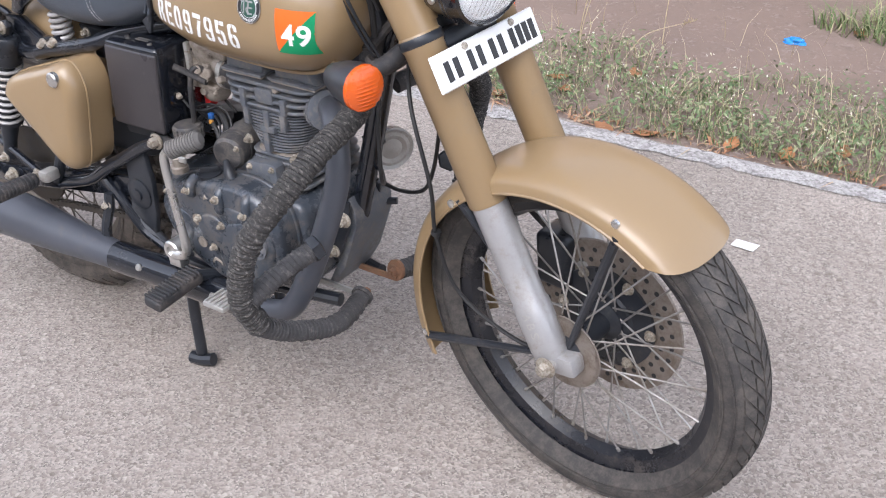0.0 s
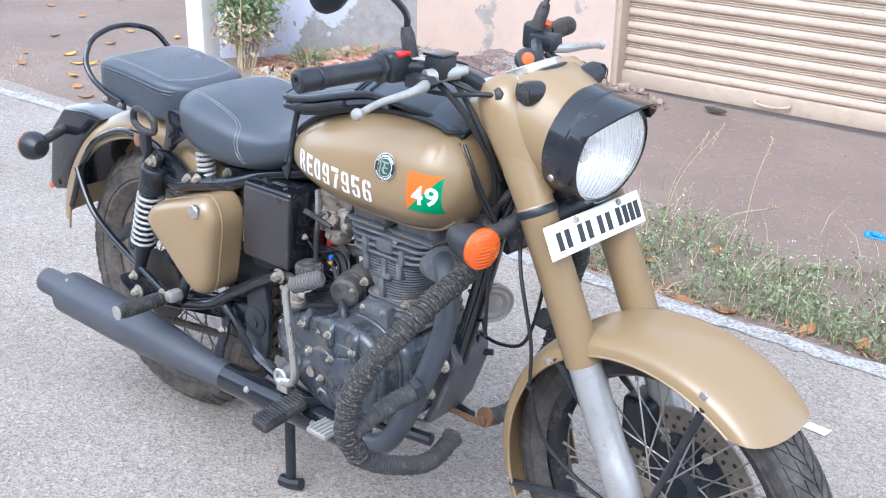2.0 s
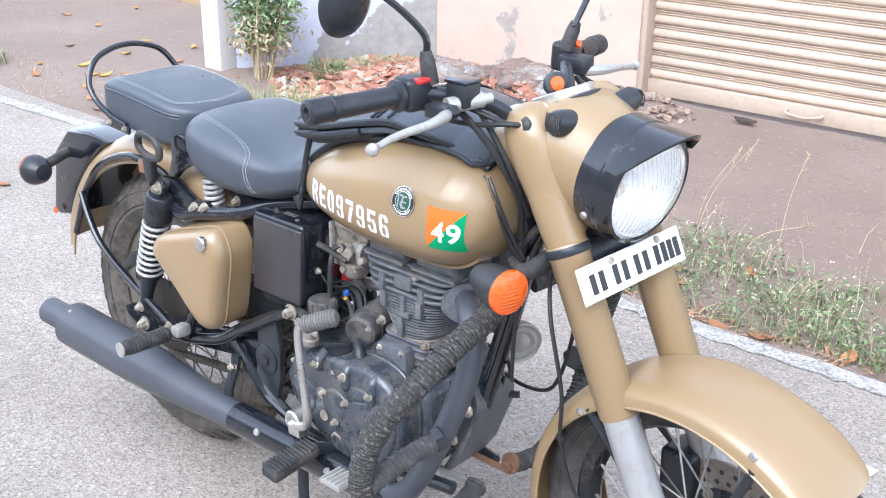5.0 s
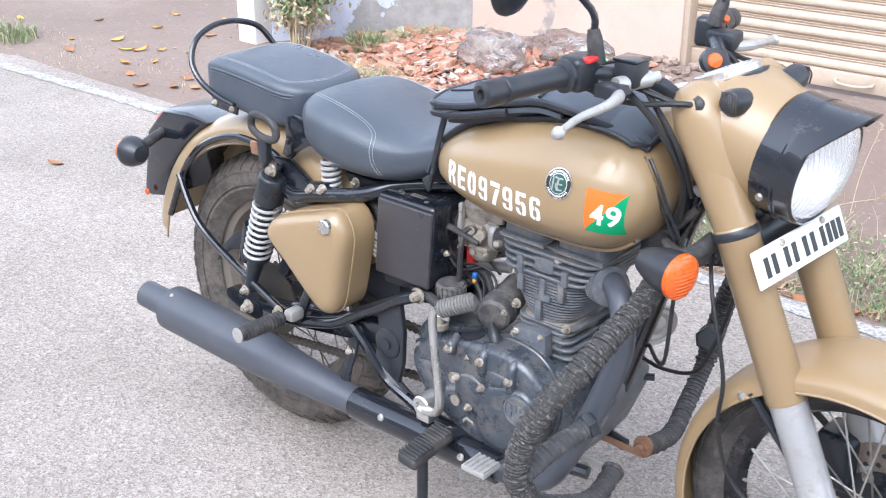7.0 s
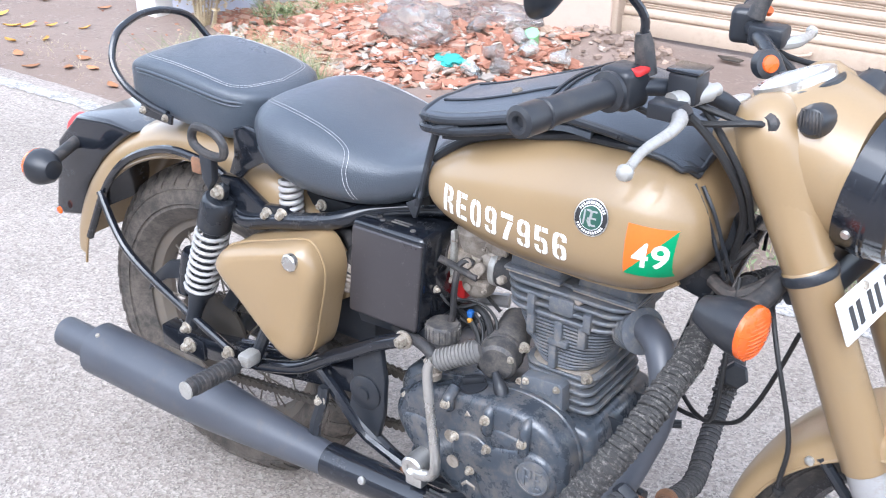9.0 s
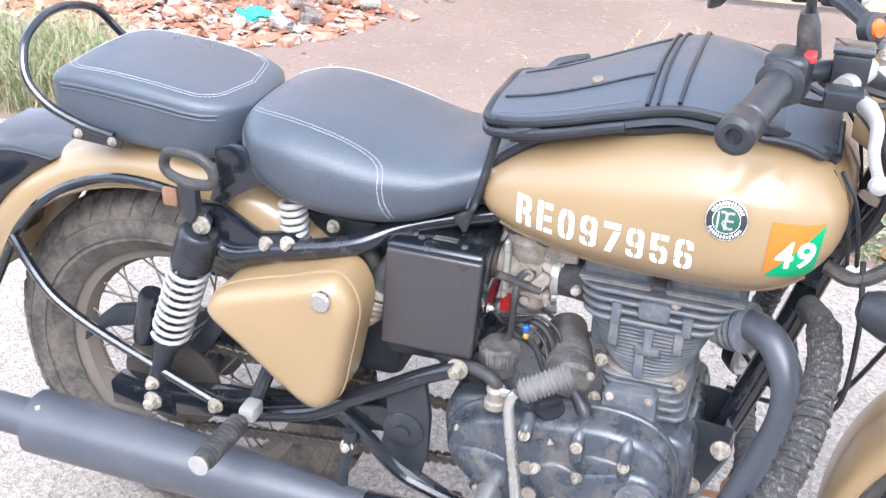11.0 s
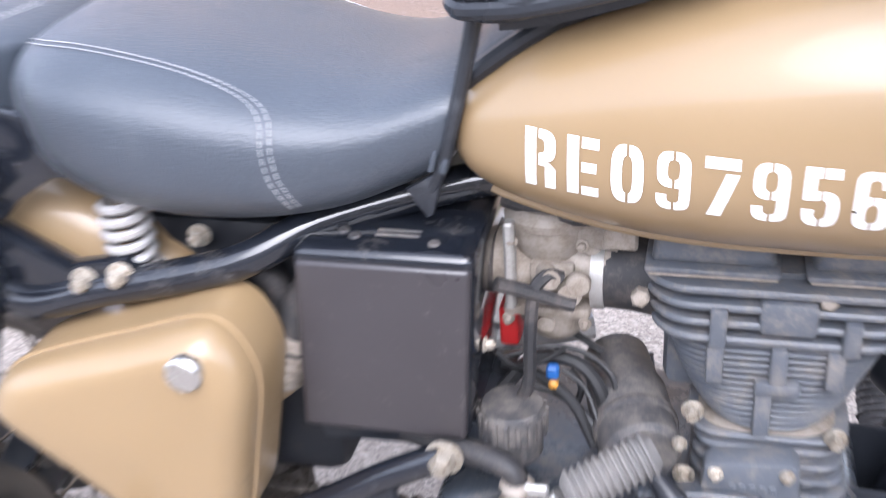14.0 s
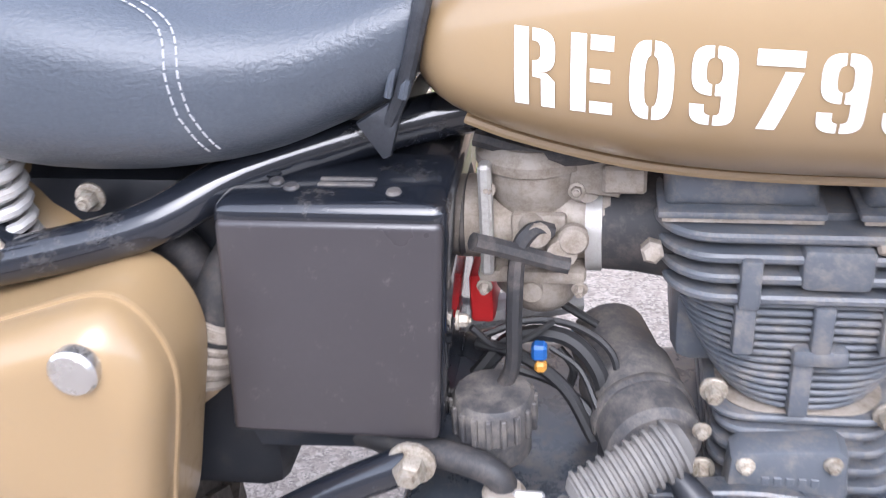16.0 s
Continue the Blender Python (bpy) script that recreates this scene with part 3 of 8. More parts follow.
part("ammeter", lathe([(0.02, 0), (0.02, 0.010), (0.014, 0.011)], V(0.968, 0.062, 0.970), (-0.35, 0.1, 1), 18), CHROME, nac, xf=ST)

# number plate with plain bars in place of its characters
PM = Matrix.Translation((1.158, 0.008, 0.765)) @ Matrix.Rotation(radians(-24), 4, "Y")
pl = part("number_plate", block((-0.002, -0.127, -0.028), (0.002, 0.104, 0.028), 0.0018, 1), WHITE, bike, "white front number plate with dark bars", xf=ST @ PM)
for y in (-0.098, -0.077, -0.044, -0.022, 0.008, 0.030, 0.058, 0.076, 0.092, 0.108):
    part("plate_bar", block((0.002, y * 0.92 - 0.016, -0.017), (0.0028, y * 0.92 - 0.005, 0.013), 0, 1), INK, pl, xf=ST @ PM)
for y in (-0.045, 0.06):
    part("plate_screw", lathe([(0.006, 0), (0.005, 0.003)], (0.002, y - 0.01, 0.021), (1, 0, 0), 10), ZINC, pl, xf=ST @ PM)

# ---- tank ----
TANK_W = curve_of([(0.508, 0.03), (0.514, 0.072), (0.53, 0.104), (0.56, 0.124), (0.60, 0.140), (0.68, 0.160), (0.76, 0.170), (0.84, 0.172), (0.90, 0.163), (0.94, 0.137), (0.96, 0.097), (0.966, 0.03)])
TANK_T = curve_of([(0.508, 0.79), (0.52, 0.815), (0.55, 0.838), (0.60, 0.864), (0.68, 0.893), (0.78, 0.915), (0.86, 0.918), (0.92, 0.902), (0.95, 0.873), (0.966, 0.84)])
TANK_B = curve_of([(0.508, 0.760), (0.516, 0.739), (0.54, 0.721), (0.58, 0.708), (0.65, 0.694), (0.75, 0.689), (0.85, 0.691), (0.90, 0.704), (0.94, 0.738), (0.96, 0.778), (0.966, 0.81)])
TANK_N = 2.35


def tank_mid(x):
    return TANK_B(x) + (TANK_T(x) - TANK_B(x)) * 0.42


def tank_y(x, z):
    """Half the tank's width at a place on its side."""
    zc = tank_mid(x)
    h = TANK_T(x) - zc if z > zc else zc - TANK_B(x)
    return TANK_W(x) * max(1 - min(abs((z - zc) / h), 1) ** TANK_N, 0) ** (1 / TANK_N)


txs = [0.508, 0.5085, 0.510, 0.513, 0.517, 0.523, 0.53, 0.54, 0.555, 0.572] + [0.59 + 0.02 * k for k in range(16)] + [0.905, 0.92, 0.932, 0.942, 0.950, 0.956, 0.961, 0.964, 0.966]
rings = [super_ring(x, TANK_W(x), tank_mid(x), TANK_T(x) - tank_mid(x), tank_mid(x) - TANK_B(x), TANK_N, TANK_N, 56) for x in txs]
tank = part("fuel_tank", bridge(bmesh.new(), rings), TAN, bike, "sand-tan teardrop fuel tank", sharp=70)
for s in (-1, 1):
    seam = [V(x, s * tank_y(x, TANK_B(x) + 0.012) * 0.985, TANK_B(x) + 0.008) for x in [0.545 + 0.02 * k for k in range(20)]]
    part("seam_rim", tube(seam, 0.0035, 8, 2), TAN, tank)


def on_tank(bm, lift, side=-1):
    for v in bm.verts:
        v.co = V(v.co.x, side * (tank_y(v.co.x, v.co.z) + lift), v.co.z)
    return bm


def glyph(ch, size, bold=0.0, slit=None, cell=0.004):
    """A built-in letter as a flat, finely cut mesh in x, z, one unit of height, with a stencil slit."""
    cu = bpy.data.curves.new("glyph", "FONT")
    cu.body, cu.size, cu.offset, cu.resolution_u = ch, 1.0, bold, 4
    ob = bpy.data.objects.new("glyph", cu)
    me = bpy.data.meshes.new_from_object(ob)
    bm = bmesh.new()
    bm.from_mesh(me)
    bpy.data.meshes.remove(me)
    bpy.data.objects.remove(ob)
    bpy.data.curves.remove(cu)
    xs, ys = [v.co.x for v in bm.verts], [v.co.y for v in bm.verts]
    x0, x1, y0, y1 = min(xs), max(xs), min(ys), max(ys)
    for v in bm.verts:
        v.co = V((v.co.x - x0) / (x1 - x0) * size[0], 0, (v.co.y - y0) / (y1 - y0) * size[1])
    return cut_glyph(bm, size, slit, cell)


def cut_glyph(bm, size, slit, cell=0.004):
    """Cuts a stencil slit and a fine grid into a flat letter, so that it can be laid on the tank."""
    if slit is not None:
        a, b = (slit - 0.04) * size[0], (slit + 0.04) * size[0]
        for x in (a, b):
            bmesh.ops.bisect_plane(bm, geom=bm.verts[:] + bm.edges[:] + bm.faces[:], plane_co=(x, 0, 0), plane_no=(1, 0, 0))
        bmesh.ops.delete(bm, geom=[f for f in bm.faces if a < f.calc_center_median().x < b], context="FACES")
    for k in range(1, int(size[1] / cell) + 1):
        bmesh.ops.bisect_plane(bm, geom=bm.verts[:] + bm.edges[:] + bm.faces[:], plane_co=(0, 0, k * cell), plane_no=(0, 0, 1))
    for k in range(1, int(size[0] / cell) + 1):
        bmesh.ops.bisect_plane(bm, geom=bm.verts[:] + bm.edges[:] + bm.faces[:], plane_co=(k * cell, 0, 0), plane_no=(1, 0, 0))
    return bm


def bow(cx, cz, rx, rz, ix, iz, a0, a1, n=18):
    """A curved stroke between two rounded outlines, as a strip of four-cornered faces."""
    def at(a, x, z):
        c, d = math.cos(radians(a)), math.sin(radians(a))
        return cx + x * math.copysign(abs(c) ** 0.66, c), cz + z * math.copysign(abs(d) ** 0.66, d)

    steps = [a0 + (a1 - a0) * k / n for k in range(n + 1)]
    return [[at(a, rx, rz), at(b, rx, rz), at(b, ix, iz), at(a, ix, iz)] for a, b in zip(steps, steps[1:])]


def bar(x0, z0, x1, z1):
    return [[(x0, z0), (x1, z0), (x1, z1), (x0, z1)]]


NINE = bow(0.5, 0.70, 0.5, 0.30, 0.18, 0.16, 0, 360, 30) + bar(0.68, 0.24, 1.0, 0.70) + bow(0.5, 0.24, 0.5, 0.24, 0.18, 0.10, 180, 360) + bar(0.0, 0.235, 0.32, 0.28)
STENCIL = {
    "R": bar(0.0, 0.0, 0.36, 1.0) + bow(0.45, 0.73, 0.55, 0.27, 0.20, 0.12, 90, -90) + [[(0.45, 0.46), (0.80, 0.46), (0.80, 0.38), (0.45, 0.40)], [(0.66, 0.43), (0.80, 0.46), (1.0, 0.36), (0.66, 0.36)], [(0.66, 0.36), (1.0, 0.36), (1.0, 0.0), (0.66, 0.0)]],
    "E": bar(0.0, 0.0, 0.37, 1.0) + bar(0.46, 0.82, 1.0, 1.0) + bar(0.46, 0.42, 0.93, 0.59) + bar(0.46, 0.0, 1.0, 0.17),
    "0": bow(0.5, 0.5, 0.5, 0.5, 0.16, 0.32, 0, 360, 36),
    "9": NINE,
    "7": bar(0.0, 0.81, 1.0, 1.0) + [[(0.62, 0.75), (1.0, 0.75), (0.53, 0.0), (0.12, 0.0)]],
    "5": bar(0.0, 0.54, 0.34, 1.0) + bar(0.34, 0.83, 0.98, 1.0) + bow(0.5, 0.31, 0.5, 0.32, 0.17, 0.17, 125, -180) + bar(0.0, 0.46, 0.34, 0.54),
    "6": [[(1 - x, 1 - z) for x, z in f] for f in NINE],
}


def stencil(ch, size, slit):
    bm = bmesh.new()
    for f in STENCIL[ch]:
        bm.faces.new([bm.verts.new((x * size[0], 0, z * size[1])) for x, z in f])
    bmesh.ops.remove_doubles(bm, verts=bm.verts, dist=1e-6)
    return cut_glyph(bm, size, slit)


# stencilled serial along the right flank
for k, ch in enumerate("RE097956"):
    bm = stencil(ch, (0.0208, 0.0405), 0.5 if ch in "0956" else None)
    bm.transform(Matrix.Translation((0.578 + 0.0286 * k, 0, 0.7545 - 0.0004 * k)) @ Matrix.Rotation(radians(0.8), 4, "Y"))
    part("stencil_letter", on_tank(bm, 0.0007), WHITEV, tank, "white stencilled serial letter")


def patch(corners, lift, n=10):
    """A four-cornered decal in x, z laid on the tank's flank."""
    a, b, c, d = [V(x, 0, z) for x, z in corners]
    bm = bmesh.new()
    bridge(bm, [[a.lerp(b, i / n).lerp(d.lerp(c, i / n), j / n) for i in range(n + 1)] for j in range(n + 1)], close_u=False)
    return on_tank(bm, lift)


S_TL, S_TR, S_BR, S_BL = (0.879, 0.829), (0.937, 0.824), (0.931, 0.754), (0.878, 0.761)
st = part("sticker", patch((S_TL, S_TR, S_BR, S_BL), 0.0007), ORANGE, tank, "orange and green sticker with the number 49")
tri = bmesh.new()
n = 12
vs = {}
for i in range(n + 1):
    for j in range(n + 1 - i):
        u, w = i / n, j / n
        p = V(*S_BR, 0) + (V(*S_BL, 0) - V(*S_BR, 0)) * u + (V(*S_TR, 0) - V(*S_BR, 0)) * w
        vs[i, j] = tri.verts.new((p.x, 0, p.y))
for i in range(n):
    for j in range(n - i):
        tri.faces.new((vs[i, j], vs[i + 1, j], vs[i, j + 1]))
        if i + j < n - 1:
            tri.faces.new((vs[i + 1, j], vs[i + 1, j + 1], vs[i, j + 1]))
part("green_corner", on_tank(tri, 0.0011), GREEN, st)
for ch, dx in (("4", 0.0), ("9", 0.021)):
    bm = glyph(ch, (0.0195, 0.034), 0.02)
    bm.transform(Matrix.Translation((0.8875 + dx * 1.05, 0, 0.774 - 0.10 * dx)) @ Matrix.Rotation(radians(4), 4, "Y"))
    part("numeral", on_tank(bm, 0.0016), WHITEV, st, "white numeral")
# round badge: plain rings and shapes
BX, BZ = 0.830, 0.824
for r0, r1, m, lift in ((0.0222, 0.0238, CHROME, 0.0022), (0.0155, 0.0224, INK, 0.0018), (0.0, 0.0158, WHITE, 0.0019), (0.0, 0.0148, mat("dark_green_enamel", (0.02, 0.085, 0.06), 0.4, bump=0), 0.0024)):
    bm = bmesh.new()
    bridge(bm, [[V(BX + r * math.cos(a), 0, BZ + r * math.sin(a)) for r in (max(r0, 0.0005), r1)] for a in (2 * math.pi * k / 32 for k in range(32))], close_u=False, loop=True)
    part("badge_ring", on_tank(bm, lift), m, tank, "round enamel badge")
bm = bmesh.new()
for f in bow(-0.0045, 0.004, 0.006, 0.0065, 0.0034, 0.0038, 110, -90, 14) + bar(-0.0105, -0.0095, -0.0080, 0.0095) + [[(-0.0055, -0.003), (-0.003, -0.003), (0.0015, -0.0105), (-0.0012, -0.0105)]] + bow(0.0045, 0.0, 0.0065, 0.0100, 0.0040, 0.0075, 60, 300, 16) + bar(0.001, -0.0012, 0.0080, 0.0012):
    bm.faces.new([bm.verts.new((BX + x, 0, BZ + z)) for x, z in f])
part("badge_shape", on_tank(bm, 0.003), SILVER, tank, "silver interlaced strokes on the badge")
bm = bmesh.new()
for k in range(26):
    a = radians(30 + 120 * k / 12) if k < 13 else radians(210 + 120 * (k - 13) / 12)
    vs = [bm.verts.new((BX + r * math.cos(a + da), 0, BZ + r * math.sin(a + da))) for r, da in ((0.0172, -0.055), (0.0207, -0.055), (0.0207, 0.055), (0.0172, 0.055))]
    bm.faces.new(vs)
part("badge_bar", on_tank(bm, 0.0026), WHITE, tank)


# raised letters down the right fork slider
for k, ch in enumerate("ABS"):
    bm = glyph(ch, (0.0105, 0.0135), 0.01, None, 0.003)
    for v in bm.verts:
        a = radians(8) + v.co.z / 0.0306
        out = V(0, -math.cos(a), 0) + V(math.cos(RAKE), 0, math.sin(RAKE)) * math.sin(a)
        v.co = on_fork(0.612 + 0.016 * k + v.co.x, -0.077) + out * 0.0306
    part("cast_letter", bm, ALLOY, bike, "raised letter on the fork slider", xf=ST)

# ---- seats ----
def cushion(xs, w, top, bot, n_up, n_dn, m=44):
    rings = []
    for x in xs:
        zc = bot(x) + (top(x) - bot(x)) * 0.55
        rings.append(super_ring(x, w(x), zc, top(x) - zc, zc - bot(x), n_up(x), n_dn, m))
    return bridge(bmesh.new(), rings)


SN = curve_of([(0.17, 3.1), (0.29, 3.0), (0.37, 2.8), (0.44, 2.6), (0.545, 2.6)])
PN = curve_of([(-0.14, 6.0), (0.18, 6.0)])
SW = curve_of([(0.170, 0.03), (0.175, 0.072), (0.190, 0.110), (0.225, 0.139), (0.28, 0.150), (0.36, 0.146), (0.43, 0.130), (0.50, 0.113), (0.535, 0.102), (0.545, 0.09)])
SB = curve_of([(0.170, 0.783), (0.180, 0.760), (0.200, 0.735), (0.240, 0.709), (0.29, 0.694), (0.36, 0.691), (0.43, 0.699), (0.50, 0.717), (0.535, 0.735), (0.545, 0.765)])
STP = curve_of([(0.170, 0.806), (0.180, 0.823), (0.205, 0.833), (0.25, 0.837), (0.32, 0.828), (0.40, 0.810), (0.44, 0.805), (0.47, 0.805), (0.53, 0.818), (0.545, 0.811)])


def swept(p):
    """The nose of the seat slopes back towards its foot."""
    w = min(max((p.x - 0.40) / 0.14, 0), 1)
    w = w * w * (3 - 2 * w)
    return V(p.x - w * 0.27 * max(0, 0.822 - p.z), p.y, p.z)


seat_mesh = cushion([0.170, 0.172, 0.175, 0.182, 0.191, 0.203, 0.217, 0.232] + [0.25 + 0.02 * k for k in range(14)] + [0.522, 0.533, 0.54, 0.5445, 0.545], SW, STP, SB, SN, 2.9)
for v in seat_mesh.verts:
    v.co = swept(v.co)
seat = part("rider_seat", seat_mesh, LEATHER, bike, "black leather sprung solo seat with grey stitching", sharp=80)
PW = curve_of([(-0.132, 0.072), (-0.122, 0.094), (-0.09, 0.106), (0.0, 0.111), (0.08, 0.110), (0.125, 0.102), (0.155, 0.082), (0.172, 0.050)])
PB = curve_of([(-0.132, 0.785), (-0.118, 0.768), (-0.06, 0.756), (0.04, 0.747), (0.11, 0.743), (0.150, 0.751), (0.172, 0.778)])
PT = curve_of([(-0.132, 0.830), (-0.112, 0.846), (-0.06, 0.855), (0.04, 0.849), (0.12, 0.836), (0.16, 0.827), (0.172, 0.817)])
pillion = part("pillion_seat", cushion([-0.132, -0.131, -0.127, -0.118, -0.106] + [-0.085 + 0.02 * k for k in range(11)] + [0.130, 0.144, 0.156, 0.165, 0.170, 0.172], PW, PT, PB, PN, 8.0), LEATHER, bike, "black leather box-shaped pillion pad with stitched edge", sharp=80)


def surf(w, top, bot, x, y, n_up):
    """The top surface of a cushion."""
    zc = bot(x) + (top(x) - bot(x)) * 0.55
    k = min(abs(y) / w(x), 0.999)
    return zc + (top(x) - zc) * (1 - k ** n_up(x)) ** (1 / n_up(x))


def stitches(path, r=0.0005, step=0.0058):
    """A row of thread stitches along a path."""
    pts = spline(path, 10)
    bm, acc, start = bmesh.new(), 0.0, pts[0]
    for a, b in zip(pts, pts[1:]):
        acc += (b - a).length
        if acc > step:
            e = start.lerp(b, 0.74)
            tube([start, start.lerp(e, 0.5) * 1.0, e], r, 5, 1, bm=bm, straight=True)
            start, acc = b, 0.0
    return bm


def seat_side(x, z, s, out=0.0008):
    """A place on the flank of the rider's seat."""
    zc = SB(x) + (STP(x) - SB(x)) * 0.55
    k = (z - zc) / (STP(x) - zc) if z > zc else (zc - z) / (zc - SB(x))
    n_ = SN(x) if z > zc else 2.9
    return V(x, s * (SW(x) * (1 - min(k, 1) ** n_) ** (1 / n_) + out), z)


for s in (-1, 1):
    for off in (0.0, 0.0065):
        row = []
        for u in np.linspace(0, 1, 30):
            ang = u * math.pi / 2
            x = 0.188 + 0.206 * math.sin(ang) + off * u
            k = 0.70 + 0.295 * u ** 3.0
            y = s * (min(k, 0.995) * SW(x) - off * (1 - u) ** 0.6)
            row.append(V(x, y * 1.003, surf(SW, STP, SB, x, y, SN) + 0.0008))
        low = row[-1]
        zc = SB(low.x) + (STP(low.x) - SB(low.x)) * 0.55
        for u in np.linspace(0.12, 0.60, 6):
            row.append(seat_side(low.x + 0.024 * u, zc - (zc - SB(low.x)) * u, s))
        part("stitching", stitches(row), STITCH, seat, "grey thread stitching")
    for off in (0.0, 0.006):
        row = [seat_side(x + off, z, s) for x, z in ((0.184, 0.806), (0.189, 0.785), (0.200, 0.764), (0.218, 0.743), (0.243, 0.725), (0.270, 0.710))]
        part("seam", tube(row, 0.0011, 6, 4), LEATHER, seat)
        part("stitching", stitches([p + V(0.002, s * 0.0005, 0.001) for p in row], 0.0004), bpy.data.materials.get("dark_thread") or mat("dark_thread", (0.16, 0.16, 0.17), 0.8, bump=0), seat)


def pad_loop(k, z_of, x0, x1, n=22):
    """A closed, round-cornered loop round the pillion pad."""
    out = []
    for s in (-1, 1):
        xs_k = np.linspace(x0, x1, n) if s < 0 else np.linspace(x1, x0, n)
        for x in xs_k:
            e = min((x - x0) / 0.05, (x1 - x) / 0.05, 1)
            w = k * PW(x) * (1 - (1 - max(e, 0)) ** 2.6) ** (1 / 2.6)
            out.append(V(x, s * w, z_of(x, w)))
    return out


for k, x0, x1 in ((0.80, -0.110, 0.146), (0.845, -0.115, 0.151)):
    lp_ = pad_loop(k, lambda x, w: surf(PW, PT, PB, x, w, PN) + 0.0007, x0, x1)
    part("stitching", stitches(lp_ + [lp_[0]]), STITCH, pillion, "grey thread stitching")
for dz, rad in ((0.0, 0.0026), (-0.0065, 0.0018)):
    part("piping", tube(pad_loop(1.003, lambda x, w: PB(x) + (PT(x) - PB(x)) * 0.77 + dz, -0.1315, 0.1715, 26), rad, 8, 2, closed=True), LEATHER, pillion, "raised leather piping")
for s in (-1, 1):
    x0 = 0.534
    ring = [V(x0, s * SW(x0) * math.cos(a) ** 0.8 * 1.01, SB(x0) + 0.01 + (STP(x0) - SB(x0)) * math.sin(a)) for a in np.linspace(0.02, 1.5, 10)]
    part("front_piping", tube([swept(p) for p in ring], 0.0032, 8, 3), LEATHER, seat)
    part("front_piping", tube([swept(p + V(-0.009, s * 0.0012, 0.001)) for p in ring], 0.0024, 8, 3), LEATHER, seat)
# grab loop behind the pillion pad
lp = [V(-0.012, -0.118, 0.768), V(-0.06, -0.119, 0.778), V(-0.115, -0.118, 0.80), V(-0.150, -0.112, 0.835), V(-0.165, -0.085, 0.875), V(-0.172, -0.04, 0.893), V(-0.175, 0, 0.897)]
rail = part("grab_rail", tube(lp + [V(p.x, -p.y, p.z) for p in lp[-2::-1]], 0.0065, 10, 5), BLACK_GLOSS, bike, "black tubular grab rail")
part("rail_foot", plate([(-0.082, 0.757), (0.0, 0.752), (0.004, 0.768), (-0.07, 0.778)], -0.117, -0.123, 0.0015), BLACK_GLOSS, rail)
for x, z in ((-0.067, 0.7665), (-0.012, 0.7625)):
    part("rail_bolt", bolt((x, -0.123, z), r=0.0048, h=0.005), ZINC, rail)

# ---- tank bag: folded leather flaps strapped over the tank ----
bag = thing("tank_bag", "black leather bag folded and strapped over the fuel tank", "bag")


def saddle(x, y, gap):
    z0 = tank_mid(x)
    k = min(abs(y) / TANK_W(x), 0.97)
    return z0 + (TANK_T(x) - z0) * (1 - k ** TANK_N) ** (1 / TANK_N) + gap


# skirt that lies on the tank, with a thick rolled hem
SKX = list(np.linspace(0.530, 0.935, 26))


def skirt_half(x):
    return (0.615 + 0.25 * max(0, (0.60 - x) / 0.07) ** 1.3) * TANK_W(x) + 0.0015 * math.sin(x * 55)


rows_ = []
for x in SKX:
    ys = np.linspace(-skirt_half(x), skirt_half(x), 17)
    rows_.append([V(x, y, saddle(x, y, 0.010)) for y in ys] + [V(x, y, saddle(x, y, 0.001)) for y in ys[::-1]])
part("skirt", bridge(bmesh.new(), rows_), BAGL, bag, "black leather tank cover with rolled edge", sharp=60)
for s in (-1, 1):
    part("rolled_edge", tube([V(x, s * skirt_half(x), saddle(x, skirt_half(x), 0.006)) for x in SKX], 0.0072, 10, 2), BAGL, bag)
    part("edge_seam", tube([V(x, s * (skirt_half(x) - 0.014), saddle(x, skirt_half(x) - 0.014, 0.0115)) for x in SKX[2:]], 0.0022, 6, 2), BAGL, bag)
    for x in (0.66, 0.78):
        part("skirt_seam", tube([V(x, s * (skirt_half(x) - 0.006), saddle(x, skirt_half(x) - 0.006, 0.012)), V(x, s * (skirt_half(x) - 0.03), saddle(x, skirt_half(x) - 0.03, 0.011))], 0.002, 6, straight=True), BAGL, bag)

# bag: two folded flaps with rolled hems, drooping at the sides
B_E = curve_of([(0.534, 0.889), (0.58, 0.892), (0.625, 0.901), (0.69, 0.920), (0.754, 0.934), (0.80, 0.931), (0.848, 0.922), (0.892, 0.905)])
B_T = curve_of([(0.534, 0.897), (0.58, 0.908), (0.65, 0.930), (0.72, 0.951), (0.77, 0.957), (0.82, 0.951), (0.892, 0.928)])
B_C = curve_of([(0.534, -0.044), (0.60, -0.034), (0.68, -0.012), (0.74, 0.0), (0.80, 0.0)])
B_W = curve_of([(0.534, 0.080), (0.545, 0.087), (0.60, 0.100), (0.68, 0.122), (0.76, 0.132), (0.84, 0.124), (0.892, 0.095)])


def flap(x, k, drop=0.0, wide=1.0):
    return V(x, k * B_W(x) * wide + B_C(x), B_E(x) + (B_T(x) - B_E(x)) * (1 - abs(k) ** 2.4) - drop + 0.0012 * math.sin(31 * x + 5 * k))


def sheet(x0, x1, th, drop, wide):
    rws = []
    for x in np.linspace(x0, x1, 22):
        ks = np.linspace(-1, 1, 21)
        rws.append([flap(x, k, drop, wide) for k in ks] + [flap(x, k, drop + th, wide) for k in ks[::-1]])
    return bridge(bmesh.new(), rws)


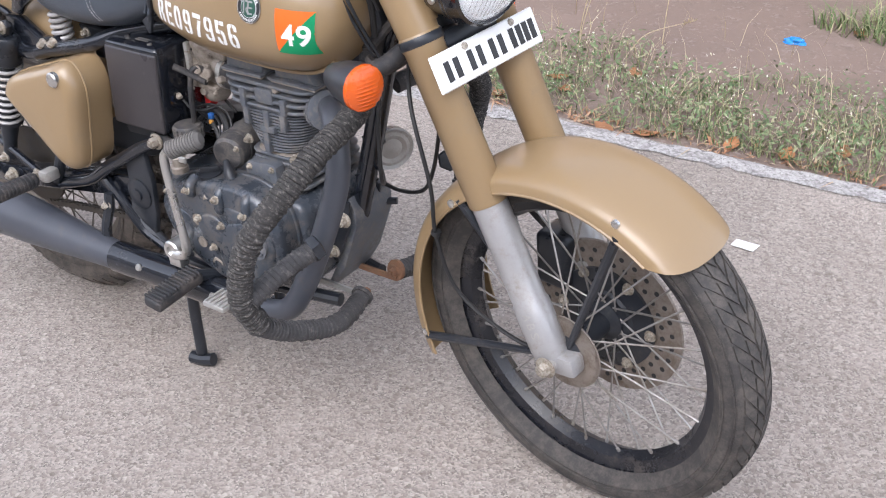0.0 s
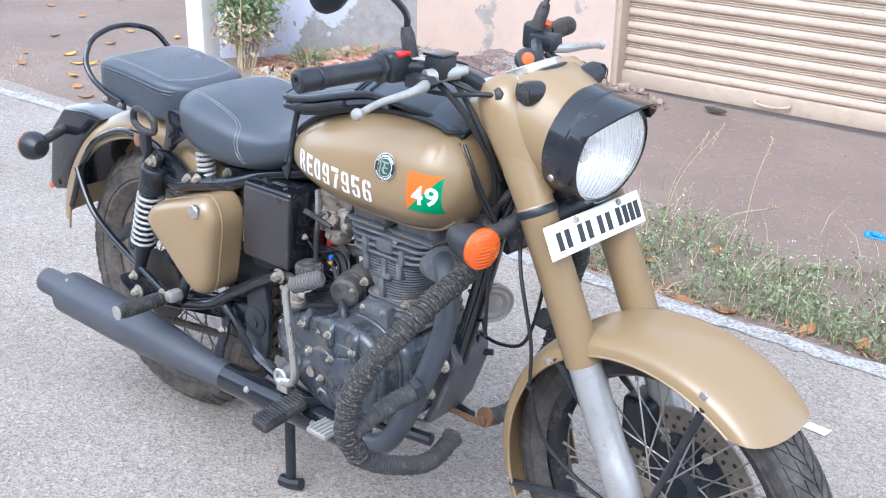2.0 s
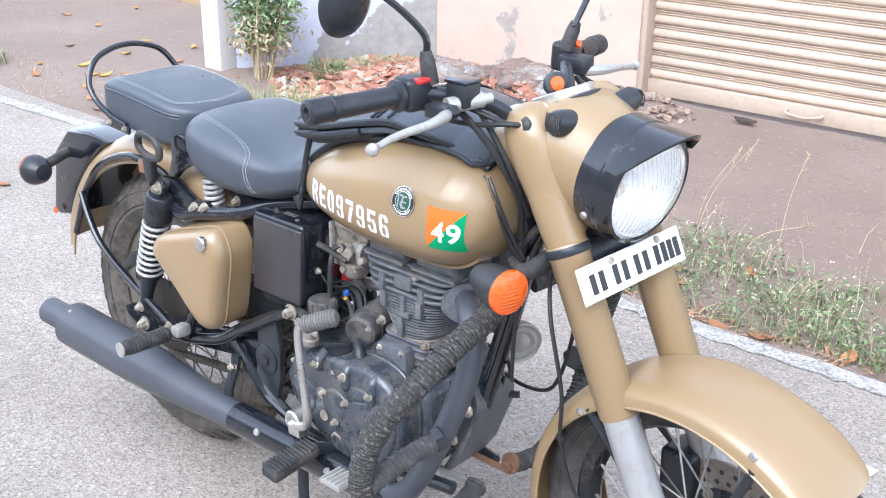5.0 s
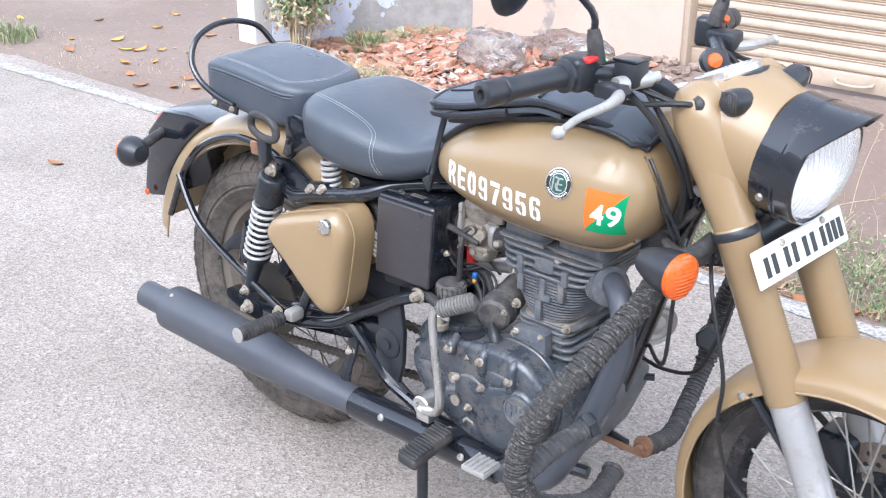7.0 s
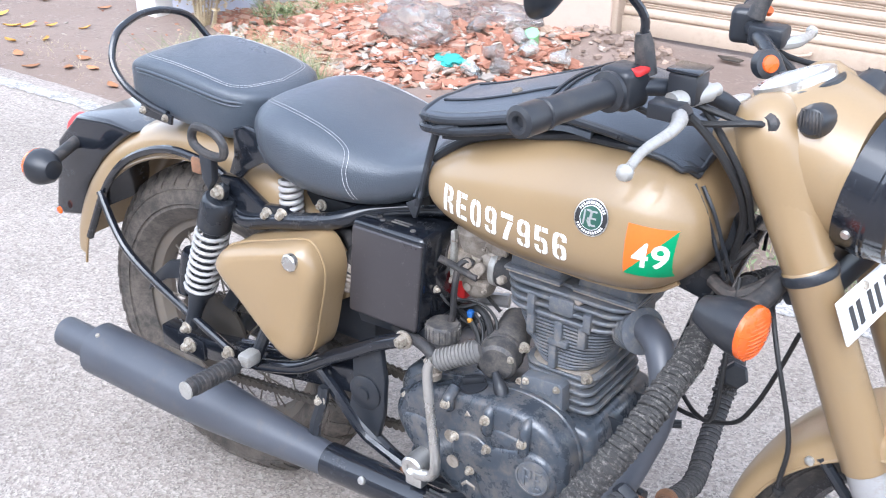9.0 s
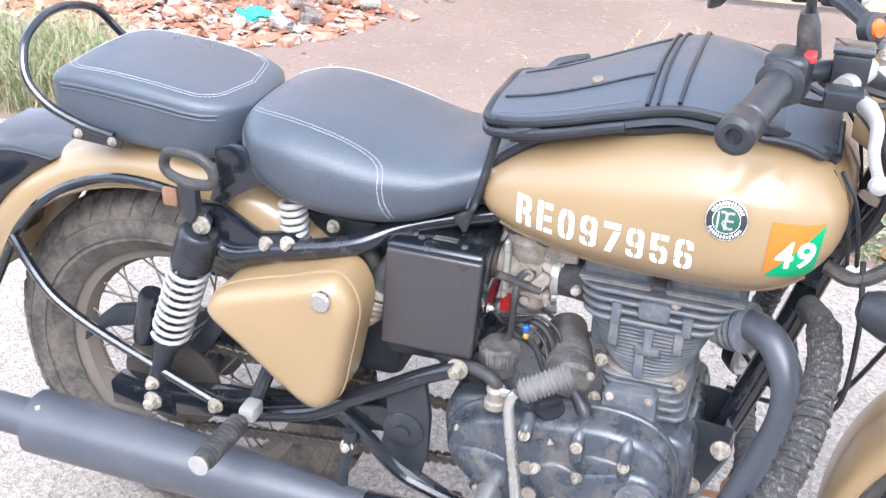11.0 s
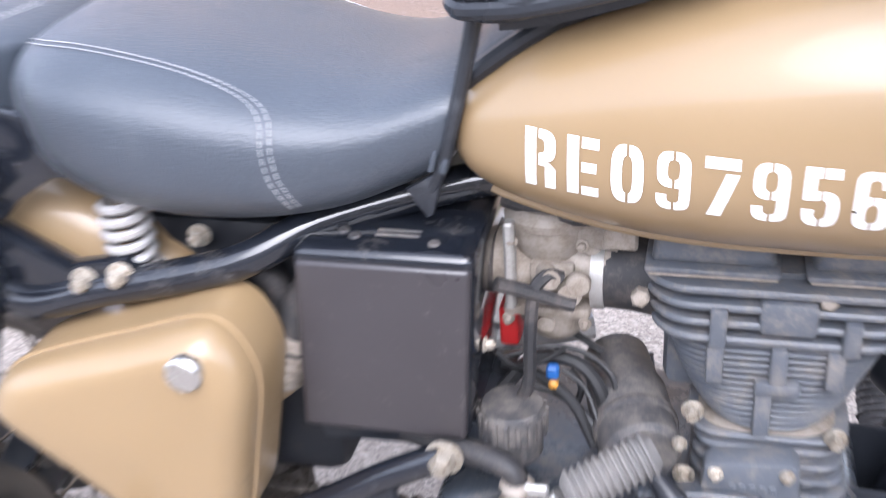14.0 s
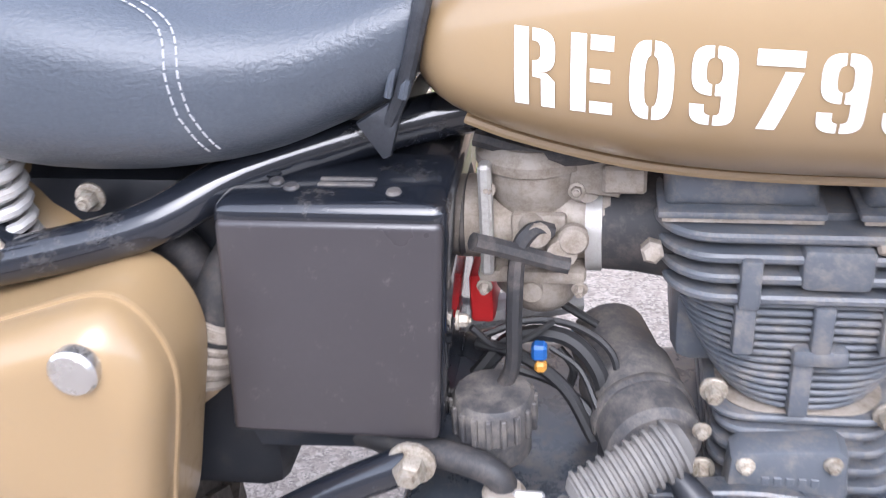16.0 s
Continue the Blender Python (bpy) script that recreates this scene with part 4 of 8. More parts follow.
part("upper_flap", sheet(0.534, 0.892, 0.009, 0.0, 1.0), LEATHER, bag, sharp=60)
part("lower_flap", sheet(0.536, 0.80, 0.008, 0.014, 0.99), LEATHER, bag, sharp=60)
part("bag_body", sheet(0.56, 0.88, 0.022, 0.016, 0.80), BAGL, bag, sharp=60)
for drop, x1, r in ((0.004, 0.89, 0.0062), (0.019, 0.70, 0.0068)):
    side_r = [flap(x, -1, drop) for x in np.linspace(x1, 0.540, 16)]
    back = [flap(0.534, k, drop) + V(-0.002, 0, 0) for k in np.linspace(-0.92, 0.92, 9)]
    side_l = [flap(x, 1, drop) for x in np.linspace(0.540, x1, 16)]
    part("rolled_hem", tube(side_r + back + side_l, r, 10, 2), BAGL, bag, "thick rolled leather hem")
for s in (-1, 1):
    part("hem_knot", tube([V(0.600, s * 0.128, 0.884), V(0.582, s * 0.130, 0.876), V(0.560, s * 0.124, 0.870), V(0.545, s * 0.110, 0.862)], [0.007, 0.010, 0.010, 0.006], 10, 4), BAGL, bag)
    part("flap_seam", tube([flap(x, s * 0.52, -0.0012) for x in np.linspace(0.545, 0.72, 12)], 0.0020, 6, 2), BAGL, bag)
for x, dx in ((0.722, 0.0), (0.732, 0.002), (0.760, -0.002)):
    part("welt", tube([flap(x + dx * k * k, k, -0.002) for k in np.linspace(-0.98, 0.98, 21)], 0.0026 if dx < 0.001 else 0.0018, 8, 2), BAGL, bag, "raised leather welt")
for s in (-1, 1):
    part("edge_stitching", stitches([flap(x, s * 0.90, -0.0008) for x in np.linspace(0.545, 0.715, 14)], 0.0005, 0.005), bpy.data.materials["dark_thread"], bag)
stud = flap(0.652, -0.42, -0.002)
part("snap_stud", lathe([(0.0075, -0.002), (0.0075, 0.001), (0.0055, 0.003), (0.0025, 0.0034)], stud, (-0.2, -0.2, 1), 18), RIMMAT, bag, "small dull metal snap stud")
for s in (-1, 1):
    rows2, hem = [], []
    for u in np.linspace(0, 1, 11):
        x = 0.850 + 0.085 * u
        ya, yb = 0.01, 0.122 - 0.012 * u - 0.020 * max(0, (u - 0.8) / 0.2)
        ys = np.linspace(ya, yb, 9)
        lift = 0.016 + 0.006 * u - 0.010 * u * u
        rows2.append([V(x, s * y, saddle(min(x, 0.935), min(y, 0.118), lift)) for y in ys] + [V(x, s * y, saddle(min(x, 0.935), min(y, 0.118), lift - 0.005)) for y in ys[::-1]])
        hem.append(rows2[-1][8])
    part("front_tongue", bridge(bmesh.new(), rows2), LEATHER, bag, "pointed leather tongue")
    part("rolled_hem", tube(hem + [rows2[-1][k] for k in (6, 4, 2)], 0.0042, 8, 2), BAGL, bag)
    for dx in (0.0, 0.011):
        part("strap", tube([V(0.932 + dx, s * 0.098, 0.872), V(0.952 + dx, s * 0.100, 0.84), V(0.964 + dx, s * 0.084, 0.79), V(0.972 + dx, s * 0.056, 0.735)], 0.0028, 6, 4), BAGL, bag, "thin leather strap")
    part("rear_strap", tube([V(0.541, s * 0.100, 0.856), V(0.533, s * 0.104, 0.820), V(0.524, s * 0.104, 0.785), V(0.514, s * 0.100, 0.752), V(0.503, s * 0.096, 0.728)], [0.006, 0.0055, 0.005, 0.005, 0.004], 10, 5), BAGL, bag, "leather strap hanging from the bag")
    part("strap_end", plate([(0.515, 0.748), (0.503, 0.708), (0.498, 0.706), (0.484, 0.728), (0.500, 0.738)], s * 0.092, s * 0.099, 0.002), BAGL, bag, "folded triangular strap end")

# ---- side panels ----
TB = [(0.158, 0.555), (0.158, 0.575), (0.178, 0.596), (0.220, 0.614), (0.285, 0.635), (0.340, 0.652), (0.363, 0.645), (0.377, 0.620), (0.379, 0.590), (0.367, 0.530), (0.352, 0.465), (0.333, 0.438), (0.310, 0.433), (0.275, 0.456), (0.215, 0.508)]
for s in (-1, 1):
    b = pillow(TB, s * 0.115, s * 0.206, 0.030, 4, 7)
    bx = part("toolbox", b, TAN, bike, "sand-tan triangular side panel with a round lock", sharp=50)
    part("panel_lock", lathe([(0.0145, -0.004), (0.0145, 0.004), (0.0125, 0.0065), (0.004, 0.0075)], (0.341, s * 0.2045, 0.6265), (0, s, 0), 40), CHROME, bx, "round chrome lock")
    loop = [V(x, s * 0.168, z) for x, z in TB]
    c = V(sum(p.x for p in loop) / len(loop), s * 0.168, sum(p.z for p in loop) / len(loop))
    part("panel_seam", tube([c + (p - c) * 1.002 for p in loop], 0.0022, 6, 5, closed=True), TAN, bx)


# ---- engine ----
CY = -0.166
case = plate([(0.485, 0.43), (0.51, 0.452), (0.60, 0.456), (0.68, 0.456), (0.80, 0.458), (0.832, 0.43), (0.832, 0.33), (0.80, 0.275), (0.70, 0.262), (0.58, 0.275), (0.50, 0.33), (0.482, 0.39)], -0.110, 0.10, 0.012, 3, rounded=3)
crank = part("crankcase", case, ENGINE, bike, "dusty black engine crankcase", sharp=50)
COVER = [(0.493, 0.398), (0.504, 0.426), (0.533, 0.451), (0.575, 0.467), (0.616, 0.477), (0.680, 0.486), (0.727, 0.489), (0.774, 0.478), (0.805, 0.447), (0.817, 0.410), (0.815, 0.363), (0.797, 0.318), (0.767, 0.290), (0.733, 0.280), (0.690, 0.281), (0.647, 0.287), (0.607, 0.298), (0.560, 0.318), (0.525, 0.342), (0.501, 0.369)]


def set_back(bm):
    for v in bm.verts:
        k = min(max(0.65 - v.co.x, 0) / 0.14, 1.0)
        v.co += V(0, 0.020, -0.010) * k
    return bm


cv = part("clutch_cover", set_back(pillow(COVER, -0.10, CY, 0.020, 3)), ENGINE, crank, "rounded black clutch cover with bolts", sharp=60)
part("cover_flange", plate([(0.655 + (x - 0.655) * 1.018, 0.385 + (z - 0.385) * 1.018) for x, z in COVER], -0.118, -0.108, 0.002, 1, rounded=3), ENGINE, cv)
LOBE = [(0.672, 0.384), (0.694, 0.412), (0.728, 0.428), (0.765, 0.434), (0.792, 0.426), (0.806, 0.400), (0.804, 0.366), (0.788, 0.328), (0.755, 0.302), (0.716, 0.295), (0.686, 0.308), (0.668, 0.342)]
part("cover_lobe", pillow(LOBE, CY + 0.012, CY - 0.009, 0.014, 3), ENGINE, cv, sharp=60)
part("cover_bulge", set_back(pillow([(0.508, 0.392), (0.520, 0.408), (0.555, 0.414), (0.592, 0.408), (0.606, 0.385), (0.600, 0.352), (0.572, 0.335), (0.538, 0.342), (0.515, 0.366)], CY + 0.02, CY - 0.006, 0.02, 3)), ENGINE, cv, sharp=70)
# bright-worn step over the gear shaft, and the round timing cover with its three ears
part("cover_step", pillow([(0.690, 0.415), (0.693, 0.446), (0.74, 0.447), (0.755, 0.440), (0.752, 0.420), (0.72, 0.412)], CY + 0.01, CY - 0.004, 0.010, 3), ENGINE, cv, sharp=70)
ears = [(0.664 + (0.036 + 0.007 * max(0, math.cos(3 * (a - radians(-92)))) ** 6) * math.cos(a), 0.391 + (0.034 + 0.007 * max(0, math.cos(3 * (a - radians(-92)))) ** 6) * math.sin(a)) for a in (2 * math.pi * k / 48 for k in range(48))]
dome = part("timing_cover", pillow(ears, CY + 0.004, CY - 0.009, 0.006, 1, 4), ENGINE, cv, "round bolted inspection cover", sharp=50)
for x, z in ((0.635, 0.411), (0.692, 0.411), (0.664, 0.360)):
    part("cover_bolt", bolt((x, CY - 0.008, z), r=0.0052, h=0.008), ZINC, dome)
EMX, EMZ, EMY = 0.773, 0.396, CY - 0.0115
emb = lathe([(0.027, -0.004), (0.027, 0.0025), (0.0245, 0.0025), (0.0245, 0.0), (0.0, 0.0)], (EMX, EMY, EMZ), (0, -1, 0), 36)
for x0, x1, z0, z1 in ((-0.015, -0.011, -0.016, 0.015), (-0.011, -0.003, 0.011, 0.015), (-0.011, -0.003, -0.002, 0.002), (-0.005, -0.001, 0.0, 0.013), (0.003, 0.007, -0.016, 0.015), (0.007, 0.016, 0.011, 0.015), (0.007, 0.016, -0.016, -0.012), (0.007, 0.013, -0.002, 0.002)):
    block((EMX + x0, EMY - 0.0025, EMZ + z0), (EMX + x1, EMY + 0.001, EMZ + z1), 0.0005, 1, emb)
part("cast_emblem", emb, FINS, cv, "round cast emblem")
for (x0, z0), (x1, z1) in (((0.688, 0.478), (0.688, 0.440)), ((0.752, 0.476), (0.752, 0.430)), ((0.617, 0.478), (0.617, 0.455))):
    part("cast_rib", tube([V(x0, CY + 0.016, z0), V(x0, CY + 0.003, z0 - 0.008), V((x0 + x1) / 2, CY - 0.002, (z0 + z1) / 2), V(x1, CY - 0.003, z1), V(x1, CY + 0.004, z1 - 0.006)], [0.009, 0.0095, 0.0095, 0.0095, 0.007], 12, 4), ENGINE, cv)
for x, z in ((0.617, 0.462), (0.688, 0.461), (0.752, 0.447)):
    part("cover_bolt", bolt((x, CY - 0.009, z), (0, -1, 0.25), r=0.0055, h=0.008), ZINC, cv)
for x, z, y in ((0.511, 0.416, -0.132), (0.514, 0.375, -0.132), (0.776, 0.452, -0.152), (0.808, 0.388, -0.128), (0.545, 0.328, -0.146)):
    part("bolt_pocket", lathe([(0.0105, -0.006), (0.0105, 0.003), (0.0085, 0.0035), (0.0075, 0.0)], (x, y, z), (0, -1, 0), 18), ENGINE, cv)
    part("cover_bolt", bolt((x, y - 0.001, z), r=0.0052, h=0.006, washer=False), ZINC if z != 0.375 else CARB, cv)
for x, z in ((0.622, 0.401), (0.627, 0.356)):
    part("bolt_pocket", lathe([(0.011, 0.0), (0.0108, 0.002), (0.008, 0.0012), (0.0, 0.0008)], (x, CY - 0.001, z), (0, -1, 0), 16), CARB, cv)
part("oil_plug", lathe([(0.017, -0.01), (0.017, 0.006), (0.014, 0.008), (0.011, 0.008), (0.011, 0.004), (0.0, 0.004)], (0.657, CY + 0.008, 0.317), (0, -1, -0.25), 6), CARB, cv, "brown worn oil filter plug")
part("timing_mark", lathe([(0.008, 0), (0.005, 0.003), (0.0005, 0.004)], (0.651, CY + 0.001, 0.452), (0, -1, 0.2), 3), CARB, cv)
part("oil_cap", lathe([(0.025, 0), (0.025, 0.004), (0.021, 0.006), (0.021, 0.013), (0.0, 0.014)], (0.640, -0.134, 0.474), (0, -0.15, 1), 26), PLASTIC, crank, "black oil filler cap")
part("cap_grip", block((-0.017, -0.003, 0), (0.017, 0.003, 0.012), 0.002, 2, None, Matrix.Translation((0.640, -0.136, 0.486)) @ Matrix.Rotation(0.7, 4, "Z")), PLASTIC, crank)
part("sensor_plug", tube([V(0.692, -0.135, 0.475), V(0.684, -0.13, 0.492), V(0.668, -0.12, 0.508)], [0.011, 0.011, 0.006], 12, 3), PLASTIC, crank)
part("breather_spigot", lathe([(0.016, -0.006), (0.016, 0.004), (0.012, 0.006), (0.012, 0.020), (0.014, 0.022), (0.011, 0.026)], (0.566, -0.14, 0.478), (0, 0, 1), 16), CARB, crank)
part("spigot_tab", block((0.572, -0.148, 0.494), (0.592, -0.142, 0.506), 0.002, 1), ALLOY, crank)
part("breather_hose", tube([V(0.566, -0.138, 0.496), V(0.563, -0.137, 0.508), V(0.550, -0.133, 0.514), V(0.52, -0.122, 0.514), V(0.49, -0.110, 0.512), V(0.45, -0.095, 0.508)], 0.0095, 12), RUBBER, crank, "black rubber hose")


def fin(x0, x1, hy, z, th=0.0045, r=0.022):
    """One cooling fin: a thin plate with rounded corners."""
    pts = []
    for cx, cy, a0 in ((x1 - r, hy - r, 0), (x0 + r, hy - r, 90), (x0 + r, -hy + r, 180), (x1 - r, -hy + r, 270)):
        for k in range(7):
            a = radians(a0 + 15 * k)
            pts.append((cx + r * math.cos(a), cy + r * math.sin(a)))
    c = ((x0 + x1) / 2)
    return bridge(bmesh.new(), [[V(c + (x - c) * 0.985, y * 0.985, z - th / 2) for x, y in pts], [V(x, y, z - th * 0.2) for x, y in pts], [V(x, y, z + th * 0.2) for x, y in pts], [V(c + (x - c) * 0.985, y * 0.985, z + th / 2) for x, y in pts]])


core = lathe([(0.050, 0.44), (0.048, 0.52), (0.052, 0.56), (0.068, 0.605), (0.074, 0.64), (0.074, 0.665)], (0.755, 0, 0), (0, 0, 1), 30)
cyl = part("cylinder", core, FINS, crank, "finned black cylinder and head")
# barrel foot with four deep fins either side of the tappet plate
part("barrel_foot", block((0.708, -0.080, 0.452), (0.792, 0.080, 0.522), 0.010, 2), FINS, crank)
for k in range(4):
    part("cooling_fin", fin(0.696 - 0.001 * k, 0.806 + 0.003 * k, 0.086, 0.513 - 0.0145 * k, 0.0062, 0.020), FINS, crank)
part("barrel_lip", fin(0.690, 0.812, 0.084, 0.5225, 0.005, 0.025), FINS, crank)
part("gasket_edge", fin(0.698, 0.802, 0.081, 0.5262, 0.0016, 0.03), CARB, crank)
for k in range(14):
    u = k / 13
    part("cooling_fin", fin(0.700 - 0.037 * u ** 0.8, 0.800 + 0.036 * u ** 0.8, 0.082 + 0.008 * u, 0.5315 + 0.0061 * k, 0.0036, 0.046), FINS, crank)
for k in range(4):
    part("cooling_fin", fin(0.659 - 0.002 * k, 0.842 + 0.007 * k, 0.094, 0.6165 + 0.0135 * k, 0.0062, 0.034), FINS, crank)
part("plug_boss", block((0.736, -0.0965, 0.624), (0.777, -0.05, 0.652), 0.005, 2), FINS, crank, "flat cast boss between the covers")
for x, z0, z1, t in ((0.7085, 0.612, 0.645, 0.0985), (0.7075, 0.578, 0.614, 0.0945), (0.753, 0.578, 0.612, 0.0935), (0.800, 0.612, 0.640, 0.0985), (0.792, 0.580, 0.614, 0.0945), (0.7445, 0.530, 0.572, 0.0905)):
    part("fin_damper", block((x - 0.0062, -t, z0), (x + 0.0062, -0.078, z1), 0.002, 2), FINS, crank, "vertical rib across the fins")
part("damper_foot", block((0.737, -0.094, 0.570), (0.770, -0.080, 0.582), 0.003, 2), FINS, crank)
for x, z in ((0.782, 0.653), (0.652, 0.645), (0.838, 0.640)):
    part("head_bolt", lathe([(0.007, -0.006), (0.007, 0.004), (0.005, 0.006), (0.0, 0.0065)], (x, -0.088 if x < 0.8 else -0.07, z), (0, -1, 0.2), 6), CARB, crank)
for x0, x1 in ((0.658, 0.746), (0.770, 0.864)):
    rc = plate([(x0, 0.668), (x1, 0.668), (x1 - 0.002, 0.688), (x1 - 0.012, 0.712), (x0 + 0.014, 0.712), (x0 + 0.002, 0.688)], -0.080, 0.080, 0.010, 3)
    part("rocker_cover", rc, FINS, crank, "black rocker cover")
    part("cover_lip", block((x0 - 0.004, -0.087, 0.6655), (x1 + 0.003, 0.087, 0.6705), 0.002, 2), FINS, crank)
    part("cover_gasket", block((x0 - 0.001, -0.085, 0.6630), (x1 + 0.001, 0.085, 0.6656), 0, 1), CARB, crank)
tp = part("tappet_plate", plate([(0.702, 0.474), (0.709, 0.470), (0.771, 0.467), (0.778, 0.473), (0.775, 0.514), (0.769, 0.519), (0.711, 0.514), (0.705, 0.509)], -0.084, -0.108, 0.003, 2), FINS, crank, "small bolted cover plate")
for x, z in ((0.712, 0.479), (0.768, 0.477), (0.714, 0.505), (0.766, 0.509)):
    part("plate_screw", bolt((x, -0.108, z), r=0.0040, h=0.005), ZINC, tp)
for k in range(5):
    part("cast_bar", block((0.724 + 0.0075 * k, -0.1092, 0.491), (0.729 + 0.0075 * k, -0.1078, 0.497), 0.0005, 1), FINS, tp)
for x, z in ((0.694, 0.542), (0.800, 0.528), (0.690, 0.478)):
    part("barrel_bolt", bolt((x, -0.080, z), r=0.006, h=0.009), ZINC, crank)
part("barrel_spine", block((0.668, -0.045, 0.535), (0.705, 0.045, 0.640), 0.012, 2), FINS, crank)
part("port_block", block((0.825, -0.072, 0.592), (0.862, 0.0, 0.652), 0.010, 2), FINS, crank)

# exhaust: port collar, pipe, heat shield and silencer
EXP = [V(0.845, -0.050, 0.618), V(0.872, -0.062, 0.630), V(0.905, -0.090, 0.628), V(0.930, -0.115, 0.592), V(0.934, -0.128, 0.540), V(0.915, -0.138, 0.470), V(0.893, -0.150, 0.405), V(0.866, -0.164, 0.337), V(0.838, -0.173, 0.291), V(0.800, -0.177, 0.271), V(0.74, -0.178, 0.264), V(0.60, -0.179, 0.262), V(0.40, -0.182, 0.259)]
pipe = part("exhaust_pipe", tube(EXP, 0.0205, 18, 7), EXHAUST, bike, "matt black exhaust pipe")
rb = bmesh.new()
d = (V(0.90, -0.085, 0.632) - V(0.845, -0.05, 0.615)).normalized()
for k in range(4):
    lathe([(0.026, 0), (0.034, 0.002), (0.034, 0.006), (0.026, 0.008)], V(0.846, -0.05, 0.618) + d * (0.009 * k), d, 24, rb)
part("port_collar", rb, FINS, pipe, "ribbed exhaust collar")
hs = tube([V(0.735, -0.180, 0.266), V(0.728, -0.180, 0.266), V(0.56, -0.181, 0.264), V(0.388, -0.183, 0.260)], [0.025, 0.028, 0.030, 0.0315], 24, 6)
shield = part("heat_shield", hs, BLACK_GLOSS, pipe, "glossy black heat shield")
for x, z in ((0.479, 0.2765), (0.676, 0.2775)):
    part("shield_screw", lathe([(0.0075, 0), (0.0065, 0.003), (0.002, 0.004)], (x, -0.2095, z), (0, -1, 0.45), 14), CHROME, shield)
MA, MB = V(-0.258, -0.213, 0.297), V(0.40, -0.183, 0.259)
ml = (MB - MA).length
sil = lathe([(0.022, 0), (0.031, 0.0), (0.031, 0.090), (0.046, 0.092), (0.051, 0.095), (0.051, 0.12), (0.050, 0.32), (0.047, 0.40), (0.040, 0.49), (0.033, 0.57), (0.029, 0.63), (0.0285, ml)], MA, MB - MA, 40, cap=False)
silencer = part("silencer", sil, EXHAUST, bike, "matt black tapered silencer")
part("bore", lathe([(0.022, 0.0), (0.0225, 0.05), (0.0, 0.0501)], MA, MB - MA, 20, cap=False), INK, silencer)
part("silencer_rivet", lathe([(0.005, 0), (0.004, 0.003)], MA + (MB - MA).normalized() * 0.118 + V(0, -0.02, 0.046), (0, -0.4, 1), 10), ZINC, silencer)
part("silencer_bracket", tube([V(0.352, -0.15, 0.375), V(0.350, -0.155, 0.345), V(0.345, -0.166, 0.31), V(0.346, -0.172, 0.285)], 0.010, 6, 4), BLACK_SATIN, silencer)
part("bracket_bolt", bolt((0.349, -0.157, 0.352), r=0.007, h=0.009), ZINC, silencer)

# ---- frame ----
frame_ = part("seat_rail", tube([V(0.10, -0.125, 0.655), V(0.165, -0.128, 0.625), V(0.238, -0.126, 0.641), V(0.348, -0.118, 0.667), V(0.41, -0.086, 0.691), V(0.50, -0.05, 0.708), V(0.60, -0.03, 0.722)], 0.0145, 14), BLACK_GLOSS, bike, "black frame tube under the seat")
part("seat_rail", tube([V(0.10, 0.125, 0.655), V(0.165, 0.128, 0.625), V(0.238, 0.126, 0.641), V(0.348, 0.118, 0.667), V(0.41, 0.086, 0.691), V(0.50, 0.05, 0.708), V(0.60, 0.03, 0.722)], 0.0145, 14), BLACK_GLOSS, bike, "black frame tube under the seat")
part("top_tube", tube([V(0.55, 0, 0.735), V(0.75, 0, 0.76), V(0.95, 0, 0.86)], 0.02, 14), BLACK_SATIN, bike)
part("down_tube", tube([V(0.985, 0, 0.80), V(0.955, 0, 0.72), V(0.91, 0, 0.56), V(0.862, 0, 0.40)], 0.0185, 16), BLACK_GLOSS, bike, "black front down tube")
part("head_gusset", plate([(0.955, 0.86), (0.975, 0.78), (0.945, 0.68), (0.90, 0.69), (0.90, 0.72), (0.935, 0.80)], -0.035, 0.035, 0.006), BLACK_SATIN, bike, "black pressed headstock gusset")
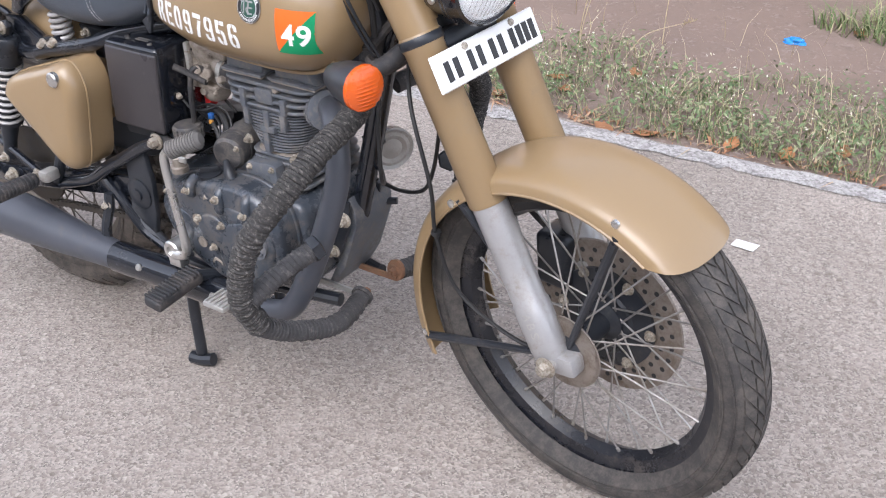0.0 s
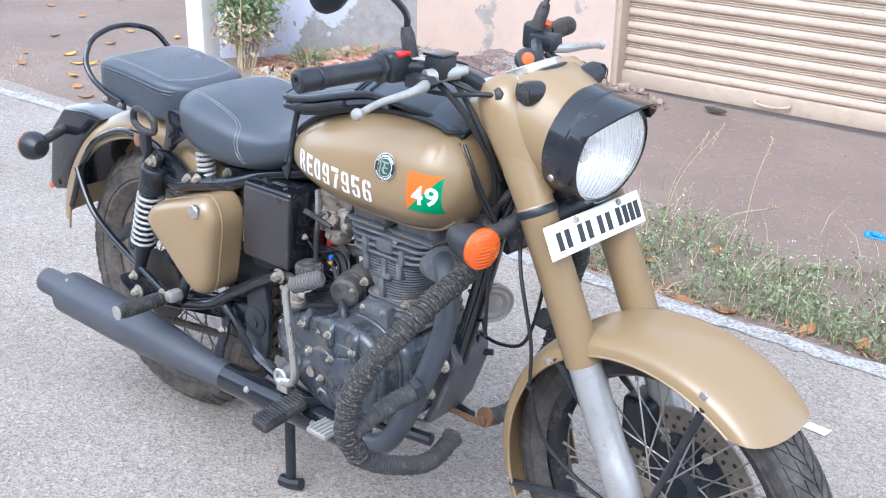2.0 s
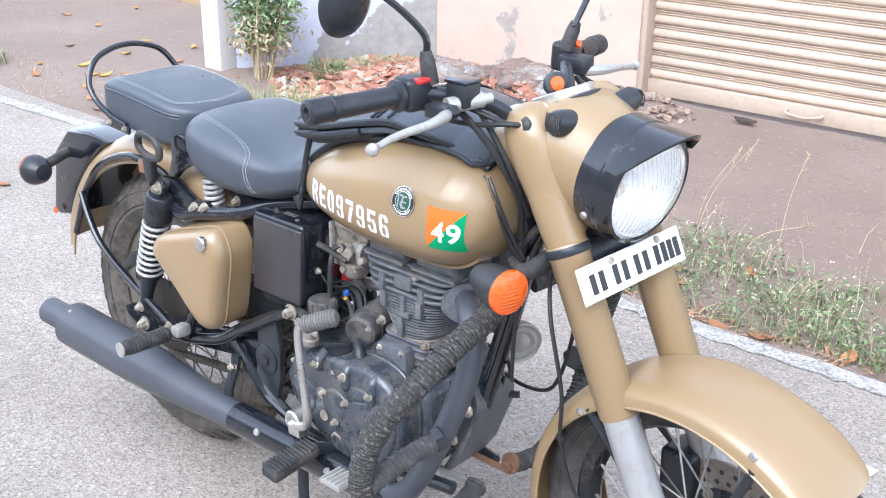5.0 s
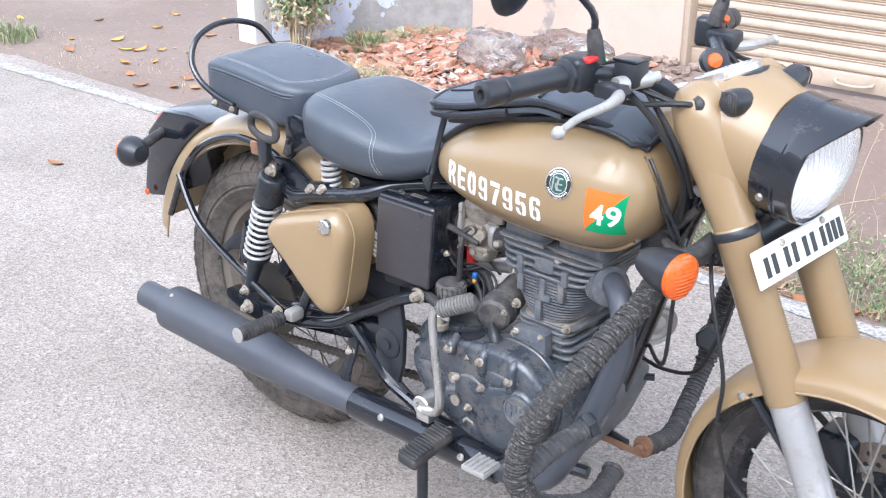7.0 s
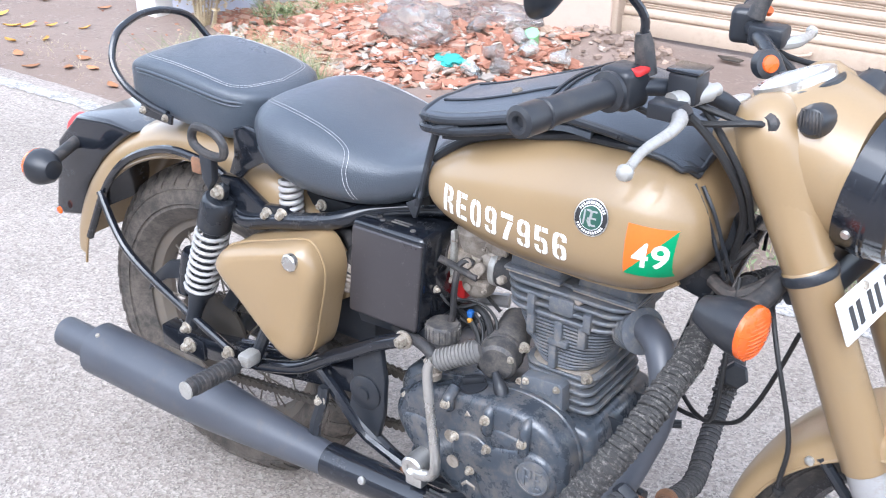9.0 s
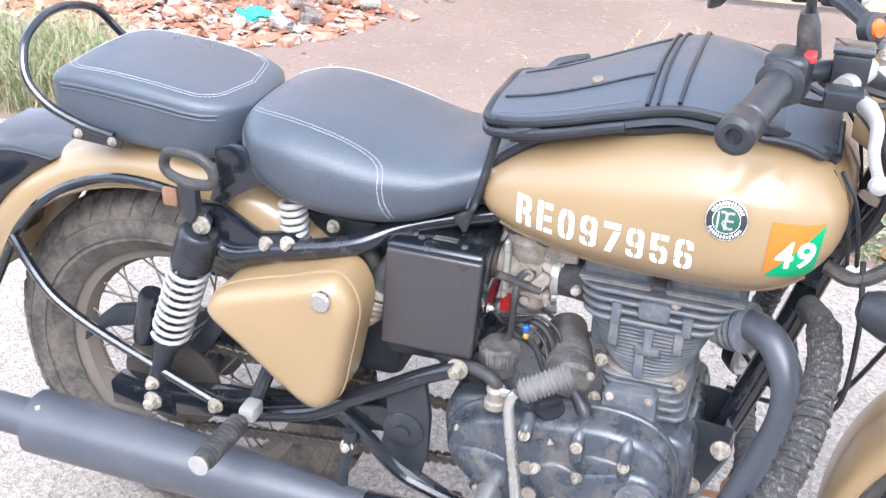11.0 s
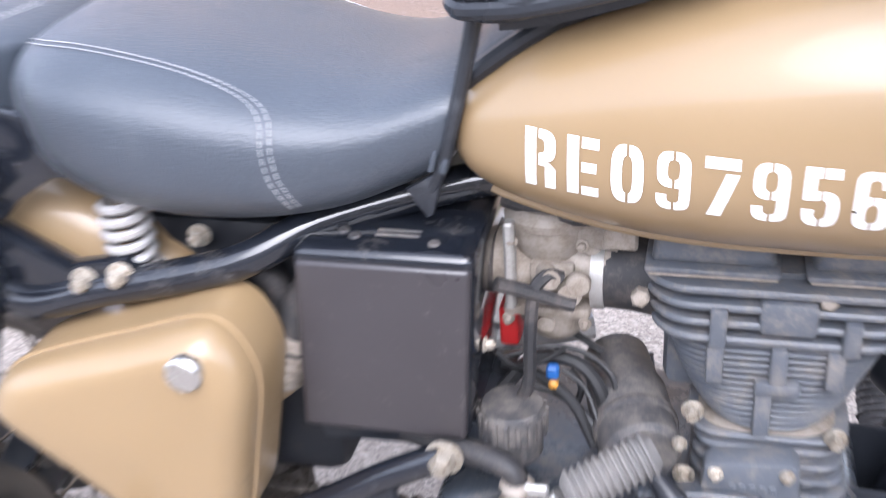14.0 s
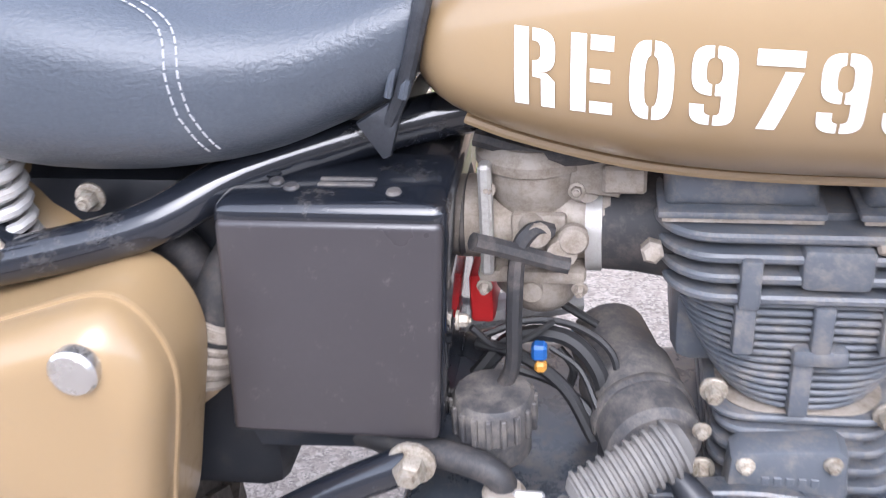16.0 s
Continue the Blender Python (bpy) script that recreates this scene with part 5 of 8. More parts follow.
for s in (-1, 1):
    gs = part("shock_gusset", plate([(0.115, 0.690), (0.150, 0.690), (0.225, 0.648), (0.215, 0.615), (0.17, 0.605), (0.13, 0.61), (0.118, 0.64)], s * 0.105, s * 0.128, 0.005), BLACK_GLOSS, bike, "black shock mounting gusset")
    part("low_tube", tube([V(0.19, s * 0.140, 0.353), V(0.25, s * 0.142, 0.372), V(0.301, s * 0.142, 0.392), V(0.36, s * 0.142, 0.432), V(0.402, s * 0.140, 0.456), V(0.46, s * 0.138, 0.492), V(0.508, s * 0.134, 0.515)], 0.0125, 12), BLACK_GLOSS, bike, "black lower frame tube")
    part("peg_strut", tube([V(0.188, s * 0.150, 0.36), V(0.213, s * 0.138, 0.43), V(0.235, s * 0.12, 0.50)], 0.0115, 10), BLACK_SATIN, bike)
    part("diagonal_tube", tube([V(0.312, s * 0.132, 0.408), V(0.365, s * 0.134, 0.362), V(0.42, s * 0.134, 0.308), V(0.46, s * 0.134, 0.29), V(0.52, s * 0.13, 0.268)], 0.0115, 10), BLACK_GLOSS, bike)
    pv = part("pivot_plate", plate([(0.402, 0.452), (0.462, 0.480), (0.470, 0.42), (0.466, 0.352), (0.452, 0.300), (0.42, 0.318), (0.392, 0.345), (0.402, 0.40)], s * 0.122, s * 0.136, 0.005), BLACK_SATIN, bike, "black swingarm pivot plate")
    part("pivot_cap", lathe([(0.031, 0), (0.031, 0.003), (0.027, 0.005), (0.012, 0.006), (0.012, 0.010), (0.0, 0.011)], (0.430, s * 0.136, 0.388), (0, s, 0), 28), BLACK_SATIN, pv)
    part("frame_bolt", bolt((0.508, s * 0.134, 0.515), (0, s, 0), 0.0105, 0.013), ZINC, bike, "dusty frame bolt")
    for x, z in ((0.225, 0.651), (0.258, 0.658)):
        part("gusset_bolt", bolt((x, s * 0.130, z), (0, s, 0), 0.0075, 0.010), ZINC, gs)
    part("gusset_tab", plate([(0.203, 0.636), (0.262, 0.646), (0.275, 0.659), (0.262, 0.671), (0.214, 0.662)], s * 0.112, s * 0.129, 0.004), BLACK_GLOSS, gs)
    part("seat_bolt", bolt((0.309, s * 0.090, 0.675), (0, s, 0), 0.0065, 0.009), ZINC, bike)
    part("lower_rail", tube([V(0.40, s * 0.125, 0.33), V(0.448, s * 0.13, 0.297), V(0.516, s * 0.13, 0.268), V(0.60, s * 0.11, 0.25), V(0.85, s * 0.06, 0.245)], 0.0125, 10), BLACK_SATIN, bike)
    part("rail_end_bolt", bolt((0.520, s * 0.142, 0.270), (0, s, 0), 0.009, 0.012), RUST, bike)
    part("engine_plate", plate([(0.803, 0.452), (0.880, 0.446), (0.872, 0.39), (0.838, 0.315), (0.815, 0.325), (0.812, 0.40)], s * 0.040, s * 0.046, 0.002), BLACK_SATIN, bike, "black front engine mounting plate")
    for x, z, r in ((0.818, 0.412, 0.009), (0.866, 0.410, 0.0095), (0.835, 0.338, 0.008)):
        part("engine_bolt", bolt((x, s * 0.046, z), (0, s, 0), r, 0.012), ZINC, bike)
part("swingarm", plate([(-0.075, 0.332), (-0.070, 0.296), (0.05, 0.300), (0.40, 0.365), (0.43, 0.405), (0.39, 0.412), (0.05, 0.345)], -0.125, -0.09, 0.006), BLACK_GLOSS, bike, "black swingarm")
part("swingarm", plate([(-0.075, 0.332), (-0.070, 0.296), (0.05, 0.300), (0.40, 0.365), (0.43, 0.405), (0.39, 0.412), (0.05, 0.345)], 0.09, 0.125, 0.006), BLACK_GLOSS, bike, "black swingarm")
part("swingarm_end", block((-0.078, -0.129, 0.293), (0.035, -0.09, 0.338), 0.004, 2), BLACK_GLOSS, bike)
for s in (-1, 1):
    part("rear_axle_nut", bolt((0.0, s * 0.128, 0.320), (0, s, 0), 0.0105, 0.014), ZINC, rw)
part("rear_axle", tube([V(0, -0.13, 0.318), V(0, 0.13, 0.318)], 0.009, 10, straight=True), ZINC, rw)

# rear shocks with bright coil springs
for s in (-1, 1):
    top, bot = V(0.142, s * 0.145, 0.690), V(0.018, s * 0.135, 0.372)
    ax = (bot - top).normalized()
    L = (bot - top).length
    so = part("rear_shock", lathe([(0.0, 0.0), (0.012, 0.01), (0.013, 0.03), (0.024, 0.032), (0.029, 0.038), (0.030, 0.050), (0.0305, 0.092), (0.027, 0.096), (0.015, 0.098), (0.015, 0.235), (0.028, 0.238), (0.028, 0.247), (0.016, 0.252), (0.018, 0.27), (0.014, 0.30), (0.014, L)], top, ax, 24), BLACK_SATIN, bike, "rear shock absorber with a bright coil spring")
    u = ax.orthogonal().normalized()
    w = ax.cross(u)
    coils = 9
    part("coil_spring", tube([top + ax * (0.096 + 0.142 * k / (coils * 14)) + (u * math.cos(2 * math.pi * k / 14) + w * math.sin(2 * math.pi * k / 14)) * 0.0275 for k in range(coils * 14 + 1)], 0.0037, 8, straight=True), SPRING, so, "bright steel coil spring")
    part("shock_bolt", bolt(top + V(0, s * 0.012, -0.012), (0, s, 0), 0.009, 0.01), ZINC, so)
    part("shock_lower_nut", bolt(bot + V(0, s * 0.012, 0), (0, s, 0), 0.0078, 0.010), ZINC, so)
    part("gas_canister", lathe([(0.014, -0.004), (0.019, 0.0), (0.020, 0.01), (0.020, 0.085), (0.017, 0.092), (0.0, 0.094)], V(-0.012, s * 0.112, 0.425), (0.27, 0, 0.96), 20), BLACK_GLOSS, so, "black gas canister")
# chain guard fin, chain and sprocket on the far side
part("rear_sprocket", lathe([(0.03, -0.003), (0.088, -0.003), (0.088, 0.003), (0.03, 0.003)], (0, -0.068, 0.318), (0, 1, 0), 38), CHAIN, rw)
links = bmesh.new()
for z0, z1 in ((0.404, 0.395), (0.232, 0.298)):
    a, b = V(0.02, -0.068, z0), V(0.50, -0.068, z1)
    m = 34
    for k in range(m):
        p, q_ = a.lerp(b, k / m), a.lerp(b, (k + 0.86) / m)
        tube([p, q_], [0.0072, 0.0055], 6, bm=links, straight=True)
        for dy in (-0.006, 0.006):
            lathe([(0.0075, -0.001), (0.0075, 0.001)], p + V(0, dy, 0), (0, 1, 0), 8, links)
tagged(part("drive_chain", links, CHAIN, bike, "oily drive chain"), kind="stuff")
part("torque_arm", plate([(0.045, 0.405), (0.075, 0.395), (0.135, 0.49), (0.11, 0.50)], -0.085, -0.075, 0.002), BLACK_SATIN, bike)
part("splash_fin", plate([(-0.141, 0.378), (-0.135, 0.400), (-0.117, 0.423), (-0.074, 0.461), (-0.030, 0.474), (-0.030, 0.436), (-0.085, 0.420), (-0.118, 0.396)], -0.100, -0.084, 0.004), BLACK_SATIN, bike)

# rear mudguard, its hoop and stay
RM = V(0.032, 0, 0.318)
rmud = part("rear_mudguard", mudguard(RM, 0.366, 0.062, 0.098, radians(32), radians(167), 44), TAN, bike, "sand-tan rear mudguard")
for s in (-1, 1):
    part("rolled_rim", rim_tube(RM, 0.366, s * 0.0965, radians(32), radians(170), 0.003), TAN, rmud)
    hoop = [V(0.13, s * 0.115, 0.676), V(0.092, s * 0.113, 0.692), V(0.03, s * 0.113, 0.701), V(-0.03, s * 0.113, 0.699), V(-0.095, s * 0.113, 0.678), V(-0.152, s * 0.112, 0.645), V(-0.20, s * 0.110, 0.600), V(-0.235, s * 0.108, 0.555), V(-0.268, s * 0.105, 0.50), V(-0.298, s * 0.102, 0.45)]
    part("mudguard_hoop", tube(hoop, 0.0075, 10), BLACK_GLOSS, rmud, "black tubular hoop")
    part("mudguard_stay", tube([V(-0.226, s * 0.118, 0.570), V(-0.190, s * 0.125, 0.515), V(-0.150, s * 0.13, 0.473), V(-0.08, s * 0.135, 0.437), V(0.03, s * 0.14, 0.395), V(0.135, s * 0.145, 0.358)], 0.008, 10), BLACK_GLOSS, rmud, "black tubular stay")
    part("stay_bolt", bolt((0.130, s * 0.152, 0.362), (0, s, 0), 0.0085, 0.01), ZINC, rmud)
# tail: black number-plate holder, rear lamps
HOUSE = [(-0.150, 0.694), (-0.225, 0.702), (-0.318, 0.692), (-0.386, 0.628), (-0.425, 0.470), (-0.400, 0.462), (-0.335, 0.478), (-0.31, 0.55), (-0.25, 0.62), (-0.19, 0.668)]
tail = part("tail_housing", plate(HOUSE, -0.084, 0.084, 0.009, 3), BLACK_GLOSS, bike, "glossy black tail housing")
part("tail_lamp", lathe([(0.03, 0), (0.034, 0.01), (0.03, 0.035), (0.0, 0.04)], (-0.392, 0, 0.62), (-1, 0, 0.1), 24), RED, tail, "round red tail lamp")
for s in (-1, 1):
    c = V(-0.312, s * 0.175, 0.617)
    part("indicator_stem", tube([V(-0.33, s * 0.07, 0.640), c + V(0.0, s * -0.02, 0.004)], 0.012, 12, straight=True), RUBBER, tail)
    ind = part("rear_indicator", lathe([(0.006, 0.036), (0.018, 0.034), (0.028, 0.022), (0.034, 0.004), (0.035, -0.006), (0.034, -0.010)], c, (1, 0, 0.05), 24), PLASTIC, tail, "round black indicator with an amber lens")
    part("indicator_lens", lathe([(0.034, 0.0), (0.030, 0.012), (0.016, 0.02), (0.0, 0.022)], c - V(0.010, 0, 0), (-1, 0, -0.05), 24), AMBER, tail)
    part("tail_reflector", lathe([(0.008, 0), (0.007, 0.003), (0.0, 0.004)], (-0.395, s * 0.095, 0.478), (0, s, 0), 16), AMBER, tail)

# lifting handle above the shock
lh = [V(0.098, -0.165, 0.768), V(0.112, -0.167, 0.787), V(0.15, -0.168, 0.786), V(0.172, -0.168, 0.770), V(0.168, -0.167, 0.748), V(0.135, -0.166, 0.744), V(0.105, -0.165, 0.752)]
hd = part("lift_handle", tube(lh, 0.0075, 10, 5, closed=True), RUBBER, bike, "black lifting handle loop")
part("handle_lug", plate([(0.116, 0.748), (0.146, 0.746), (0.144, 0.70), (0.132, 0.682), (0.120, 0.70)], -0.172, -0.155, 0.004), BLACK_SATIN, hd)
part("rusty_tab", block((0.086, -0.163, 0.700), (0.110, -0.155, 0.728), 0.004, 2), RUST, hd)
part("seat_bracket", plate([(0.136, 0.700), (0.150, 0.735), (0.152, 0.780), (0.178, 0.790), (0.205, 0.784), (0.262, 0.750), (0.262, 0.736), (0.215, 0.735), (0.182, 0.715), (0.160, 0.695)], -0.126, -0.112, 0.004), BLACK_GLOSS, bike, "black bracket behind the seat")
for s in (-1, 1):
    part("seat_spring", tube([V(0.256, s * 0.105, 0.654) + V(0.017 * math.cos(2 * math.pi * k / 12), 0.017 * math.sin(2 * math.pi * k / 12), 0.058 * k / 60) for k in range(61)], 0.0042, 8, straight=True), SPRING, seat, "bright steel seat spring")
    part("spring_seat", block((0.238, s * 0.105 - 0.014, 0.642), (0.278, s * 0.105 + 0.014, 0.654), 0.003, 1), BLACK_SATIN, seat)
part("seat_pan", block((0.20, -0.065, 0.695), (0.505, 0.065, 0.74), 0.01, 2), WIRE, seat)
part("inner_guard", block((0.22, -0.07, 0.42), (0.40, 0.07, 0.68), 0.02, 2), PLASTIC, bike)

# battery box, carburettor and its hoses
LEAN = Matrix.Translation((0, 0, 0.69)) @ Matrix(((1, 0, 0.07, 0), (0, 1, 0, 0), (0, 0, 1, 0), (0, 0, 0, 1))) @ Matrix.Translation((0, 0, -0.69))
bxm = block((0.400, -0.1265, 0.524), (0.5385, 0.02, 0.690), 0.009, 4, None, LEAN)
bbox = part("battery_box", bxm, BLACK_GLOSS, bike, "glossy black battery box")
part("box_face", block((0.4025, -0.129, 0.527), (0.5365, -0.120, 0.6805), 0.005, 3, None, LEAN), BOXFACE, bbox, "matt scuffed side cover")
for k in range(2):
    part("box_vent", block((0.458, -0.094 - 0.007 * k, 0.6895), (0.492, -0.0905 - 0.007 * k, 0.6915), 0.0006, 1), DUSTY, bbox)
for p in ((0.432, -0.096, 0.690), (0.443, -0.103, 0.690), (0.505, -0.108, 0.690)):
    part("box_stud", lathe([(0.0048, 0), (0.004, 0.0018)], p, (0, 0, 1), 12), DUSTY, bbox)
for z in (0.592,):
    part("box_bolt", bolt((0.5335, -0.088, z), (1, 0, 0), 0.0042, 0.006), ZINC, bbox)
part("box_shelf", plate([(0.385, 0.54), (0.40, 0.50), (0.54, 0.505), (0.545, 0.53)], -0.11, 0.03, 0.004), BLACK_SATIN, bike)
part("intake_hose", tube([V(0.405, -0.080, 0.640), V(0.392, -0.086, 0.618), V(0.380, -0.089, 0.595), V(0.374, -0.090, 0.580)], [0.019, 0.021, 0.0225, 0.0225], 18), RUBBER, bike, "grey rubber intake hose")
down = V(-0.42, -0.02, -0.9).normalized()
ring = [(0.0235, 0)]
for k in range(6):
    ring += [(0.0245, 0.0022 * k + 0.0004), (0.0245, 0.0022 * k + 0.0014), (0.0238, 0.0022 * k + 0.0020)]
part("hose_clip", lathe(ring + [(0.0225, 0.0135)], V(0.381, -0.089, 0.597), down, 26), CARB, bike, "dusty ribbed hose clamp")
low = []
for k in range(4):
    low += [(0.020, 0.010 * k), (0.0225, 0.010 * k + 0.003), (0.0225, 0.010 * k + 0.006), (0.020, 0.010 * k + 0.0085)]
part("intake_bellows", lathe(low, V(0.374, -0.090, 0.581), down, 22), CARB, bike, "dusty corrugated pipe")
part("breather_elbow", tube([V(0.322, -0.075, 0.636), V(0.345, -0.082, 0.641), V(0.362, -0.084, 0.634), V(0.368, -0.082, 0.615)], 0.0125, 12), RUBBER, bike, "black rubber breather elbow")

CB = V(0.579, -0.035, 0.004)
carb = part("carburettor", lathe([(0.020, 0.586), (0.026, 0.588), (0.028, 0.602), (0.030, 0.606), (0.030, 0.612), (0.026, 0.616), (0.024, 0.645), (0.031, 0.660), (0.033, 0.668), (0.033, 0.676), (0.036, 0.678), (0.036, 0.684), (0.030, 0.692), (0.0, 0.697)], CB, (0, 0, 1), 30), CARB, bike, "dusty alloy carburettor")
part("carb_throat", lathe([(0.027, -0.045), (0.027, 0.048)], CB + V(0, 0, 0.635), (1, 0, 0), 24), CARB, carb)
part("throat_clamp", lathe([(0.0305, 0), (0.0305, 0.010), (0.027, 0.011)], CB + V(0.033, 0, 0.631), (1, 0, 0), 26), ALLOY, carb, "bright hose clamp")
part("inlet_rubber", lathe([(0.029, 0), (0.031, 0.02), (0.036, 0.045)], CB + V(0.042, 0, 0.631), (1, 0, 0.05), 24), RUBBER, carb)
part("airbox_rubber", lathe([(0.030, 0), (0.034, 0.012), (0.030, 0.03)], CB + V(-0.042, 0, 0.640), (-1, 0, 0), 24), RUBBER, carb)
part("clamp_strap", block((0.548, -0.072, 0.615), (0.556, -0.060, 0.690), 0.002, 1), ALLOY, carb)
for p, q_, r in (((0.0, -0.03, 0.645), (0.006, -0.046, 0.645), 0.008), ((0.018, -0.028, 0.632), (0.02, -0.044, 0.632), 0.0095), ((-0.012, -0.028, 0.612), (-0.014, -0.036, 0.612), 0.006), ((0.028, -0.01, 0.66), (0.034, -0.02, 0.665), 0.009), ((0.0, -0.02, 0.598), (0.0, -0.034, 0.598), 0.007)):
    part("carb_boss", tube([CB + V(*p), CB + V(*q_)], r, 12, straight=True), CARB, carb)
part("bowl_flange", block(CB + V(-0.034, -0.033, 0.603), CB + V(0.034, 0.030, 0.613), 0.004, 2), CARB, carb)
part("float_bowl", lathe([(0.012, 0.574), (0.018, 0.576), (0.023, 0.582), (0.0255, 0.588), (0.027, 0.604)], CB + V(0.004, -0.003, 0), (0, 0, 1), 20), CARB, carb)
for x, z in ((-0.030, 0.600), (0.030, 0.600), (-0.026, 0.668), (0.028, 0.668)):
    part("carb_screw", bolt(CB + V(x, -0.030, z), (0, -1, -0.2 if z < 0.63 else 0.3), 0.0035, 0.005), CARB, carb)
part("idle_cap", lathe([(0.0095, 0), (0.0095, 0.006), (0.008, 0.008), (0.0, 0.0085)], CB + V(0.026, -0.036, 0.640), (0.1, -1, 0.1), 18), CARB, carb)
part("side_plate", block(CB + V(-0.012, -0.032, 0.622), CB + V(0.022, -0.024, 0.652), 0.003, 2), CARB, carb)
part("cable_bracket", plate([(0.600, 0.668), (0.632, 0.664), (0.640, 0.684), (0.622, 0.690), (0.604, 0.686)], -0.058, -0.055, 0.001, 1), CARB, carb)
for pts, r in (([V(0.542, -0.085, 0.585), V(0.556, -0.082, 0.570), V(0.572, -0.07, 0.566), V(0.592, -0.055, 0.572)], 0.0024), ([V(0.545, -0.06, 0.562), V(0.575, -0.055, 0.572), V(0.605, -0.05, 0.566), V(0.63, -0.06, 0.552), V(0.636, -0.07, 0.520)], 0.0026), ([V(0.590, -0.06, 0.555), V(0.610, -0.07, 0.545), V(0.622, -0.085, 0.525)], 0.0020), ([V(0.56, -0.055, 0.535), V(0.59, -0.06, 0.528), V(0.615, -0.075, 0.518), V(0.628, -0.095, 0.498)], 0.0030)):
    part("thin_wire", tube(pts, r, 6), WIRE, bike)
part("carb_hose", tube([V(0.548, -0.10, 0.655), V(0.565, -0.09, 0.645), V(0.590, -0.08, 0.632), V(0.603, -0.078, 0.628)], 0.0058, 8), RUBBER, carb)
part("fuel_hose", tube([V(0.592, -0.072, 0.648), V(0.582, -0.078, 0.652), V(0.573, -0.085, 0.64), V(0.570, -0.09, 0.60), V(0.568, -0.09, 0.56), V(0.555, -0.085, 0.53)], 0.0052, 8), RUBBER, carb)
part("red_reservoir", block((0.533, -0.03, 0.552), (0.550, 0.02, 0.590), 0.004, 2), RED, bike, "red plastic part behind the battery box")
part("bracket_tab", block((0.622, -0.07, 0.672), (0.648, -0.062, 0.690), 0.002, 1), CARB, bike)
pot = part("air_valve", lathe([(0.021, 0.468), (0.024, 0.472), (0.024, 0.488), (0.026, 0.490), (0.026, 0.513), (0.024, 0.516), (0.0, 0.517)], (0.556, -0.098, 0.030), (0, 0, 1), 26), DUSTY, bike, "black ribbed plastic cap")
rbm = bmesh.new()
for k in range(18):
    a = 2 * math.pi * k / 18
    block((-0.002, -0.0285, 0.491), (0.002, -0.0245, 0.512), 0.0008, 1, rbm, Matrix.Translation((0.556, -0.098, 0.030)) @ Matrix.Rotation(a, 4, "Z"))
part("cap_rib", rbm, DUSTY, pot)
stt = part("starter_motor", lathe([(0.0, 0.0), (0.026, 0.001), (0.031, 0.006), (0.032, 0.012), (0.032, 0.05), (0.033, 0.052), (0.033, 0.075), (0.030, 0.077), (0.0285, 0.125), (0.020, 0.130), (0.0, 0.131)], (0.660, -0.108, 0.512), (-0.28, 1, 0.05), 30), DUSTY, bike, "dusty black starter motor")
part("starter_bolt", bolt((0.686, -0.107, 0.530), (0, -1, 0), 0.004, 0.005), ZINC, stt)
part("starter_seam", lathe([(0.0335, 0.03), (0.0345, 0.032), (0.0345, 0.036), (0.0335, 0.038)], (0.660, -0.108, 0.512), (-0.28, 1, 0.05), 30), DUSTY, stt)
for pts, r in (([V(0.54, -0.06, 0.53), V(0.565, -0.05, 0.555), V(0.60, -0.055, 0.56), V(0.622, -0.065, 0.54), V(0.627, -0.075, 0.505), V(0.628, -0.10, 0.49)], 0.006), ([V(0.54, -0.05, 0.55), V(0.57, -0.06, 0.548), V(0.60, -0.07, 0.53), V(0.62, -0.085, 0.50)], 0.0045), ([V(0.56, -0.03, 0.60), V(0.59, -0.03, 0.575), V(0.62, -0.035, 0.558)], 0.003), ([V(0.595, -0.05, 0.548), V(0.605, -0.055, 0.535), V(0.60, -0.055, 0.515)], 0.003)):
    part("wiring", tube(pts, r, 8), WIRE, bike, "black wiring")
part("connector", block((0.578, -0.068, 0.548), (0.588, -0.058, 0.560), 0.002, 1), BLUEP, bike)
part("connector", block((0.580, -0.070, 0.540), (0.588, -0.062, 0.548), 0.002, 1), YELLOWP, bike)
part("cross_tube", tube([V(0.50, -0.02, 0.545), V(0.606, 0.015, 0.550)], 0.012, 10, straight=True), SILVER, bike)

# kick starter
KP = V(0.569, -0.188, 0.333)
kick = part("kick_starter", tube([V(0.609, -0.198, 0.546), V(0.602, -0.199, 0.535), V(0.600, -0.199, 0.515), V(0.606, -0.200, 0.46), V(0.614, -0.200, 0.40), V(0.617, -0.200, 0.365), V(0.612, -0.198, 0.343), V(0.598, -0.196, 0.332), V(0.578, -0.194, 0.328)], [0.0065, 0.0075, 0.0078, 0.0075, 0.008, 0.0085, 0.009, 0.010], 12), CHROME, bike, "dull chrome kick-start lever")
part("kick_boss", lathe([(0.018, -0.04), (0.020, -0.02), (0.020, 0.008), (0.017, 0.011), (0.010, 0.011), (0.010, 0.006), (0.0, 0.006)], KP, (0, -1, 0), 22), CHROME, kick)
part("kick_clamp", block(KP + V(-0.012, -0.010, -0.032), KP + V(0.020, 0.014, -0.012), 0.004, 2), CHROME, kick)
kd = V(0.055, 0.026, 0.024)
prof_ = [(0.010, 0), (0.0145, 0.004)]
for k in range(11):
    h_ = 0.005 + 0.0057 * k
    prof_ += [(0.0145, h_), (0.0168, h_ + 0.001), (0.0168, h_ + 0.003), (0.0145, h_ + 0.004)]
kr = lathe(prof_ + [(0.010, 0.071)], V(0.612, -0.198, 0.546), kd, 18)
part("kick_rubber", kr, mat("grey_rubber", (0.13, 0.125, 0.12), 0.8, dirt=(0.22, 0.2, 0.18), dirt_amount=0.4), kick, "ribbed grey rubber")


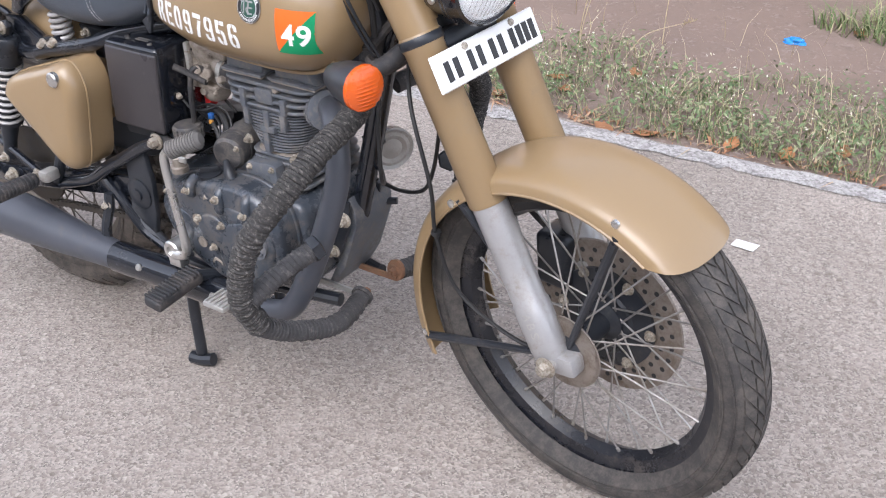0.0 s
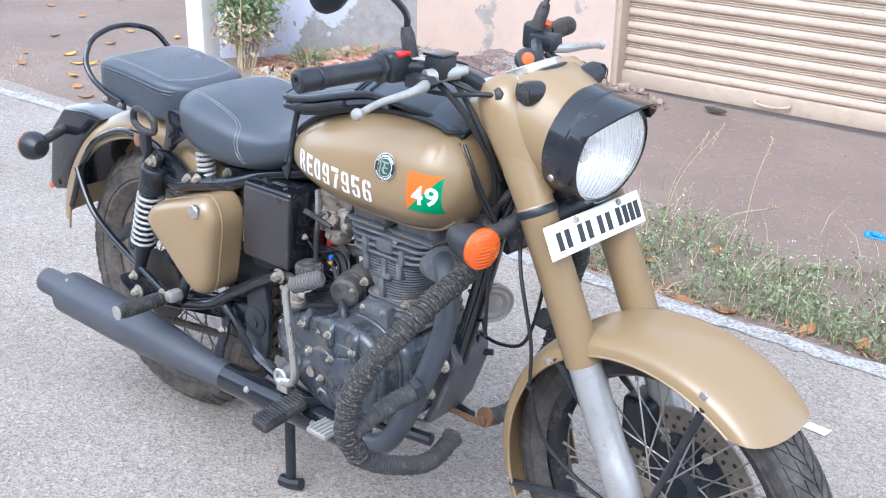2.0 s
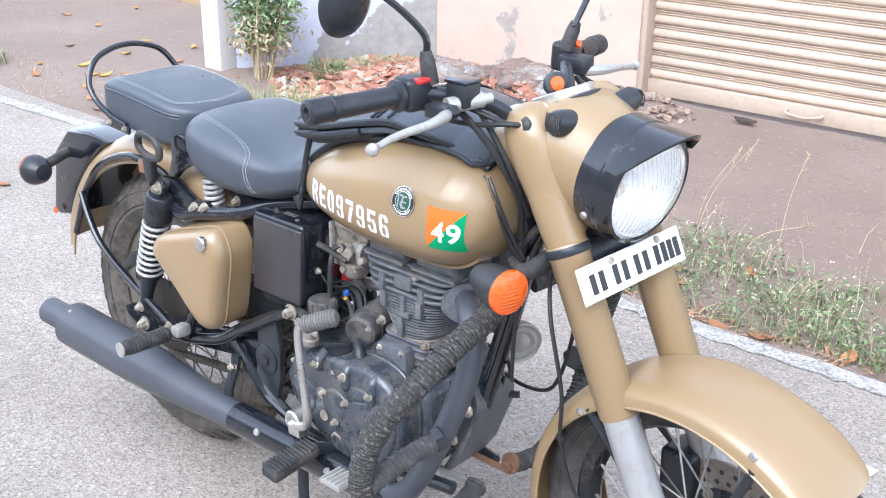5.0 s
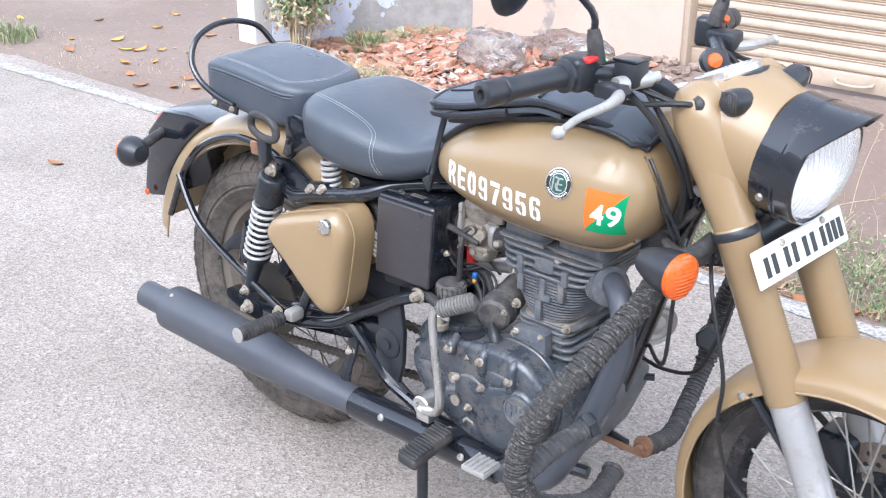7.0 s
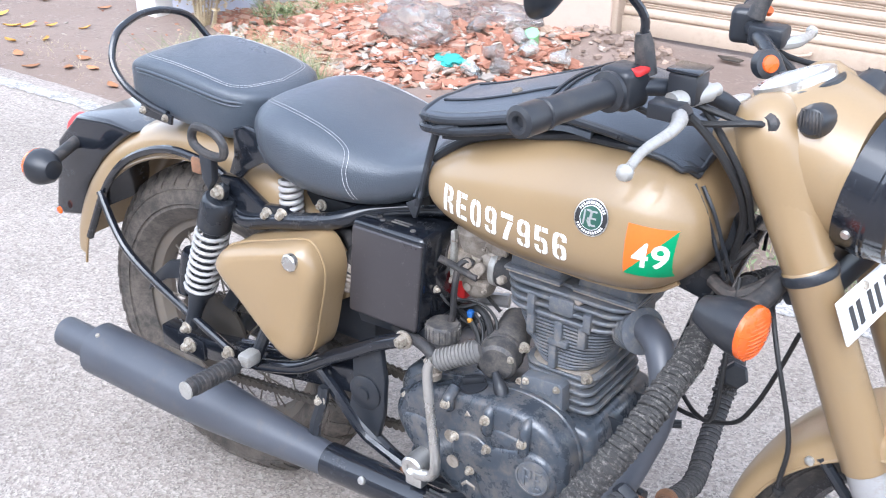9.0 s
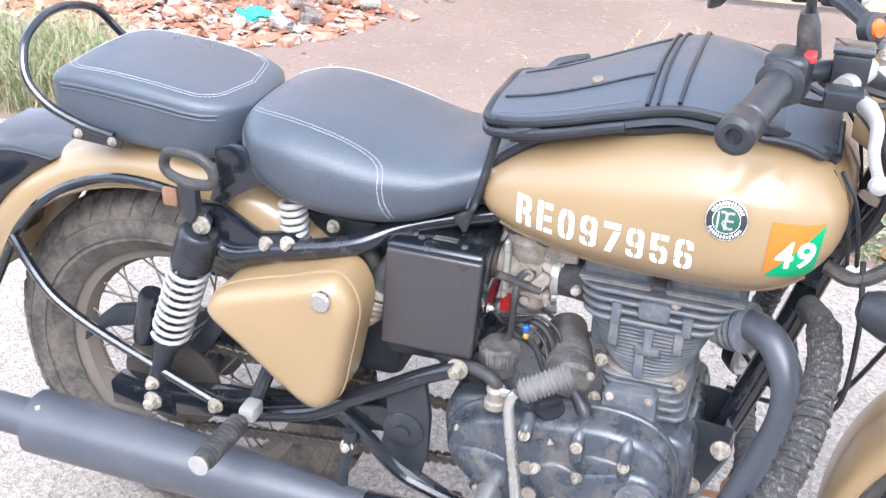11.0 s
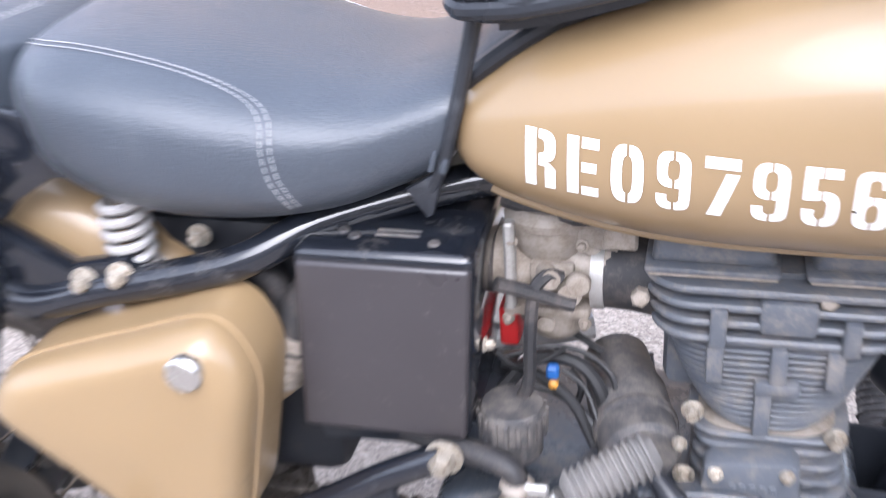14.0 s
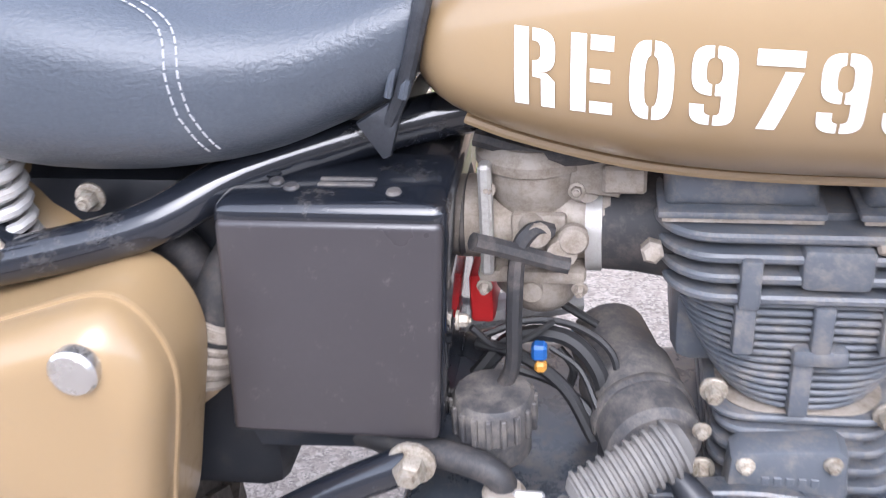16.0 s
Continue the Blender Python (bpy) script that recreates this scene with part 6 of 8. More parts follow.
def footrest(root, d, length, r, name, label, material=RUBBER):
    d = Vector(d).normalized()
    prof_ = [(r * 0.8, 0), (r, 0.004)]
    for k in range(int(length / 0.0085) - 1):
        h_ = 0.006 + 0.0085 * k
        prof_ += [(r, h_), (r + 0.0022, h_ + 0.001), (r + 0.0022, h_ + 0.0042), (r, h_ + 0.0052)]
    return part(name, lathe(prof_ + [(r, length - 0.003), (r * 0.8, length)], root, d, 18), material, bike, label)


for s in (-1, 1):
    tread = Matrix.Translation((0.632, s * 0.200, 0.309)) @ Matrix(((s * 1.0, -0.09 * s, 0, 0), (0.09, s * 1.0, 0, 0), (0, 0, 1, 0), (0, 0, 0, 1)))
    fm_ = block((-0.023, 0.0, -0.013), (0.023, 0.118, 0.009), 0.008, 3, None, tread)
    fp = part("footrest", fm_, RUBBER, bike, "black ribbed rubber rider footrest")
    for k in range(13):
        part("footrest_rib", block((-0.0215, 0.006 + 0.0086 * k, 0.006), (0.0215, 0.0108 + 0.0086 * k, 0.0125), 0.0015, 1, None, tread), RUBBER, fp)
    part("footrest_arm", tube([V(0.652, s * 0.12, 0.272), V(0.642, s * 0.17, 0.292), V(0.634, s * 0.206, 0.307)], 0.011, 10), BLACK_SATIN, fp)
    pp = footrest((0.204, s * 0.205, 0.392), (-0.05, s * 1, 0.02), 0.108, 0.0145, "pillion_footrest", "black ribbed pillion footrest")
    part("peg_end", lathe([(0.0155, 0), (0.0155, 0.003), (0.0, 0.004)], V(0.1985, s * 0.313, 0.394), (-0.05, s, 0.02), 18), ALLOY, pp, "worn alloy peg end")
    part("peg_joint", block((0.190, s * 0.178 - 0.014, 0.376), (0.217, s * 0.178 + 0.022, 0.401), 0.007, 2), ALLOY, pp, "alloy footrest joint")
bp = part("brake_pedal", tube([V(0.60, -0.155, 0.275), V(0.66, -0.165, 0.270), V(0.72, -0.215, 0.282), V(0.755, -0.250, 0.318)], 0.008, 10), ALLOY, bike, "alloy brake pedal")
part("pedal_pad", block((0.738, -0.284, 0.320), (0.788, -0.236, 0.330), 0.003, 2), ALLOY, bp, "ribbed alloy pedal pad")
for k in range(5):
    part("pad_rib", block((0.742 + 0.010 * k, -0.282, 0.330), (0.746 + 0.010 * k, -0.238, 0.3335), 0.001, 1), ALLOY, bp)
# centre stand
stand = part("centre_stand", tube([V(0.50, -0.105, 0.26), V(0.500, -0.116, 0.16), V(0.500, -0.118, 0.03)], 0.0115, 12), BLACK_SATIN, bike, "black centre stand")
part("stand_leg", tube([V(0.50, 0.105, 0.26), V(0.500, 0.116, 0.16), V(0.500, 0.118, 0.03)], 0.0115, 12), BLACK_SATIN, stand)
for s in (-1, 1):
    part("stand_foot", tube([V(0.474, s * 0.124, 0.014), V(0.500, s * 0.120, 0.014), V(0.526, s * 0.113, 0.019)], 0.0135, 10), BLACK_SATIN, stand)
part("stand_spring", tube([V(0.478, -0.09, 0.11), V(0.486, -0.1, 0.19)], 0.005, 8, straight=True), RUST, stand)


# ---- crash guard wound with cord ----
def cord(path, r, pitch=0.0062, cr=0.0040):
    pts = spline(path, 14)
    fr = frames(pts)
    acc, s = [0.0], 0.0
    for a, b in zip(pts, pts[1:]):
        s += (b - a).length
        acc.append(s)
    out, turns = [], int(s / pitch)
    step = 14
    for k in range(turns * step):
        d = s * k / (turns * step)
        i = int(np.searchsorted(acc, d, side="right")) - 1
        i = min(i, len(pts) - 2)
        t = (d - acc[i]) / max(acc[i + 1] - acc[i], 1e-9)
        p = fr[i][0].lerp(fr[i + 1][0], t)
        u, w = fr[i][1].lerp(fr[i + 1][1], t), fr[i][2].lerp(fr[i + 1][2], t)
        a = 2 * math.pi * k / step
        wob = 1 + 0.035 * math.sin(d * 410) + 0.035 * math.sin(a * 0.37)
        out.append(p + (u * math.cos(a) + w * math.sin(a)) * r * wob)
    knots = [cr * (1 + 0.22 * math.sin(math.pi / 2 * k) + 0.12 * math.sin(0.77 * k)) for k in range(len(out))]
    return tube(out, knots, 6, straight=True)


GR = [V(0.940, -0.030, 0.652), V(0.960, -0.085, 0.660), V(0.966, -0.132, 0.646), V(0.963, -0.190, 0.628), V(0.957, -0.236, 0.603), V(0.942, -0.278, 0.568), V(0.920, -0.308, 0.528), V(0.896, -0.322, 0.470), V(0.882, -0.322, 0.400), V(0.882, -0.292, 0.336), V(0.886, -0.247, 0.300), V(0.893, -0.200, 0.276), V(0.902, -0.155, 0.259), V(0.905, -0.120, 0.255), V(0.898, -0.075, 0.258), V(0.894, -0.050, 0.265)]
for s in (-1, 1):
    gp = [V(p.x, -s * p.y, p.z) for p in GR]
    gd = part("crash_guard", tube(gp, 0.0165, 16, 6), TAPE, bike, "tubular crash guard wound with black cord")
    part("cord_winding", cord(gp[1:10], 0.0168), ROPE, gd, "tightly wound black cord with frayed grey specks")
    part("cord_winding", cord(gp[9:], 0.0168, 0.0085, 0.0015), TAPE, gd, "fine dark cord winding")
    stub = [V(0.886, s * 0.310, 0.394), V(0.902, s * 0.25, 0.420), V(0.929, s * 0.187, 0.445)]
    part("guard_peg", tube(stub, 0.0165, 14, 4), TAPE, gd)
    part("cord_winding", cord(stub, 0.0168, 0.0085, 0.0016), TAPE, gd, "fine dark cord winding")
    part("peg_cap", lathe([(0.021, -0.012), (0.0225, -0.010), (0.0225, 0.003), (0.018, 0.006), (0.0, 0.0065)], stub[-1], stub[-1] - stub[-2], 6), BLACK_SATIN, gd, "hexagonal plastic end cap")
    part("guard_strap", plate([(0.770, 0.250), (0.900, 0.250), (0.905, 0.262), (0.770, 0.262)], s * 0.036, s * 0.042, 0.001, 1), ALLOY if s < 0 else RUST, gd, "flat steel guard bracket")
    part("guard_end", lathe([(0.0205, -0.004), (0.0205, 0.003), (0.012, 0.004)], gp[-1], gp[-1] - gp[-2], 16), TAPE if s < 0 else RUST, gd)
    part("guard_end_bolt", bolt(gp[-1] + V(0, -s * 0.004, 0), (0, -s, 0), 0.009, 0.010), RUST, gd)
sk = plate([(0.868, 0.446), (0.882, 0.420), (0.880, 0.390), (0.845, 0.30), (0.812, 0.250), (0.800, 0.252), (0.830, 0.310), (0.858, 0.390)], -0.034, 0.070, 0.002)
skp = part("skid_plate", sk, FINS, bike, "bent dusty steel skid plate")
part("plate_peg", tube([V(0.868, 0.055, 0.402), V(0.895, 0.068, 0.404)], 0.007, 10, straight=True), BLACK_SATIN, skp)
HC, HD_ = V(0.880, 0.082, 0.498), V(0.80, -0.50, -0.10)
horn = part("horn", lathe([(0.016, -0.045), (0.020, -0.030), (0.036, -0.022), (0.041, -0.008), (0.0425, 0.0)], HC, HD_, 32), BLACK_SATIN, bike, "round black horn with a bright pressed face")
part("horn_face", lathe([(0.0425, 0.0), (0.040, 0.004), (0.034, 0.001), (0.028, 0.003), (0.020, 0.0), (0.012, 0.003), (0.0, 0.006)], HC, HD_, 32), ALLOY, horn, "ridged bright horn face")
part("horn_bracket", tube([HC - HD_ * 0.03, V(0.885, 0.045, 0.53), V(0.895, 0.015, 0.545)], 0.006, 6, 3), BLACK_SATIN, horn)

# ---- bars, controls and mirrors ----
bars_ = part("handlebar", tube([V(0.835, -0.357, 1.005), V(0.862, -0.212, 1.006), V(0.90, -0.15, 1.003), V(0.945, -0.095, 0.985), V(0.978, -0.05, 0.950), V(0.978, 0.05, 0.950), V(0.945, 0.095, 0.985), V(0.895, 0.16, 1.000), V(0.855, 0.23, 0.997), V(0.815, 0.37, 0.987)], 0.011, 14, 6), BLACK_SATIN, bike, "black handlebar")
for a, b, n_ in ((V(0.862, -0.212, 1.006), V(0.834, -0.363, 1.005), "right"), (V(0.855, 0.23, 0.997), V(0.812, 0.378, 0.986), "left")):
    d = (b - a).normalized()
    L = (b - a).length
    g = lathe([(0.013, 0.0), (0.024, 0.0), (0.024, 0.006), (0.0165, 0.009), (0.0165, L * 0.72), (0.0185, L * 0.73), (0.0185, L * 0.76), (0.0165, L * 0.77), (0.0185, L * 0.8), (0.0185, L), (0.013, L + 0.003), (0.008, L + 0.002), (0.006, L - 0.004)], a, d, 26)
    gr = part("handgrip", g, PLASTIC, bars_, "black rubber handgrip")
    part("switch_housing", block((-0.022, -0.024, -0.024), (0.022, 0.024, 0.026), 0.009, 3, None, Matrix.Translation(a - d * 0.026) @ d.to_track_quat("Y", "Z").to_matrix().to_4x4()), PLASTIC, bars_, "black switch housing")
part("kill_switch", block((0.868, -0.200, 1.024), (0.892, -0.172, 1.032), 0.003, 2), RED, bars_, "red engine stop switch")
res = part("brake_reservoir", block((0.908, -0.162, 0.990), (0.945, -0.124, 1.026), 0.004, 2), PLASTIC, bars_, "black brake fluid reservoir")
part("reservoir_lid", block((0.906, -0.164, 1.026), (0.947, -0.122, 1.031), 0.002, 2), BLACK_GLOSS, bars_)
part("master_cylinder", lathe([(0.012, 0), (0.012, 0.06), (0.008, 0.062), (0.008, 0.075)], (0.922, -0.175, 0.995), (0.35, 0.93, 0.05), 16), ALLOY, bars_)
part("brake_lever", tube([V(0.934, -0.188, 0.990), V(0.948, -0.208, 0.990), V(0.957, -0.25, 0.989), V(0.955, -0.31, 0.986), V(0.960, -0.355, 0.981)], [0.0075, 0.0095, 0.0068, 0.0056, 0.0052], 12), ALLOY, bars_, "polished alloy brake lever")
part("lever_perch", plate([(0.905, 0.981), (0.944, 0.981), (0.950, 0.990), (0.942, 1.000), (0.905, 1.000)], -0.205, -0.172, 0.004), PLASTIC, bars_, "black lever perch")
part("lever_ball", lathe([(0.001, -0.0095), (0.007, -0.0065), (0.0095, 0.0), (0.007, 0.0065), (0.001, 0.0095)], (0.961, -0.365, 0.980), (0, 1, 0), 16), ALLOY, bars_)
part("clutch_lever", tube([V(0.925, 0.165, 0.990), V(0.938, 0.20, 0.988), V(0.935, 0.26, 0.982), V(0.918, 0.33, 0.970)], [0.009, 0.009, 0.0065, 0.006], 10), ALLOY, bars_, "polished alloy clutch lever")
part("lever_ball", lathe([(0.001, -0.0095), (0.007, -0.0065), (0.0095, 0.0), (0.007, 0.0065), (0.001, 0.0095)], (0.914, 0.345, 0.968), (0, 1, 0), 16), ALLOY, bars_)
part("clutch_perch", block((0.885, 0.145, 0.985), (0.935, 0.185, 1.015), 0.006, 2), BLACK_SATIN, bars_)
part("choke_knob", lathe([(0.019, -0.01), (0.019, 0.004), (0.013, 0.006)], (0.950, 0.055, 0.992), (0.75, -0.55, 0.25), 20), PLASTIC, bars_)
part("amber_reflector", lathe([(0.012, 0), (0.011, 0.003), (0.0, 0.004)], V(0.950, 0.055, 0.992) + V(0.75, -0.55, 0.25).normalized() * 0.006, (0.75, -0.55, 0.25), 18), AMBER, bars_)
part("horn_button", lathe([(0.007, 0), (0.006, 0.006)], (0.895, 0.19, 1.025), (0.5, -0.4, 0.6), 12), AMBER, bars_)
for b, m1, c in ((V(0.884, -0.166, 1.02), V(0.872, -0.172, 1.095), V(0.795, -0.250, 1.138)), (V(0.886, 0.168, 1.02), V(0.900, 0.176, 1.07), V(0.90, 0.32, 1.18))):
    part("mirror_boot", lathe([(0.0125, 0), (0.0115, 0.035), (0.0085, 0.048)], b, m1 - b, 16), RUBBER, bars_)
    part("mirror_stem", tube([b, b.lerp(m1, 0.5), m1, m1.lerp(c, 0.6) + V(0, 0, 0.03), c], 0.0055, 10), BLACK_GLOSS, bars_, "black mirror stem")
    fr_ = V(0.97, 0.1, -0.12)
    mr = part("mirror", lathe([(0.0, 0.022), (0.03, 0.019), (0.048, 0.008), (0.053, 0.0), (0.053, -0.004), (0.050, -0.005)], c, fr_, 32), BLACK_SATIN, bars_, "round black mirror")
    part("mirror_glass", lathe([(0.050, -0.0045), (0.0, -0.0046)], c, fr_, 32, cap=False), MIRRORM, bars_)
# front indicators
for s in (-1, 1):
    c = V(1.060, s * 0.189, 0.746)
    fd = V(0.97, s * 0.22, -0.02)
    it = part("front_indicator", lathe([(0.009, -0.078), (0.019, -0.072), (0.029, -0.046), (0.0345, -0.018), (0.035, -0.004)], c, fd, 28), PLASTIC, bike, "black bullet indicator with an amber lens")
    part("indicator_lens", lathe([(0.035, -0.004), (0.034, 0.002), (0.028, 0.006), (0.014, 0.009), (0.0, 0.010)], c, fd, 28), AMBER, it, "amber ribbed lens")
    rb2 = bmesh.new()
    fdn = fd.normalized()
    for k in range(-5, 6):
        z = k * 0.0058
        hw = math.sqrt(0.033 ** 2 - z * z)
        side = fdn.cross(V(0, 0, 1)).normalized()
        tube([c + V(0, 0, z) + side * (-hw) + fdn * 0.0015, c + V(0, 0, z) + side * (-hw * 0.5) + fdn * (0.0075 - 0.005 * (z / 0.033) ** 2), c + V(0, 0, z) + fdn * (0.0095 - 0.0065 * (z / 0.033) ** 2), c + V(0, 0, z) + side * (hw * 0.5) + fdn * (0.0075 - 0.005 * (z / 0.033) ** 2), c + V(0, 0, z) + side * hw + fdn * 0.0015], 0.0017, 5, 2, bm=rb2)
    part("lens_rib", rb2, AMBER, it)
    part("indicator_arm", tube([c - fdn * 0.045, V(1.04, s * 0.12, 0.752), V(1.05, s * 0.08, 0.765)], 0.014, 12, 4), RUBBER, it)
# cables
for pts, r, m in (
    ([V(0.925, -0.13, 0.985), V(0.96, -0.12, 0.975), V(1.0, -0.112, 0.965)], 0.0045, WIRE),
    ([V(0.90, -0.14, 0.99), V(0.95, -0.135, 0.955), V(0.985, -0.115, 0.90), V(0.995, -0.085, 0.84), V(0.98, -0.06, 0.77)], 0.0055, WIRE),
    ([V(0.93, -0.12, 0.99), V(0.965, -0.12, 0.95), V(1.0, -0.11, 0.89), V(1.005, -0.075, 0.82)], 0.0045, WIRE),
    ([V(0.93, 0.14, 0.985), V(0.98, 0.12, 0.95), V(1.0, 0.08, 0.88), V(0.97, 0.05, 0.76)], 0.0055, WIRE),
    ([V(0.99, -0.05, 0.74), V(1.0, -0.09, 0.66), V(0.995, -0.09, 0.55), V(0.95, -0.03, 0.50), V(0.90, 0.02, 0.50), V(0.86, 0.03, 0.54)], 0.0035, WIRE),
    ([V(1.02, -0.03, 0.75), V(1.06, -0.085, 0.68), V(1.10, -0.10, 0.56), V(1.095, -0.085, 0.46), V(1.13, -0.075, 0.36), V(1.25, -0.08, 0.31), V(1.31, -0.075, 0.33)], 0.0035, WIRE),
    ([V(1.03, 0.02, 0.74), V(1.06, 0.05, 0.66), V(1.10, 0.06, 0.55), V(1.18, 0.07, 0.46), V(1.26, 0.075, 0.40)], 0.006, RUBBER),
    ([V(0.95, -0.04, 0.72), V(0.985, -0.055, 0.715), V(1.02, -0.05, 0.735), V(1.045, -0.03, 0.76)], 0.010, RUBBER),
    ([V(0.93, -0.03, 0.735), V(0.965, -0.05, 0.75), V(1.0, -0.04, 0.79)], 0.007, RUBBER),
    ([V(0.857, 0.060, 0.442), V(0.917, 0.050, 0.439), V(0.984, 0.030, 0.465), V(1.016, 0.020, 0.514), V(1.047, 0.000, 0.598), V(1.072, -0.030, 0.674)], 0.0036, WIRE),
    ([V(0.545, -0.05, 0.70), V(0.60, -0.06, 0.692), V(0.66, -0.05, 0.70)], 0.006, RUBBER),
):
    part("cable", tube(pts, r, 8, 7), m, bike, "black control cable")
part("cable_tie", lathe([(0.008, -0.004), (0.009, 0.0), (0.008, 0.004)], (1.095, -0.085, 0.47), (0.2, 0, 1), 12), WIRE, bike)

# ---- ground, road and edge line ----


def node_mat(name, rough=0.9):
    m = bpy.data.materials.new(name)
    m.use_nodes = True
    nt = m.node_tree
    b = nt.nodes["Principled BSDF"]
    b.inputs["Roughness"].default_value = rough
    return m, nt, b, nt.nodes.new("ShaderNodeTexCoord").outputs["Object"]


def voronoi(nt, co, scale):
    v = nt.nodes.new("ShaderNodeTexVoronoi")
    v.inputs["Scale"].default_value = scale
    nt.links.new(co, v.inputs["Vector"])
    return v


def bump_from(nt, b, height, strength, dist):
    bp = nt.nodes.new("ShaderNodeBump")
    bp.inputs["Strength"].default_value, bp.inputs["Distance"].default_value = strength, dist
    nt.links.new(height, bp.inputs["Height"])
    nt.links.new(bp.outputs[0], b.inputs["Normal"])


def chips(nt, co, scale, stops):
    v = voronoi(nt, co, scale)
    sep = nt.nodes.new("ShaderNodeSeparateColor")
    nt.links.new(v.outputs["Color"], sep.inputs[0])
    return ramp(nt, sep.outputs[0], stops), v.outputs["Distance"]


ASPHALT, nt, b, co = node_mat("worn_asphalt", 0.92)
c1, d1 = chips(nt, co, 130, [(0.000, (0.172, 0.148, 0.132)), (0.350, (0.272, 0.238, 0.211)), (0.700, (0.325, 0.287, 0.256)), (0.920, (0.385, 0.345, 0.308)), (1.000, (0.425, 0.383, 0.344))])
c2, d2 = chips(nt, co, 300, [(0.000, (0.154, 0.138, 0.124)), (0.600, (0.299, 0.268, 0.240)), (1.000, (0.413, 0.374, 0.335))])
body = mix(nt, ramp(nt, noise_tex(nt, co, 60, 3), [(0.4, (0, 0, 0)), (0.6, (1, 1, 1))]), c1, c2)
stain = ramp(nt, noise_tex(nt, co, 1.3, 6, 0.6), [(0.35, (0.86, 0.84, 0.82)), (0.65, (1.08, 1.06, 1.05))])
mul = nt.nodes.new("ShaderNodeMix")
mul.data_type, mul.blend_type = "RGBA", "MULTIPLY"
mul.inputs[0].default_value = 1.0
nt.links.new(body, mul.inputs[6])
nt.links.new(stain, mul.inputs[7])
dust = mix(nt, ramp(nt, noise_tex(nt, co, 3.5, 8, 0.7), [(0.55, (0, 0, 0)), (0.75, (0.45, 0.45, 0.45))]), mul.outputs[2], (0.40, 0.345, 0.31))
nt.links.new(dust, b.inputs["Base Color"])
bump_from(nt, b, d1, 0.45, 0.004)

DIRT, nt, b, co = node_mat("dry_earth", 0.95)
base = ramp(nt, noise_tex(nt, co, 0.9, 7, 0.62), [(0.3, (0.172, 0.128, 0.106)), (0.5, (0.212, 0.156, 0.127)), (0.7, (0.252, 0.194, 0.162))])
g1, dd = chips(nt, co, 90, [(0.0, (0.145, 0.108, 0.09)), (0.75, (0.225, 0.167, 0.137)), (0.95, (0.32, 0.27, 0.24))])
speck = mix(nt, ramp(nt, noise_tex(nt, co, 14, 6, 0.7), [(0.46, (0, 0, 0)), (0.66, (0.75, 0.75, 0.75))]), base, g1)
nt.links.new(speck, b.inputs["Base Color"])
bump_from(nt, b, noise_tex(nt, co, 45, 7, 0.7), 0.6, 0.01)

LINE, nt, b, co = node_mat("worn_road_paint", 0.85)
w1 = ramp(nt, noise_tex(nt, co, 7, 3), [(0.3, (0.43, 0.415, 0.395)), (0.7, (0.54, 0.525, 0.505))])
under, du = chips(nt, co, 130, [(0.0, (0.15, 0.14, 0.135)), (0.6, (0.29, 0.275, 0.265)), (1.0, (0.42, 0.40, 0.39))])
wear = mix(nt, ramp(nt, noise_tex(nt, co, 170, 6, 0.8), [(0.42, (0, 0, 0)), (0.56, (0.9, 0.9, 0.9))]), w1, under)
wear = mix(nt, ramp(nt, noise_tex(nt, co, 16, 7, 0.75), [(0.44, (0, 0, 0)), (0.56, (0.9, 0.9, 0.9))]), wear, under)
nt.links.new(wear, b.inputs["Base Color"])
bump_from(nt, b, du, 0.4, 0.003)

xs_ = [-300, -90, -30, -12] + list(np.linspace(-8, 4, 110)) + [8, 25, 80, 300]
ys_ = [-300, -60, -10, 1.15] + list(np.linspace(1.30, 4.4, 44)) + [8, 25, 80, 300]


def ground_z(x, y):
    if y < 1.2 or y > 10:
        return -0.03
    near = max(0.0, min(1.0, (4.6 - y) / 1.0)) * max(0.0, min(1.0, (9 - abs(x + 2)) / 2))
    return -0.012 + near * (0.020 * noise.noise(V(x * 0.9, y * 0.9, 3.1)) + 0.010 * noise.noise(V(x * 3.2, y * 3.2, 7.7)) + 0.012 * math.exp(-((y - 1.6) / 0.25) ** 2))


bm = bmesh.new()
bridge(bm, [[V(x, y, ground_z(x, y)) for x in xs_] for y in ys_], close_u=False)
ground = part("ground", bm, DIRT, None, "bare brown earth beside the road", sharp=80)
tagged(ground, category="ground", kind="structure")
rng = random.Random(4)
bm = bmesh.new()
edge = [V(x, 1.325 + 0.018 * noise.noise(V(x * 1.4, 0, 0)) + 0.014 * noise.noise(V(x * 9, 2, 0)), 0) for x in np.linspace(-9, 5, 420)]
outline = [V(-200, -7.5, 0), V(200, -7.5, 0), V(200, 1.33, 0)] + edge[::-1] + [V(-200, 1.33, 0)]
f = bm.faces.new([bm.verts.new(p) for p in outline])
ex = bmesh.ops.extrude_face_region(bm, geom=[f])
bmesh.ops.translate(bm, verts=[v for v in ex["geom"] if isinstance(v, bmesh.types.BMVert)], vec=(0, 0, -0.06))
road = part("road", bm, ASPHALT, None, "worn light-grey asphalt road with coarse stone chips")
tagged(road, category="road", kind="structure")
lo_ = curve_of([(-40, 1.02), (-3.7, 1.135), (-2.4, 1.185), (0.8, 1.245), (1.3, 1.262), (6, 1.28)])
bm = bmesh.new()
xs2 = [-190, -120, -70, -40, -25, -15] + list(np.linspace(-9, 5, 560)) + [9, 15, 25, 40, 70, 120, 190]
